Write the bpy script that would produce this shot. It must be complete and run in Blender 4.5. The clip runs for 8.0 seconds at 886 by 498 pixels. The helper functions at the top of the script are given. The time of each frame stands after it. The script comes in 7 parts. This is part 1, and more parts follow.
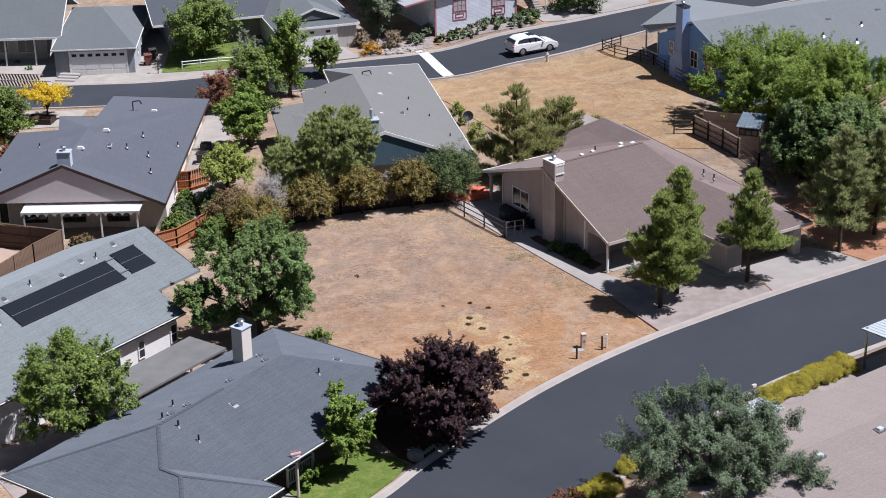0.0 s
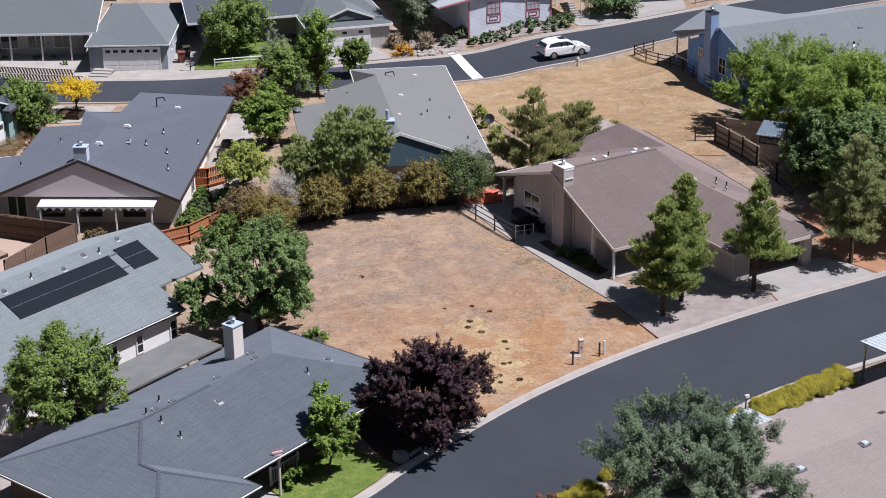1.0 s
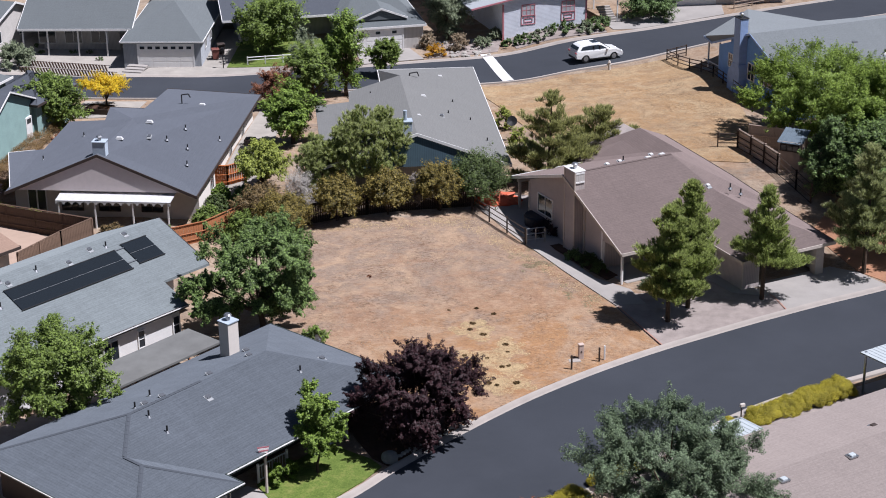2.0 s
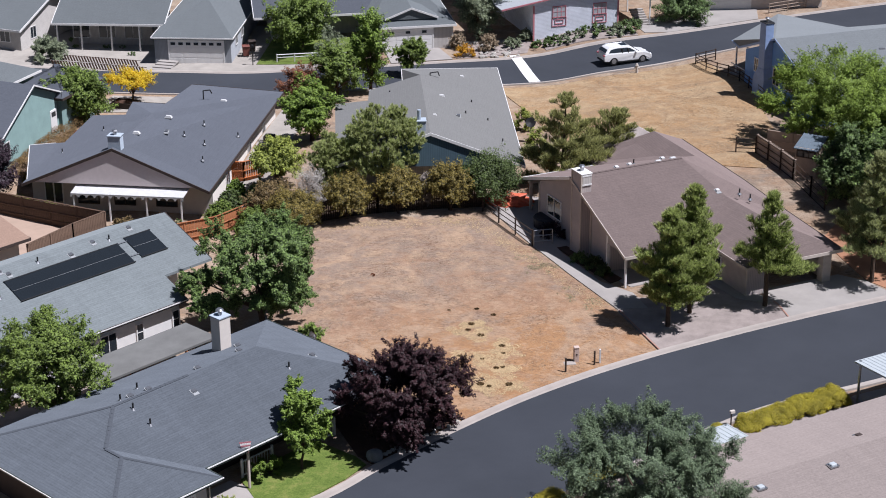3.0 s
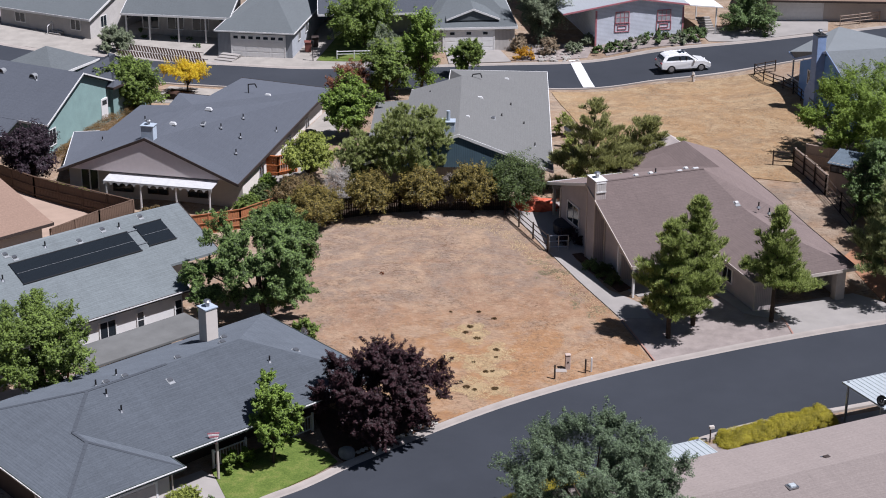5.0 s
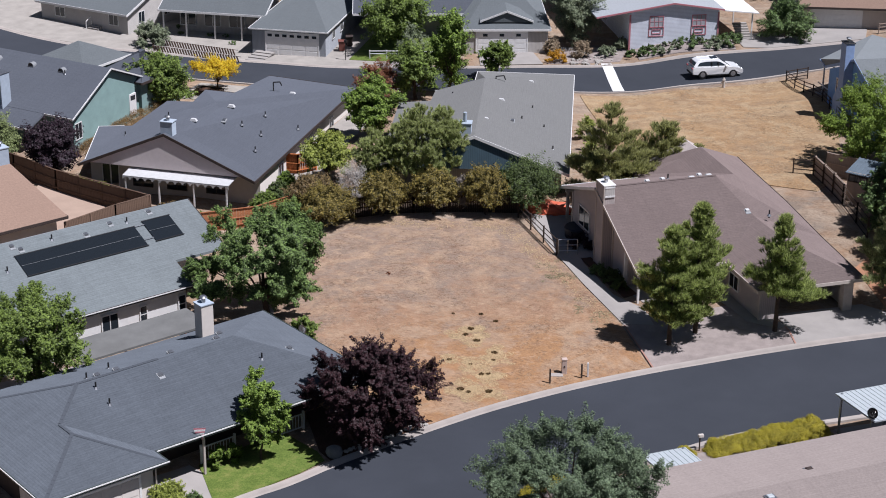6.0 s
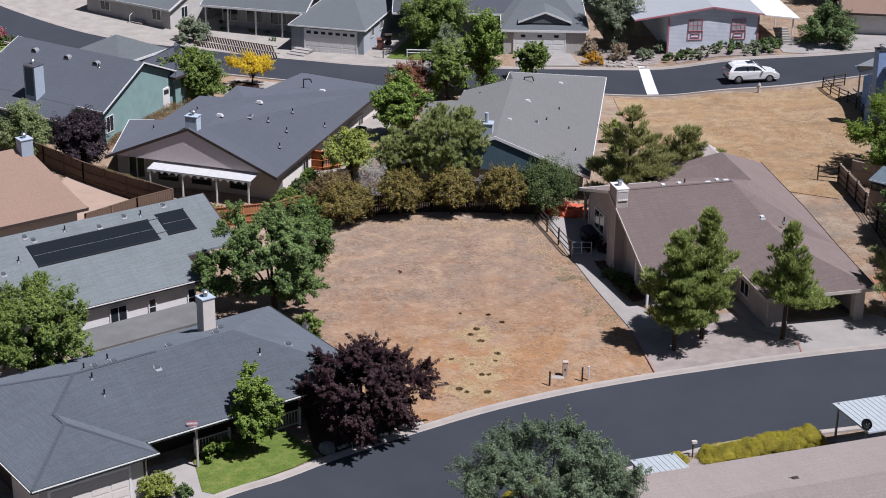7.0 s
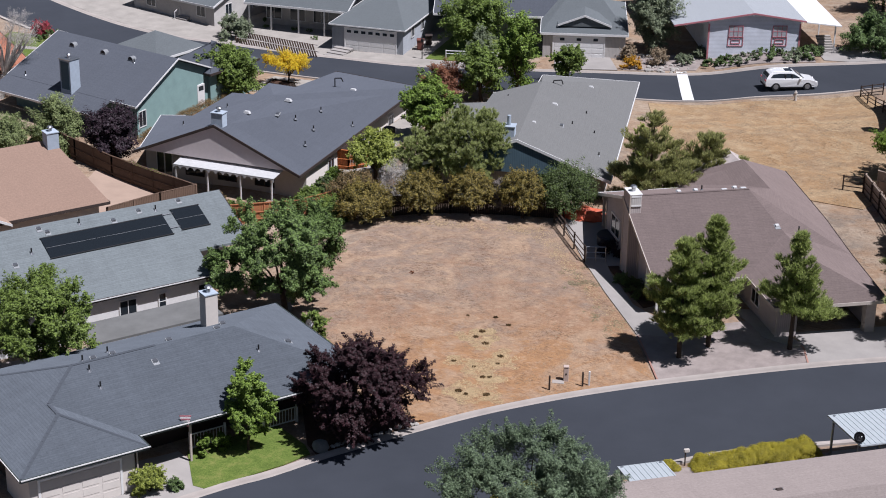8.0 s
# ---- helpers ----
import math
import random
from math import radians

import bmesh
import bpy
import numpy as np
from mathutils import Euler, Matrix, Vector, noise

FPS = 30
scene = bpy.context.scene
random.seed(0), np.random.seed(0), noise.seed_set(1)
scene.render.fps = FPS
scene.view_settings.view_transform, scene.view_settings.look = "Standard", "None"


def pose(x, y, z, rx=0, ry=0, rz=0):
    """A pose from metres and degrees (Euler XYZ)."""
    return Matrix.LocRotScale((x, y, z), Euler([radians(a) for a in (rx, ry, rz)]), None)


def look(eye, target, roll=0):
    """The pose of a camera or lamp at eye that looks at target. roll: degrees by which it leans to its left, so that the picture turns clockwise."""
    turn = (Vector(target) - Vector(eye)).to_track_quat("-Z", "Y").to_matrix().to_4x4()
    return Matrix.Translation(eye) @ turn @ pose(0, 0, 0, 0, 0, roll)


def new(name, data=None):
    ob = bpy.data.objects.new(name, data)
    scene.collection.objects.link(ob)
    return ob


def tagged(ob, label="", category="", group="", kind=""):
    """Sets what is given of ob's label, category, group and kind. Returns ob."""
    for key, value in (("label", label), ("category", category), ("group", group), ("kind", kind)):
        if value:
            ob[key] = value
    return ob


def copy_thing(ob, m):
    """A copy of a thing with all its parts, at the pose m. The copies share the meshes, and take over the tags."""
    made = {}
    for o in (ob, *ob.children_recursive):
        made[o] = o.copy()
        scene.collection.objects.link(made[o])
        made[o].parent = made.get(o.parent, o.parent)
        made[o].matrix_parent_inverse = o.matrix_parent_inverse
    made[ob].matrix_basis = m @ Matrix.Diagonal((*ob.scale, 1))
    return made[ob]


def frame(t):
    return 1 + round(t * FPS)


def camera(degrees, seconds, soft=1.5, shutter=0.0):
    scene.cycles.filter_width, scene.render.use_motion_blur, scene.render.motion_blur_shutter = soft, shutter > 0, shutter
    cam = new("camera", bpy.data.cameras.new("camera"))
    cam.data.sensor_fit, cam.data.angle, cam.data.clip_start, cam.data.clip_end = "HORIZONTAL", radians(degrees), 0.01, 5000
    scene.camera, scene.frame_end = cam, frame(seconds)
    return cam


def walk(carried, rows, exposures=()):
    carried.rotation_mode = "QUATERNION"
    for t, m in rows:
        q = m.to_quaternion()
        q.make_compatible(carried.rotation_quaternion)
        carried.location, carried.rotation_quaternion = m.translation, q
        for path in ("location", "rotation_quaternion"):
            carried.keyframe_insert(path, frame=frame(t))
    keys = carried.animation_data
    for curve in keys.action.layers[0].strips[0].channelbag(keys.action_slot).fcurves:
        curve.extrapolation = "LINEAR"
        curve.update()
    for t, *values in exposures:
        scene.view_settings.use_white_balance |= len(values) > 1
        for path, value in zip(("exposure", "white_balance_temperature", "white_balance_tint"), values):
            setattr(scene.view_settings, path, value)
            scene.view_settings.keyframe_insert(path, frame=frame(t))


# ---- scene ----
from mathutils.bvhtree import BVHTree

cam = camera(28.05, 8.0, 1.0)
ROWS = [
    (0.0, -0.896, -102.248, 45.984, 67.591, 1.059, -0.000),
    (0.5, 1.378, -102.108, 45.903, 67.660, 0.929, 1.381),
    (1.0, 3.655, -101.979, 45.855, 67.706, 0.807, 2.735),
    (1.5, 5.748, -101.766, 45.803, 67.753, 0.704, 4.054),
    (3.0, 12.216, -101.005, 45.603, 67.843, 0.414, 7.919),
    (3.5, 14.285, -100.662, 45.580, 67.864, 0.296, 9.144),
    (4.0, 16.338, -100.290, 45.549, 67.889, 0.166, 10.403),
    (4.5, 18.449, -99.855, 45.548, 67.883, 0.033, 11.707),
    (6.0, 24.887, -98.224, 45.624, 67.898, -0.347, 15.729),
    (6.5, 26.990, -97.665, 45.716, 67.854, -0.458, 17.116),
    (7.0, 29.111, -97.040, 45.744, 67.848, -0.580, 18.565),
    (7.5, 31.211, -96.356, 45.800, 67.845, -0.737, 20.018),
    (8.0, 33.400, -95.627, 45.938, 67.820, -0.837, 21.499),
]
walk(cam, [(t, pose(*row)) for t, *row in ROWS], [(0.0, 0.35, 5900, 16), (4.5, 0.16, 5900, 16), (8.0, 0.03, 5900, 16)])

# ---- sky and sun ----
SUN_EL, SUN_AZ = 63.0, 103.0      # degrees; azimuth clockwise from +y
world = bpy.data.worlds.new("world")
scene.world = world
world.use_nodes = True
wn = world.node_tree
sky = wn.nodes.new("ShaderNodeTexSky")
sky.sky_type = "NISHITA"
sky.sun_disc = False
sky.sun_elevation = radians(SUN_EL)
sky.sun_rotation = radians(SUN_AZ)
wn.links.new(sky.outputs[0], wn.nodes["Background"].inputs[0])
wn.nodes["Background"].inputs[1].default_value = 0.026
sun_data = bpy.data.lights.new("sun", "SUN")
sun_data.energy, sun_data.angle, sun_data.color = 5.0, radians(0.6), (1.0, 0.965, 0.92)
sun = new("sun", sun_data)
_a, _e = radians(SUN_AZ), radians(SUN_EL)
sun.matrix_world = look((math.sin(_a) * math.cos(_e) * 80, math.cos(_a) * math.cos(_e) * 80, math.sin(_e) * 80), (0, 0, 0))


# ---- materials ----
def lin(c):
    return tuple((v / 12.92 if v <= 0.04045 else ((v + 0.055) / 1.055) ** 2.4) for v in c)


class Mat:
    """A small wrapper round one node material."""
    def __init__(self, name, rough=0.85, metal=0.0, spec=0.3):
        self.m = bpy.data.materials.new(name)
        self.m.use_nodes = True
        self.t = self.m.node_tree
        self.b = self.t.nodes["Principled BSDF"]
        self.b.inputs["Roughness"].default_value = rough
        self.b.inputs["Metallic"].default_value = metal
        self.b.inputs["Specular IOR Level"].default_value = spec
        self.b.inputs["Diffuse Roughness"].default_value = 1.0 if rough >= 0.8 else 0.0

    def n(self, kind, **kw):
        node = self.t.nodes.new(kind)
        for k, v in kw.items():
            node.inputs[k].default_value = v
        return node

    def link(self, a, b):
        self.t.links.new(a, b)

    def coords(self, kind="Object", scale=(1, 1, 1)):
        c, mp = self.n("ShaderNodeTexCoord"), self.n("ShaderNodeMapping")
        mp.inputs["Scale"].default_value = scale
        self.link(c.outputs[kind], mp.inputs[0])
        return mp.outputs[0]

    def noise(self, vec, scale, detail=4, rough=0.6):
        x = self.n("ShaderNodeTexNoise")
        x.inputs["Scale"].default_value, x.inputs["Detail"].default_value, x.inputs["Roughness"].default_value = scale, detail, rough
        self.link(vec, x.inputs["Vector"])
        return x.outputs[0]

    def ramp(self, fac, stops):
        r = self.n("ShaderNodeValToRGB")
        els = r.color_ramp.elements
        while len(els) < len(stops):
            els.new(0.5)
        for e, (p, c) in zip(els, stops):
            e.position, e.color = p, (*c, 1)
        self.link(fac, r.inputs[0])
        return r.outputs[0]

    def mix(self, fac, a, b, mode="MIX"):
        x = self.t.nodes.new("ShaderNodeMix")
        x.data_type, x.blend_type = "RGBA", mode
        for sock, v in ((x.inputs[0], fac), (x.inputs[6], a), (x.inputs[7], b)):
            if hasattr(v, "is_output"):
                self.link(v, sock)
            elif isinstance(v, tuple):
                sock.default_value = (*v, 1)
            else:
                sock.default_value = v
        return x.outputs[2]

    def math(self, op, a, b=0.0):
        x = self.t.nodes.new("ShaderNodeMath")
        x.operation = op
        for sock, v in ((x.inputs[0], a), (x.inputs[1], b)):
            if hasattr(v, "is_output"):
                self.link(v, sock)
            else:
                sock.default_value = v
        return x.outputs[0]

    def bump(self, height, strength=0.4, dist=0.02):
        b = self.n("ShaderNodeBump")
        b.inputs["Strength"].default_value, b.inputs["Distance"].default_value = strength, dist
        self.link(height, b.inputs["Height"])
        self.link(b.outputs[0], self.b.inputs["Normal"])

    def color(self, out):
        if isinstance(out, tuple):
            self.b.inputs["Base Color"].default_value = (*out, 1)
        else:
            self.link(out, self.b.inputs["Base Color"])


def plain(name, c, rough=0.8, metal=0.0, var=0.12, scale=3.0, fine=40.0, bump=0.15):
    """Paint, concrete, plastic: one colour with broad stains and fine grain."""
    m = Mat(name, rough, metal)
    v = m.coords()
    big, small = m.noise(v, scale), m.noise(v, fine, 3)
    k = m.math("ADD", m.math("MULTIPLY", big, 0.65), m.math("MULTIPLY", small, 0.35))
    m.color(m.ramp(k, [(0.3, tuple(x * (1 - var) for x in c)), (0.7, tuple(min(1, x * (1 + var)) for x in c))]))
    m.bump(small, bump, 0.01)
    return m.m


def shingle(name, c, var=0.16, line=0.42):
    """Asphalt shingles: courses along the slope, tabs of uneven tone, weathering."""
    m = Mat(name, 0.9, 0, 0.25)
    v = m.coords("UV")
    br = m.t.nodes.new("ShaderNodeTexBrick")
    br.offset, br.squash = 0.37, 1.0
    for k, val in (("Scale", 1.0), ("Mortar Size", 0.024), ("Mortar Smooth", 0.6), ("Bias", 0.0), ("Brick Width", 0.95), ("Row Height", 0.147)):
        br.inputs[k].default_value = val
    br.inputs["Color1"].default_value = (*[x * (1 - var * 0.5) for x in c], 1)
    br.inputs["Color2"].default_value = (*[x * (1 + var * 0.5) for x in c], 1)
    br.inputs["Mortar"].default_value = (*[x * line for x in c], 1)
    m.link(v, br.inputs["Vector"])
    big, fine = m.noise(v, 0.3, 5), m.noise(v, 7, 6, 0.8)
    course = m.noise(m.coords("UV", (0.5, 6.8, 1)), 1.0, 4, 0.7)
    drip = m.noise(m.coords("UV", (1.6, 0.22, 1)), 1.0, 4, 0.6)
    lo, hi = tuple(x * (1 - var) for x in c), tuple(x * (1 + var) for x in c)
    col = m.mix(0.5, br.outputs[0], m.ramp(course, [(0.36, tuple(x * (1 - var * 1.7) for x in c)), (0.64, tuple(x * (1 + var * 1.7) for x in c))]))
    col = m.mix(0.3, col, m.ramp(big, [(0.35, lo), (0.65, hi)]))
    col = m.mix(0.25, col, m.ramp(drip, [(0.35, lo), (0.65, hi)]))
    col = m.mix(0.28, col, m.ramp(fine, [(0.34, tuple(x * 0.5 for x in c)), (0.66, tuple(x * 1.55 for x in c))]))
    m.color(col)
    m.bump(m.math("ADD", m.math("MULTIPLY", br.outputs[1], -0.7), m.math("MULTIPLY", fine, 0.7)), 0.3, 0.012)
    return m.m


def siding(name, c, pitch=5.0, vertical=True):
    """Painted board siding: narrow grooves, light fading."""
    m = Mat(name, 0.8)
    v = m.coords("UV")
    w = m.t.nodes.new("ShaderNodeTexWave")
    w.bands_direction = "X" if vertical else "Y"
    w.inputs["Scale"].default_value, w.inputs["Distortion"].default_value = pitch / 6.283 * 3.0, 0.0
    m.link(v, w.inputs["Vector"])
    groove = m.ramp(w.outputs[1], [(0.0, (0.6, 0.6, 0.6)), (0.14, (1, 1, 1))])
    big = m.ramp(m.noise(v, 0.8, 4), [(0.3, tuple(x * 0.9 for x in c)), (0.7, tuple(min(1, x * 1.08) for x in c))])
    m.color(m.mix(0.8, big, groove, "MULTIPLY"))
    m.bump(groove, 0.3, 0.01)
    return m.m


def leafmat(name, dark, light, trans=0.2, speck=0.5):
    """Leaves: hue by clump, gloss low, some light let through."""
    m = Mat(name, 0.55, 0, 0.3)
    g = m.n("ShaderNodeNewGeometry")
    v = m.coords()
    k = m.math("ADD", m.math("MULTIPLY", g.outputs["Random Per Island"], speck), m.math("MULTIPLY", m.noise(v, 1.3, 4, 0.7), 1.12 - speck))
    # dark end lowered further, so the crowns' inner shade is partly in the colour
    col = m.ramp(k, [(0.2, tuple(q * 0.65 for q in dark)), (0.85, light)])
    m.color(col)
    tr = m.n("ShaderNodeBsdfTranslucent")
    m.link(col, tr.inputs[0])
    mx = m.n("ShaderNodeMixShader")
    mx.inputs[0].default_value = trans
    m.link(m.b.outputs[0], mx.inputs[1])
    m.link(tr.outputs[0], mx.inputs[2])
    m.link(mx.outputs[0], m.t.nodes["Material Output"].inputs[0])
    return m.m


def drygrass(name, straw, orange, pale, brown, lean=(0.0, 0.0), off=0.0, grey=(0.30, 0.25, 0.205)):
    """Mown dry weeds over bare soil, in streaks and patches; lean: the way the soil turns orange."""
    m = Mat(name, 0.95, 0, 0.1)
    v = m.coords()
    big = m.noise(v, 0.11, 5, 0.65)
    swirl = m.n("ShaderNodeTexNoise")
    swirl.inputs["Scale"].default_value, swirl.inputs["Detail"].default_value, swirl.inputs["Roughness"].default_value, swirl.inputs["Distortion"].default_value = 0.26, 7, 0.68, 1.4
    m.link(v, swirl.inputs["Vector"])
    mid = swirl.outputs[0]
    speck, fine = m.noise(v, 1.3, 6, 0.7), m.noise(m.coords(scale=(0.7, 1.4, 1)), 4.0, 5, 0.75)
    warp = m.noise(m.coords(scale=(0.35, 1.25, 1)), 1.1, 7, 0.8)
    xyz = m.n("ShaderNodeSeparateXYZ")
    m.link(v, xyz.inputs[0])
    side = m.math("ADD", m.math("MULTIPLY", xyz.outputs[0], lean[0]), m.math("MULTIPLY", xyz.outputs[1], lean[1]))
    k = m.math("ADD", m.math("ADD", big, side), off)
    a = m.ramp(k, [(0.36, straw), (0.64, orange)])
    gr = m.ramp(m.math("SUBTRACT", m.noise(v, 0.2, 6, 0.7), m.math("MULTIPLY", side, 0.6)), [(0.48, (0, 0, 0)), (0.6, (0.9, 0.9, 0.9))])
    a = m.mix(gr, a, grey)
    b = m.mix(m.ramp(mid, [(0.46, (0, 0, 0)), (0.6, (0.85, 0.85, 0.85))]), a, pale)
    c = m.mix(m.ramp(warp, [(0.48, (0, 0, 0)), (0.7, (0.6, 0.6, 0.6))]), b, brown)
    d = m.mix(m.ramp(speck, [(0.52, (0, 0, 0)), (0.7, (0.5, 0.5, 0.5))]), c, tuple(x * 0.72 for x in brown))
    e = m.mix(m.ramp(speck, [(0.3, (0.7, 0.7, 0.7)), (0.46, (0, 0, 0))]), d, tuple(min(1, x * 1.12) for x in pale))
    weedy = m.math("MULTIPLY", m.ramp(m.noise(v, 0.35, 4, 0.6), [(0.42, (0, 0, 0)), (0.62, (1, 1, 1))]), m.ramp(m.noise(m.coords(scale=(0.8, 1.3, 1)), 5.5, 4, 0.7), [(0.5, (0, 0, 0)), (0.64, (0.75, 0.75, 0.75))]))
    e = m.mix(weedy, e, tuple(x * 0.45 for x in brown))
    grit = m.noise(v, 13.0, 4, 0.8)
    e = m.mix(0.7, e, m.ramp(fine, [(0.3, (0.7, 0.7, 0.7)), (0.66, (1.06, 1.06, 1.06))]), "MULTIPLY")
    m.color(m.mix(0.6, e, m.ramp(grit, [(0.34, (0.66, 0.65, 0.63)), (0.6, (1.08, 1.08, 1.08))]), "MULTIPLY"))
    m.bump(m.math("ADD", m.math("ADD", fine, m.math("MULTIPLY", speck, 2.0)), m.math("MULTIPLY", mid, 2.0)), 0.4, 0.04)
    return m.m


def asphalt_mat():
    m = Mat("asphalt", 0.85, 0, 0.3)
    v = m.coords()
    big, fine = m.noise(v, 0.15, 4), m.noise(v, 60, 3)
    wear = m.noise(m.coords(scale=(0.5, 0.5, 1)), 0.9, 5, 0.65)
    k = m.math("ADD", m.math("MULTIPLY", big, 0.5), m.math("ADD", m.math("MULTIPLY", fine, 0.3), m.math("MULTIPLY", wear, 0.25)))
    m.color(m.ramp(k, [(0.35, (0.040, 0.045, 0.056)), (0.7, (0.056, 0.062, 0.076))]))
    m.bump(fine, 0.3, 0.01)
    return m.m


M_ASPH = asphalt_mat()
M_GROUND = drygrass("dry_ground", (0.40, 0.29, 0.205), (0.40, 0.27, 0.175), (0.47, 0.375, 0.285), (0.31, 0.215, 0.15))
M_LOT = drygrass("dry_lot", (0.39, 0.252, 0.168), (0.442, 0.256, 0.132), (0.478, 0.340, 0.232), (0.325, 0.190, 0.120), (0.014, -0.018), -0.02, (0.335, 0.258, 0.203))
M_FARLOT = drygrass("straw_lot", (0.46, 0.315, 0.178), (0.43, 0.275, 0.148), (0.51, 0.38, 0.235), (0.38, 0.245, 0.14), grey=(0.36, 0.25, 0.155))
M_CONC = plain("concrete", (0.375, 0.348, 0.325), 0.9, var=0.14, scale=0.6, fine=30)
M_KERB = plain("kerb_concrete", (0.43, 0.385, 0.35), 0.9, var=0.15, scale=0.8, fine=30)
M_GRAVEL = plain("pinkish_gravel", (0.335, 0.285, 0.262), 0.95, var=0.3, scale=1.0, fine=26, bump=0.7)
M_PALEGRAVEL = plain("pale_gravel", (0.37, 0.34, 0.305), 0.95, var=0.2, scale=0.8, fine=24, bump=0.6)
M_TANYARD = plain("tan_concrete", (0.405, 0.30, 0.235), 0.92, var=0.12, scale=0.7, fine=26)
M_REDDIRT = plain("reddish_dirt", (0.42, 0.22, 0.13), 0.95, var=0.25, scale=0.7, fine=20, bump=0.6)
M_MULCH = plain("dark_mulch", (0.09, 0.05, 0.035), 0.95, var=0.4, scale=2, fine=30, bump=0.8)
M_WHITEPAINT = plain("road_paint", (0.78, 0.78, 0.78), 0.7, var=0.1, scale=2)
M_DARK = shingle("shingles_charcoal", (0.122, 0.138, 0.160), 0.25, 0.34)
M_CAP = shingle("cap_shingles_charcoal", (0.108, 0.121, 0.142))
M_SLATE = shingle("shingles_slate", (0.117, 0.128, 0.152), 0.12, 0.65)
M_GREY = shingle("shingles_grey", (0.20, 0.20, 0.195), 0.09, 0.8)
M_GREENGREY = shingle("shingles_greygreen", (0.232, 0.259, 0.268), 0.23, 0.5)
M_BROWN = shingle("shingles_brown", (0.228, 0.178, 0.165), 0.2, 0.55)
M_TAN = shingle("shingles_tan", (0.37, 0.255, 0.195), 0.08, 0.7)
M_PINKROOF = shingle("shingles_pale", (0.33, 0.28, 0.258), 0.14, 0.75)
M_FARGREY = shingle("shingles_far_grey", (0.165, 0.182, 0.19), 0.12, 0.7)
M_BLUEROOF = shingle("shingles_bluegrey", (0.25, 0.27, 0.28), 0.1)
M_WHITEROOF = shingle("roof_whitish", (0.40, 0.42, 0.44), 0.06)
M_TERRA = shingle("shingles_terracotta", (0.50, 0.22, 0.14), 0.1)
M_WHITE = plain("white_paint", (0.80, 0.79, 0.775), 0.7, var=0.06)
M_CREAM = plain("cream_wall", (0.66, 0.61, 0.56), 0.85, var=0.06)
# cream gable wall; its mauve cast is shade put into the colour
M_GABLETINT = plain("shade_tinted_gable_wall", (0.72, 0.645, 0.635), 0.85, var=0.06)
M_TAUPE = siding("taupe_siding", (0.54, 0.475, 0.45))
M_TEAL = siding("teal_siding", (0.25, 0.365, 0.35))
M_SLATEBLUE = siding("slate_blue_siding", (0.10, 0.16, 0.20))
M_BLUE = siding("blue_siding", (0.22, 0.42, 0.78))
# white siding with the blue of skylit shade mixed into its colour
M_BLUETINTWHITE = siding("white_siding_blue_shade", (0.80, 0.83, 0.90), vertical=False)
M_LTGREY = siding("light_grey_siding", (0.62, 0.59, 0.56))
M_GREYSIDE = siding("grey_siding", (0.40, 0.42, 0.45))
M_GREYBLUE = plain("grey_blue_paint", (0.42, 0.48, 0.55), 0.8)
M_BLUEPAINT = plain("lavender_blue_paint", (0.34, 0.46, 0.70), 0.8)
M_AWNING = plain("weathered_awning_paint", (0.56, 0.56, 0.56), 0.6, var=0.12)
M_PINKTRIM = plain("faded_red_trim", (0.5, 0.2, 0.23), 0.6)
M_VENTWHITE = plain("white_vent_paint", (0.62, 0.62, 0.62), 0.5, var=0.12)
M_EYEBROW = plain("grey_vent_paint", (0.27, 0.28, 0.29), 0.6, var=0.15)
M_FLASH = plain("dull_flashing", (0.30, 0.31, 0.32), 0.5, 0.0, var=0.2)
# dark trim colour; also paints the shade inside the hip house's porch
M_TRIMDARK_PORCHSHADE = plain("dark_trim_and_porch_shade", (0.06, 0.045, 0.04), 0.7)
M_TRIMRED = plain("red_trim", (0.45, 0.10, 0.12), 0.6)
M_TRIMTAUPE = plain("taupe_trim", (0.52, 0.46, 0.41), 0.7)
M_GREENTRIM = plain("green_trim", (0.06, 0.075, 0.07), 0.7)
M_GLASS = Mat("window_glass", 0.06, 0, 0.6)
M_GLASS.color((0.025, 0.032, 0.04))
M_GLASS = M_GLASS.m
M_METAL = plain("galvanised_metal", (0.45, 0.46, 0.48), 0.35, 0.85, var=0.15)
M_BLACK = plain("black_plastic", (0.02, 0.02, 0.022), 0.5, var=0.3)
M_WHITEMETAL = plain("white_enamel_metal", (0.46, 0.50, 0.52), 0.45, 0.0, var=0.08)
M_SOLAR = Mat("solar_absorber", 0.5, 0, 0.12)
_v = M_SOLAR.coords("UV")
_w = M_SOLAR.t.nodes.new("ShaderNodeTexWave")
_w.inputs["Scale"].default_value = 6.0
M_SOLAR.link(_v, _w.inputs["Vector"])
M_SOLAR.color(M_SOLAR.ramp(_w.outputs[1], [(0.1, (0.006, 0.008, 0.011)), (0.5, (0.014, 0.020, 0.027))]))
M_SOLAR = M_SOLAR.m
M_WOOD = plain("weathered_brown_wood", (0.175, 0.115, 0.082), 0.9, var=0.35, scale=1.5, fine=16, bump=0.5)
# darker copy of the brown wood, with the hedge's shade in its colour
M_SHADEWOOD = plain("shade_darkened_wood", (0.062, 0.044, 0.034), 0.9, var=0.35, scale=1.5, fine=16, bump=0.5)
M_REDWOOD = plain("redwood_fence", (0.46, 0.19, 0.085), 0.85, var=0.25, scale=1.5, fine=16, bump=0.4)
M_CEDAR = plain("orange_cedar", (0.66, 0.24, 0.08), 0.8, var=0.2, scale=1.5, fine=16, bump=0.4)
M_GREYWOOD = plain("grey_brown_wood", (0.50, 0.40, 0.325), 0.9, var=0.25, scale=1.5, fine=16, bump=0.4)
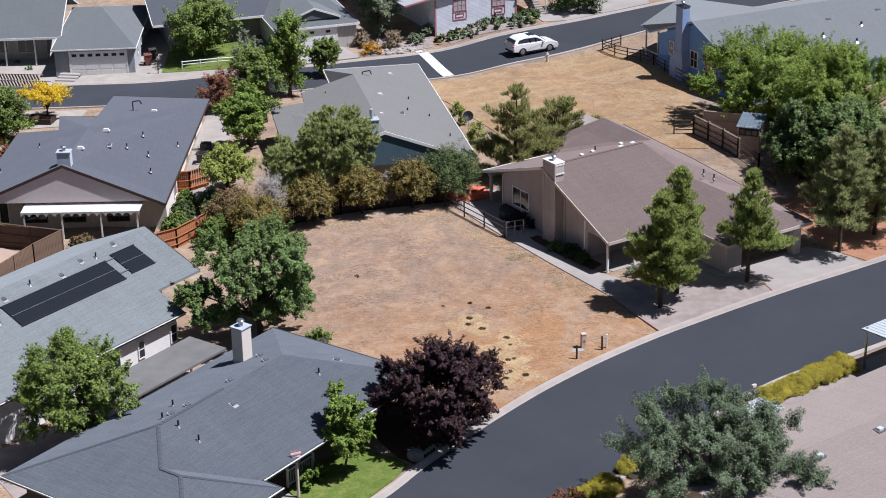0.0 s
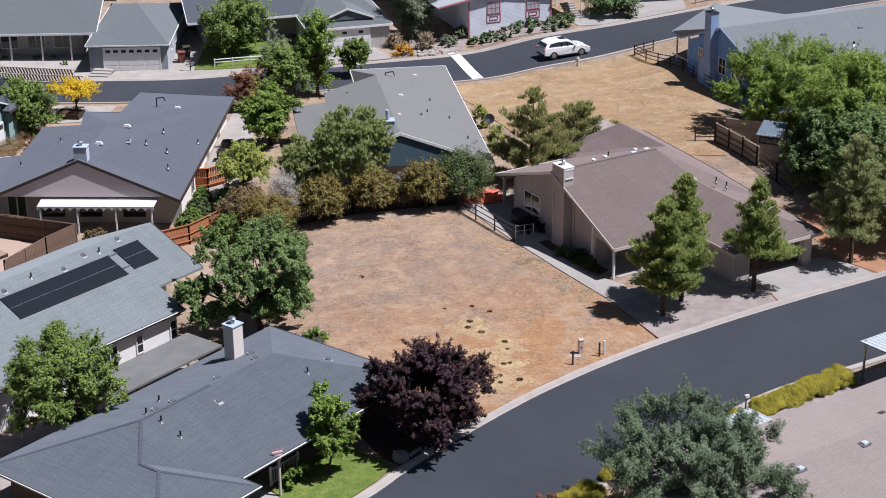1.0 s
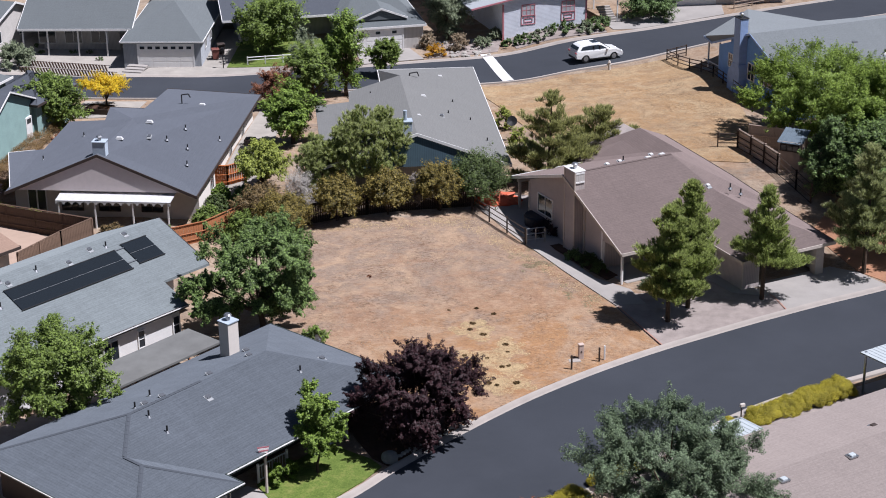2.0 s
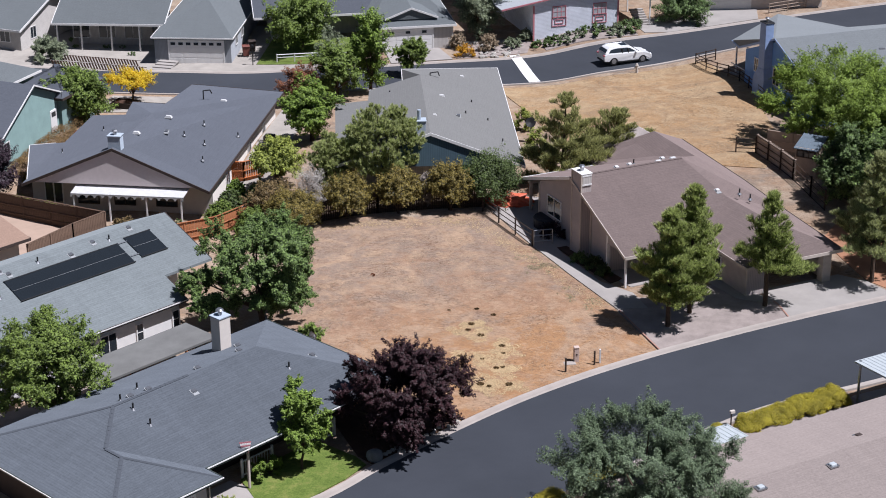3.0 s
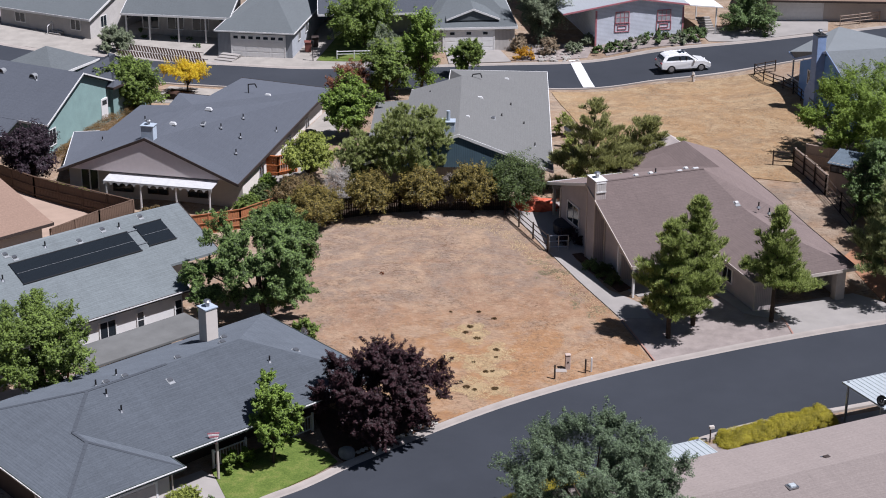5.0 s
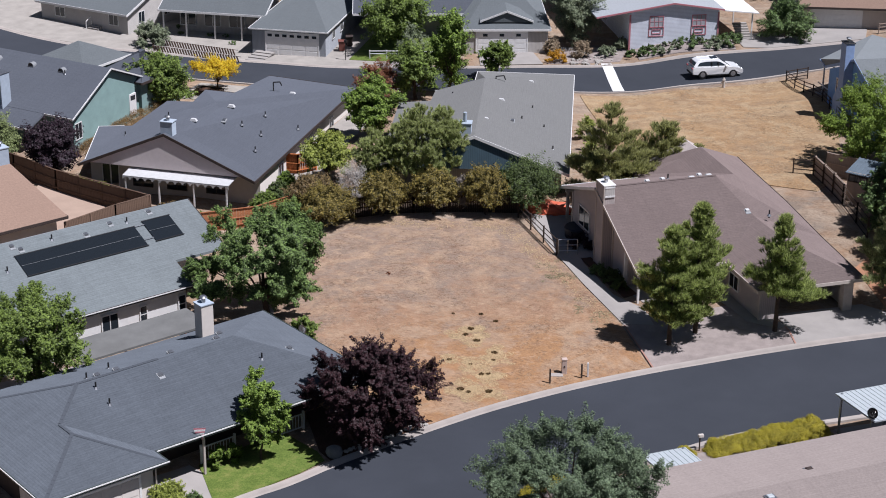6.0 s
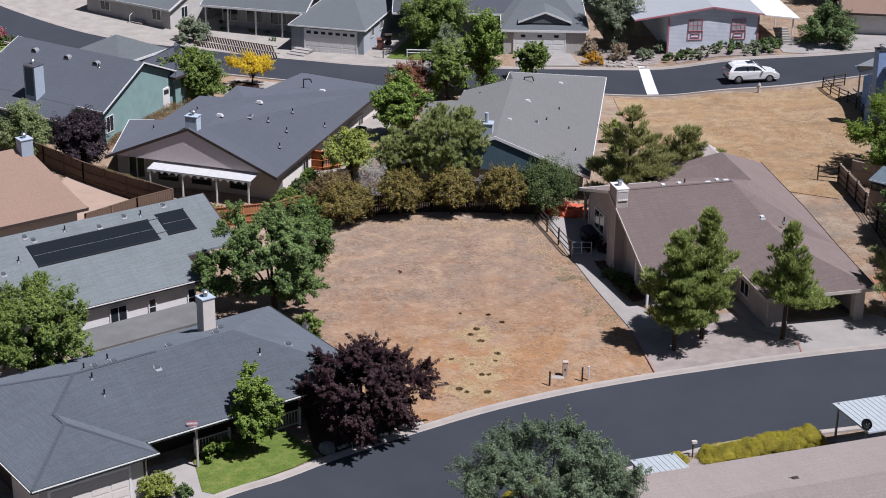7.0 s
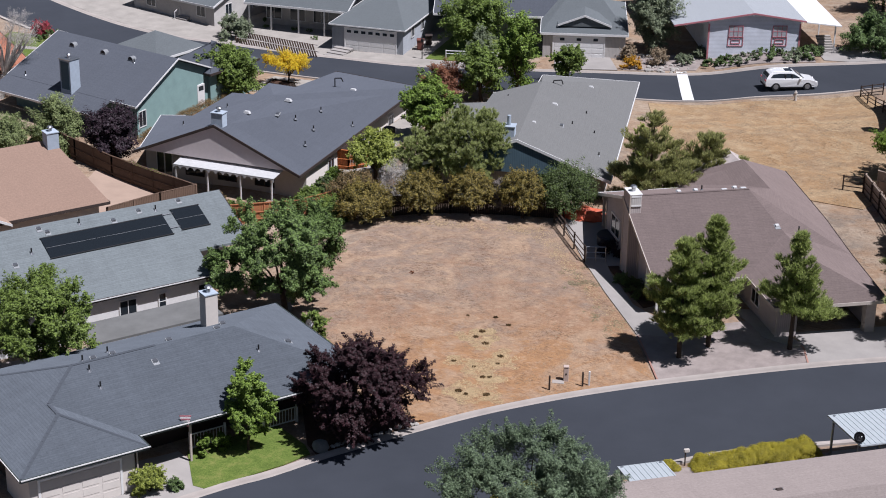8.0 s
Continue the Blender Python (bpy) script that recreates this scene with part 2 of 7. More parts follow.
M_DARKWOOD = plain("dark_rail_wood", (0.065, 0.045, 0.035), 0.85, var=0.3, scale=2, fine=18)
M_BARK = plain("bark", (0.10, 0.07, 0.05), 0.95, var=0.45, scale=4, fine=20, bump=0.8)
M_PALEBARK = plain("pale_bark", (0.68, 0.64, 0.58), 0.95, var=0.3, scale=4, fine=20, bump=0.6)
M_LAWN = Mat("lawn", 0.8, 0, 0.2)
_v = M_LAWN.coords()
M_LAWN.color(M_LAWN.mix(0.45, M_LAWN.ramp(M_LAWN.noise(_v, 1.1, 6, 0.75), [(0.36, (0.060, 0.100, 0.018)), (0.52, (0.125, 0.180, 0.036)), (0.66, (0.26, 0.25, 0.080))]),
                        M_LAWN.ramp(M_LAWN.noise(_v, 9, 5, 0.8), [(0.34, (0.05, 0.09, 0.014)), (0.66, (0.25, 0.31, 0.07))])))
M_LAWN.bump(M_LAWN.noise(_v, 25, 3), 0.9, 0.04)
M_LAWN = M_LAWN.m
# very low dark ends here paint in the shade of the crowns' unlit sides
L_GREEN = leafmat("leaf_green", (0.028, 0.05, 0.009), (0.25, 0.345, 0.068), speck=0.6)
L_DEEP = leafmat("leaf_deep_green", (0.014, 0.026, 0.008), (0.19, 0.285, 0.09), 0.14, 0.6)
L_BRIGHT = leafmat("leaf_bright_green", (0.032, 0.065, 0.009), (0.29, 0.415, 0.07), speck=0.6)
L_LIME = leafmat("leaf_lime", (0.085, 0.12, 0.018), (0.42, 0.47, 0.09))
L_PURPLE = leafmat("leaf_purple", (0.016, 0.007, 0.009), (0.058, 0.022, 0.027), 0.1)
L_DKPURPLE = leafmat("leaf_dark_purple", (0.012, 0.008, 0.012), (0.050, 0.028, 0.040), 0.1)
L_OAK = leafmat("leaf_grey_green", (0.022, 0.04, 0.020), (0.22, 0.295, 0.165), 0.2)
L_PINE = leafmat("needles_olive", (0.085, 0.12, 0.038), (0.64, 0.73, 0.25), 0.5, 0.68)
L_PINEDK = leafmat("needles_green", (0.09, 0.105, 0.04), (0.62, 0.62, 0.25), 0.45, 0.62)
L_PINEGREY = leafmat("needles_grey_green", (0.13, 0.16, 0.07), (0.66, 0.70, 0.33), 0.5, 0.65)
L_PINELIGHT = leafmat("needles_light_green", (0.15, 0.195, 0.065), (0.74, 0.80, 0.36), 0.55)
L_DARKHEDGE = leafmat("leaf_dark_hedge", (0.008, 0.015, 0.004), (0.125, 0.175, 0.048), 0.12, 0.6)
L_HEDGE = leafmat("leaf_rusty_olive", (0.010, 0.015, 0.004), (0.31, 0.24, 0.055), 0.12, 0.68)
L_TWIG = leafmat("twigs_grey", (0.120, 0.102, 0.084), (0.360, 0.312, 0.276), 0.05)
L_PALETWIG = leafmat("twigs_pale_grey", (0.26, 0.24, 0.215), (0.58, 0.54, 0.50), 0.1)
L_RUSTHEDGE = leafmat("leaf_dry_rust", (0.03, 0.025, 0.008), (0.29, 0.20, 0.085), 0.15, 0.6)
L_YELLOW = leafmat("leaf_golden", (0.06, 0.062, 0.004), (0.56, 0.475, 0.04), 0.1, 0.3)
L_BROOM = leafmat("bloom_yellow", (0.64, 0.42, 0.012), (0.95, 0.73, 0.035), 0.35)
L_POPPY = leafmat("bloom_orange", (0.30, 0.16, 0.012), (0.85, 0.46, 0.03), 0.3)
L_RED = leafmat("leaf_russet", (0.09, 0.036, 0.020), (0.33, 0.135, 0.068), 0.15)
L_SAGE = leafmat("leaf_sage", (0.084, 0.119, 0.070), (0.308, 0.350, 0.210), 0.15)
L_PALESTRAW = leafmat("pale_straw", (0.50, 0.36, 0.20), (0.66, 0.49, 0.28), 0.1)
L_WEED = leafmat("weeds_brown", (0.075, 0.048, 0.02), (0.21, 0.135, 0.06), 0.1)
L_PATHWEED = leafmat("weeds_pale_olive", (0.17, 0.145, 0.08), (0.38, 0.335, 0.20), 0.2)
L_OLIVE = leafmat("leaf_light_olive", (0.06, 0.08, 0.03), (0.32, 0.38, 0.15), 0.2)
L_IVY = leafmat("leaf_ivy", (0.05, 0.06, 0.012), (0.27, 0.28, 0.06), 0.15)
L_FEATHER = leafmat("leaf_feathery_green", (0.06, 0.108, 0.014), (0.345, 0.47, 0.08), 0.33)
L_MID = leafmat("leaf_mid_green", (0.018, 0.036, 0.010), (0.22, 0.325, 0.09), 0.16, 0.62)
L_DEADWEED = leafmat("dead_weeds", (0.25, 0.195, 0.145), (0.40, 0.33, 0.255), 0.2)
L_RUST = leafmat("leaf_rust_brown", (0.07, 0.045, 0.015), (0.34, 0.22, 0.09), 0.2)
L_FLOWER = leafmat("bloom_red", (0.05, 0.06, 0.015), (0.55, 0.05, 0.10), 0.2)
L_STRAW = leafmat("dry_weeds", (0.240, 0.175, 0.110), (0.460, 0.360, 0.240), 0.2)

# ---- terrain ----
CONTROL = np.array([
    (0, 0, 0), (2, -8, -.05), (10.7, -3.2, -.3), (16.8, 2.4, -.05), (23, 6, -.2), (-7, 4, .3), (2, 9.3, .2), (-6, 13, .4),
    (15.5, 27, .8), (8, 35, .2), (-2, 51, -1.4), (-5, 58, -1.2), (8, 50.5, -.8), (17, 45, .6), (24, 50, .6), (-36, 56, -1.9),
    (-30, 54, -1.7), (-15, 57, -1.2), (2, 64, -.1), (-20, 16, -1.6), (-33, 17, -1.7), (-40, 28, -1.6), (-12, 25, .2),
    (-16, -4, -.7), (-24, -9, -.8), (-6, -17, -.6), (-10, -24, -.8), (6, -16, -.3), (18, -12, 0), (25, 15, .3), (18.6, 25, 1.1)]) * 1.08


def gz(x, y):
    """The height of the ground."""
    d = (np.asarray(x)[..., None] - CONTROL[:, 0]) ** 2 + (np.asarray(y)[..., None] - CONTROL[:, 1]) ** 2 + 10.0
    w = d ** -1.5
    return (w * CONTROL[:, 2]).sum(-1) / w.sum(-1)


def g(x, y):
    return float(gz(float(x), float(y)))


def mesh_object(name, verts, faces, mat, parent=None, uvs=None, smooth=False):
    me = bpy.data.meshes.new(name)
    me.from_pydata([tuple(map(float, v)) for v in verts], [], faces)
    if uvs is not None:
        lay = me.uv_layers.new()
        lay.data.foreach_set("uv", np.asarray(uvs, dtype=np.float32).ravel())
    me.materials.append(mat)
    if smooth:
        me.polygons.foreach_set("use_smooth", [True] * len(me.polygons))
    me.update()
    ob = new(name, me)
    if parent is not None:
        ob.parent = parent
    return ob


def part(name, bm, mat, parent=None, label="", smooth=False):
    """Links a bmesh as one mesh object under a thing or a part."""
    bmesh.ops.recalc_face_normals(bm, faces=bm.faces)
    uv = bm.loops.layers.uv.verify()
    for f in bm.faces:
        n = f.normal
        if n.length < 1e-6:
            continue
        if abs(n.z) > 0.97:
            ax, ay = Vector((1, 0, 0)), Vector((0, 1, 0))
        else:
            ax = Vector((0, 0, 1)).cross(n).normalized()
            ay = n.cross(ax)
        for l in f.loops:
            l[uv].uv = (l.vert.co.dot(ax), l.vert.co.dot(ay))
        f.smooth = smooth
    me = bpy.data.meshes.new(name)
    bm.to_mesh(me)
    bm.free()
    me.materials.append(mat)
    ob = new(name, me)
    if parent is not None:
        ob.parent = parent
    if label:
        ob["label"] = label
    return ob


def thing(name, x, y, z, yaw, label, category, group="", kind=""):
    """An Empty at the base of a thing."""
    ob = new(name)
    ob.empty_display_size = 0.3
    ob.matrix_world = pose(x, y, z, 0, 0, yaw)
    return tagged(ob, label, category, group, kind)


def add_box(bm, x0, x1, y0, y1, z0, z1, bevel=0.0):
    vs = [bm.verts.new((x, y, z)) for z in (z0, z1) for x, y in ((x0, y0), (x1, y0), (x1, y1), (x0, y1))]
    fs = [bm.faces.new([vs[i] for i in q]) for q in ((3, 2, 1, 0), (4, 5, 6, 7), (0, 1, 5, 4), (1, 2, 6, 5), (2, 3, 7, 6), (3, 0, 4, 7))]
    if bevel:
        es = list({e for f in fs for e in f.edges})
        bmesh.ops.bevel(bm, geom=es, offset=bevel, segments=1, affect="EDGES")
    return vs


def box(x0, x1, y0, y1, z0, z1, bevel=0.0):
    bm = bmesh.new()
    add_box(bm, x0, x1, y0, y1, z0, z1, bevel)
    return bm


def add_tube(bm, a, b, r0, r1=None, n=8, cap=True):
    """A tapered round bar from a to b."""
    a, b = Vector(a), Vector(b)
    r1 = r0 if r1 is None else r1
    d = (b - a).normalized()
    s = d.cross(Vector((0, 0, 1)) if abs(d.z) < 0.95 else Vector((1, 0, 0))).normalized()
    u = d.cross(s)
    rings = []
    for c, r in ((a, r0), (b, r1)):
        rings.append([bm.verts.new(c + (s * math.cos(k * 6.2832 / n) + u * math.sin(k * 6.2832 / n)) * r) for k in range(n)])
    for k in range(n):
        bm.faces.new((rings[0][k], rings[0][(k + 1) % n], rings[1][(k + 1) % n], rings[1][k]))
    if cap:
        bm.faces.new(rings[0][::-1])
        bm.faces.new(rings[1])


def tube(a, b, r0, r1=None, n=8):
    bm = bmesh.new()
    add_tube(bm, a, b, r0, r1, n)
    return bm


def add_prism(bm, prof, axis, t0, t1):
    """A closed outline of (a, z) swept along x or y from t0 to t1."""
    put = (lambda a, z, t: (a, t, z)) if axis == "y" else (lambda a, z, t: (t, a, z))
    p0 = [bm.verts.new(put(a, z, t0)) for a, z in prof]
    p1 = [bm.verts.new(put(a, z, t1)) for a, z in prof]
    bm.faces.new(p0)
    bm.faces.new(p1[::-1])
    for i in range(len(prof)):
        j = (i + 1) % len(prof)
        bm.faces.new((p0[i], p1[i], p1[j], p0[j]))


def add_slab(bm, pts, thick):
    """A roof plane: its outline, with a thickness downwards."""
    top = [bm.verts.new(p) for p in pts]
    bot = [bm.verts.new((p[0], p[1], p[2] - thick)) for p in pts]
    bm.faces.new(top)
    bm.faces.new(bot[::-1])
    for i in range(len(pts)):
        j = (i + 1) % len(pts)
        bm.faces.new((top[j], top[i], bot[i], bot[j]))


# the ground, one sheet to the horizon
def axis_steps(lo, hi):
    return sorted(set([-2400, -1200, -600, -300, -200, -140] + list(np.arange(lo, hi, 1.5)) + [140, 200, 300, 600, 1200, 2400]))


gx, gy = np.array(axis_steps(-100, 100)), np.array(axis_steps(-70, 125))
GX, GY = np.meshgrid(gx, gy)
GZ = gz(GX, GY)
nx, ny = len(gx), len(gy)
ground = mesh_object("ground", np.stack([GX, GY, GZ], -1).reshape(-1, 3),
                     [(j * nx + i, j * nx + i + 1, (j + 1) * nx + i + 1, (j + 1) * nx + i) for j in range(ny - 1) for i in range(nx - 1)], M_GROUND, smooth=True)
tagged(ground, "dry straw-coloured ground of weeds and bare soil", "ground", kind="structure")


def smooth_line(pts, step=1.0):
    """A Catmull-Rom line through the points."""
    p = [Vector(q) for q in pts]
    p = [p[0] * 2 - p[1]] + p + [p[-1] * 2 - p[-2]]
    out = []
    for i in range(1, len(p) - 2):
        n = max(1, int((p[i + 1] - p[i]).length / step))
        for k in range(n):
            t = k / n
            out.append(0.5 * ((2 * p[i]) + (p[i + 1] - p[i - 1]) * t + (2 * p[i - 1] - 5 * p[i] + 4 * p[i + 1] - p[i + 2]) * t * t
                              + (3 * p[i] - 3 * p[i + 1] + p[i + 2] - p[i - 1]) * t ** 3))
    out.append(p[-2])
    return out


def offset_line(line, d):
    """The line moved d metres to its right."""
    out = []
    for i, q in enumerate(line):
        t = (line[min(i + 1, len(line) - 1)] - line[max(i - 1, 0)]).normalized()
        out.append(q + Vector((t.y, -t.x)) * d)
    return out


def strip(name, lines, lifts, mat, label, category, kind="structure"):
    """A band over the ground between lines of equal count."""
    verts, faces, n = [], [], len(lines[0])
    for line, lift in zip(lines, lifts):
        verts += [(q.x, q.y, g(q.x, q.y) + lift) for q in line]
    for j in range(len(lines) - 1):
        faces += [(j * n + i, j * n + i + 1, (j + 1) * n + i + 1, (j + 1) * n + i) for i in range(n - 1)]
    ob = mesh_object(name, verts, faces, mat, smooth=False)
    return tagged(ob, label, category, kind=kind)


def patch(name, outline, mat, label, category, lift=0.03, cuts=3, kind="structure", thick=0.06):
    """A paved or planted patch that follows the ground."""
    bm = bmesh.new()
    f = bm.faces.new([bm.verts.new((x, y, 0)) for x, y in outline])
    bmesh.ops.triangulate(bm, faces=[f])
    for _ in range(cuts):
        es = [e for e in bm.edges if e.calc_length() > 2.0]
        if es:
            bmesh.ops.subdivide_edges(bm, edges=es, cuts=1, use_grid_fill=True)
            bmesh.ops.triangulate(bm, faces=bm.faces[:])
    for v in bm.verts:
        v.co.z = g(v.co.x, v.co.y) + lift
    r = bmesh.ops.extrude_face_region(bm, geom=bm.faces[:])
    for v in [q for q in r["geom"] if isinstance(q, bmesh.types.BMVert)]:
        v.co.z -= thick
    return tagged(part(name, bm, mat), label, category, kind=kind)


def street(name, kerb, width, label, side_label):
    """Asphalt between two rolled concrete kerbs; kerb is the line of its far side."""
    n_line = smooth_line(kerb)
    lines = [offset_line(n_line, d) for d in np.linspace(0, width, 7)]
    strip(name, lines, [0.025, 0.045, 0.06, 0.065, 0.06, 0.045, 0.025], M_ASPH, label, "street")
    for side in (0, 1):
        o = [offset_line(n_line, d if not side else width - d) for d in (0.1, -0.04, -0.16, -0.28, -0.44, -0.45)]
        strip("kerb", o, [0.035, 0.05, 0.095, 0.12, 0.125, -0.1], M_KERB, side_label, "kerb")
    return n_line


NEAR_N = [(-34, -78), (-22, -52), (-14, -36), (-7.2, -25.6), (-4.5, -22.3), (-2.58, -19.4), (0.55, -15.65), (5.0, -10.75), (11.5, -4.5), (18.5, 0.24), (27.7, 6.5), (45, 17), (80, 36)]
street("street", NEAR_N, 8.9, "dark smooth asphalt street curving past the empty lot", "pale rolled concrete kerb beside the street")
FAR_N = [(-130, 84), (-95, 72), (-80, 65), (-70.7, 60.1), (-64.7, 57.3), (-59.4, 55.4), (-54, 54.5), (-47, 54.9), (-42.9, 55.0), (-36.4, 55.0), (-29, 55.1), (-20, 56), (-11, 58.7), (0.9, 62.9), (10.5, 68.1), (19.2, 73.5), (40, 86), (80, 108)]
street("street", FAR_N, 7.4, "dark asphalt street behind the first row of houses", "pale concrete kerb of the far street")

# ---- paving and yards ----
LOT = [(-12.6, 14.2), (-6, 14.6), (-1.6, 16.2), (2.3, 10.4), (8.6, 1.4), (11.3, -3.9), (4.8, -10.1), (0.3, -15.0), (-3.0, -19.0), (-5.2, -15.6), (-11.0, -7.0), (-12.8, -2.5), (-13.6, 6)]
patch("empty_lot", LOT, M_LOT, "empty lot of mown dry weeds and orange bare soil", "empty lot", lift=0.05, cuts=4)
FAR_LOT = [(-4.3, 51.8), (1, 53.2), (7.6, 56.2), (14.0, 59.6), (17.6, 50), (19.0, 41), (20.3, 31), (18.5, 26), (9, 28), (3.5, 31), (0.5, 38)]
patch("far_lot", FAR_LOT, M_FARLOT, "sloping vacant lot of straw-yellow dry grass", "empty lot", lift=0.05, cuts=4)
patch("gravel_bed", [(11.6, -3.9), (8.75, 1.3), (9.0, 3.2), (11.5, 3.6), (14.6, 6.0), (17.2, 4.6), (18.6, 3.9), (19.3, 1.3)], M_GRAVEL, "pinkish gravel front yard beside the driveway", "gravel", lift=0.05)
patch("garden_path", [(13.4, 7.4), (14.8, 5.7), (16.1, 3.9), (18.1, 3.35), (18.55, 3.95), (17.3, 4.9), (15.2, 7.9)], M_CONC, "curved concrete walk from the driveway to the porch", "path", lift=0.075)
patch("planting_bed", [(15.1, 7.9), (16.2, 5.5), (16.9, 4.75), (17.25, 4.95), (15.5, 8.1)], M_MULCH, "dark mulched bed along the garage wall", "planting bed", lift=0.1)
M_EDGING = plain("red_edging_brick", (0.42, 0.24, 0.19), 0.9, var=0.2, scale=3)
for pts in ([(11.55, -4.05), (15.3, -1.32), (19.25, 1.22)], [(11.5, -4.0), (10.2, -1.4), (8.8, 1.25)], [(19.3, 1.3), (18.7, 3.2), (18.4, 3.7)]):
    q = smooth_line(pts)
    strip("edging", [q, offset_line(q, 0.1), offset_line(q, 0.101)], [0.09, 0.09, -0.05], M_EDGING, "low red brick edging round the gravel bed", "edging")
patch("driveway", [(19.35, 1.35), (18.5, 3.9), (17.6, 5.4), (22.8, 8.8), (24.6, 8.0), (26.2, 6.1)], M_CONC, "pale concrete driveway in front of the garage", "driveway", lift=0.055)
patch("garden_path", [(2.5, 10.6), (5.2, 6.4), (8.7, 1.5), (10.6, 1.9), (9.6, 4.0), (7.4, 5.4), (4.6, 9.6), (3.7, 11.6), (0.9, 17.6), (-1.2, 18.2), (-1.0, 16.8)], M_CONC, "pale concrete side path along the vacant lot", "path", lift=0.06)
patch("patio", [(3.6, 11.4), (5.0, 9.6), (9.4, 4.9), (12.5, 7), (3.0, 20), (-0.8, 20.5), (0.8, 17.6)], M_CONC, "concrete patio in the shade of the eaves", "patio", lift=0.045)
patch("planting_bed", [(8.1, 5.2), (6.2, 7.5), (4.2, 10.4), (4.8, 10.8), (6.6, 8.6), (8.8, 6.0)], M_MULCH, "dark mulched bed along the taupe house wall", "planting bed", lift=0.085)
patch("red_dirt_yard", [(24.6, 8.2), (26.4, 6.4), (40, 14.5), (40, 26), (26, 24), (22, 14)], M_REDDIRT, "reddish bare earth side yard", "dirt", lift=0.04)
patch("lawn", [(-9.9, -21.6), (-7.9, -24.6), (-7.0, -24.7), (-4.4, -21.0), (-3.6, -19.4), (-4.3, -18.6), (-6.9, -17.0)], M_LAWN, "small bright green front lawn", "lawn", lift=0.08)
patch("driveway", [(-16.5, -31.8), (-12.1, -24.9), (-11.9, -23.4), (-10.4, -21.7), (-9.5, -22.2), (-7.15, -24.4), (-7.6, -25.7), (-13.4, -34.4)], M_CONC, "pale concrete driveway beside the lawn", "driveway", lift=0.06)
patch("planting_bed", [(-4.2, -18.5), (-3.3, -19.3), (-0.9, -16.5), (0.4, -14.8), (-1.5, -13.2), (-4.8, -12.4), (-6.4, -14.6)], M_MULCH, "dark mulched bed under the purple tree", "planting bed", lift=0.08)
patch("side_yard", [(-16.2, -6.6), (-13.2, -1.5), (-12.4, -4.5), (-10.2, -8.4), (-22.6, -24.2), (-27, -17.6)], M_GRAVEL, "shaded gravel strip between two houses", "gravel", lift=0.03)
patch("patio", [(-33.8, 4.4), (-30.0, 9.6), (-30.8, 13.1), (-33.6, 15.2), (-37.4, 17.6), (-40.2, 18.2), (-38.6, 11.6)], M_TANYARD, "tan concrete patio behind the tan-roofed house", "patio", lift=0.05)
patch("side_yard", [(-21.6, 18.6), (-18.6, 20.5), (-18.9, 30), (-19.4, 44), (-22, 44)], M_PALEGRAVEL, "pale gravel side yard along the charcoal-roofed house", "gravel", lift=0.04)
patch("front_yard", [(-47.5, 55.4), (-42.9, 55.5), (-36.4, 55.5), (-29, 55.6), (-22, 56.2), (-22, 70), (-48, 74)], M_PALEGRAVEL, "pale gravel front yard and concrete apron", "front yard", lift=0.06)
patch("front_yard", [(-75, 63.2), (-70.7, 60.7), (-64.7, 57.9), (-59.4, 55.95), (-54, 55.05), (-47.6, 55.4), (-48, 78), (-75, 80)], M_PALEGRAVEL, "pale gravel front yard of a corner house", "front yard", lift=0.06)
patch("lawn", [(-28.2, 58.0), (-20, 57.4), (-17.5, 62.4), (-20.5, 67.0), (-28.6, 67.0)], M_LAWN, "green front lawn behind a white rail", "lawn", lift=0.10)
patch("lawn", [(-67, 42), (-61.6, 41.2), (-60.8, 44), (-63.6, 48.4), (-69, 48.6)], M_LAWN, "green lawn at the street corner", "lawn", lift=0.06)
patch("garden_path", [(-66.0, 43.4), (-61.2, 44.6), (-61.0, 45.5), (-66.2, 44.4)], M_CONC, "pale curved path across the corner lawn", "path", lift=0.075)
patch("driveway", [(-16.9, 63.6), (-12.0, 65.0), (-9.6, 60.2), (-15.2, 58.2)], M_CONC, "pale concrete driveway of the far garage", "driveway", lift=0.09)
patch("driveway", [(6.4, 72.6), (11.5, 75), (15.0, 71.8), (10.6, 69.0), (8.2, 68.4)], M_CONC, "pale concrete driveway beside the whitish house", "driveway", lift=0.06)
patch("driveway", [(13.7, 71.0), (19.3, 74.6), (19.2, 79.6), (13.4, 78.6)], M_CONC, "pale concrete driveway of the brown-roofed house", "driveway", lift=0.07)
patch("rock_garden", [(-9.2, 60.6), (-2.8, 63.0), (-2.6, 67.4), (-9.4, 66.2)], M_GRAVEL, "rocky front garden with dry shrubs", "rock garden", lift=0.06)
patch("front_yard", [(-1.0, 63.4), (7.6, 67.4), (6.8, 70.6), (-2.4, 67.2)], M_GRAVEL, "gravelly planting strip before the whitish house", "front yard", lift=0.06)
patch("front_yard", [(7.6, -25.5), (11.2, -18.2), (15.4, -14.1), (22.5, -9.2), (27.5, -5.4), (29.5, -12), (14.0, -24), (10, -30)], M_GRAVEL, "pinkish gravel front yard of the corner house", "front yard", lift=0.05)
patch("driveway", [(22.4, -9.2), (27.6, -5.6), (30.5, -9.0), (24.6, -13.0)], M_CONC, "concrete drive under the white metal cover", "driveway", lift=0.07)
patch("crossing_stripe", [(-4.42, 61.95), (-3.45, 62.15), (-0.76, 54.4), (-1.75, 54.05)], M_WHITEPAINT, "broad white painted bar across the street", "road marking", lift=0.085, thick=0.02)


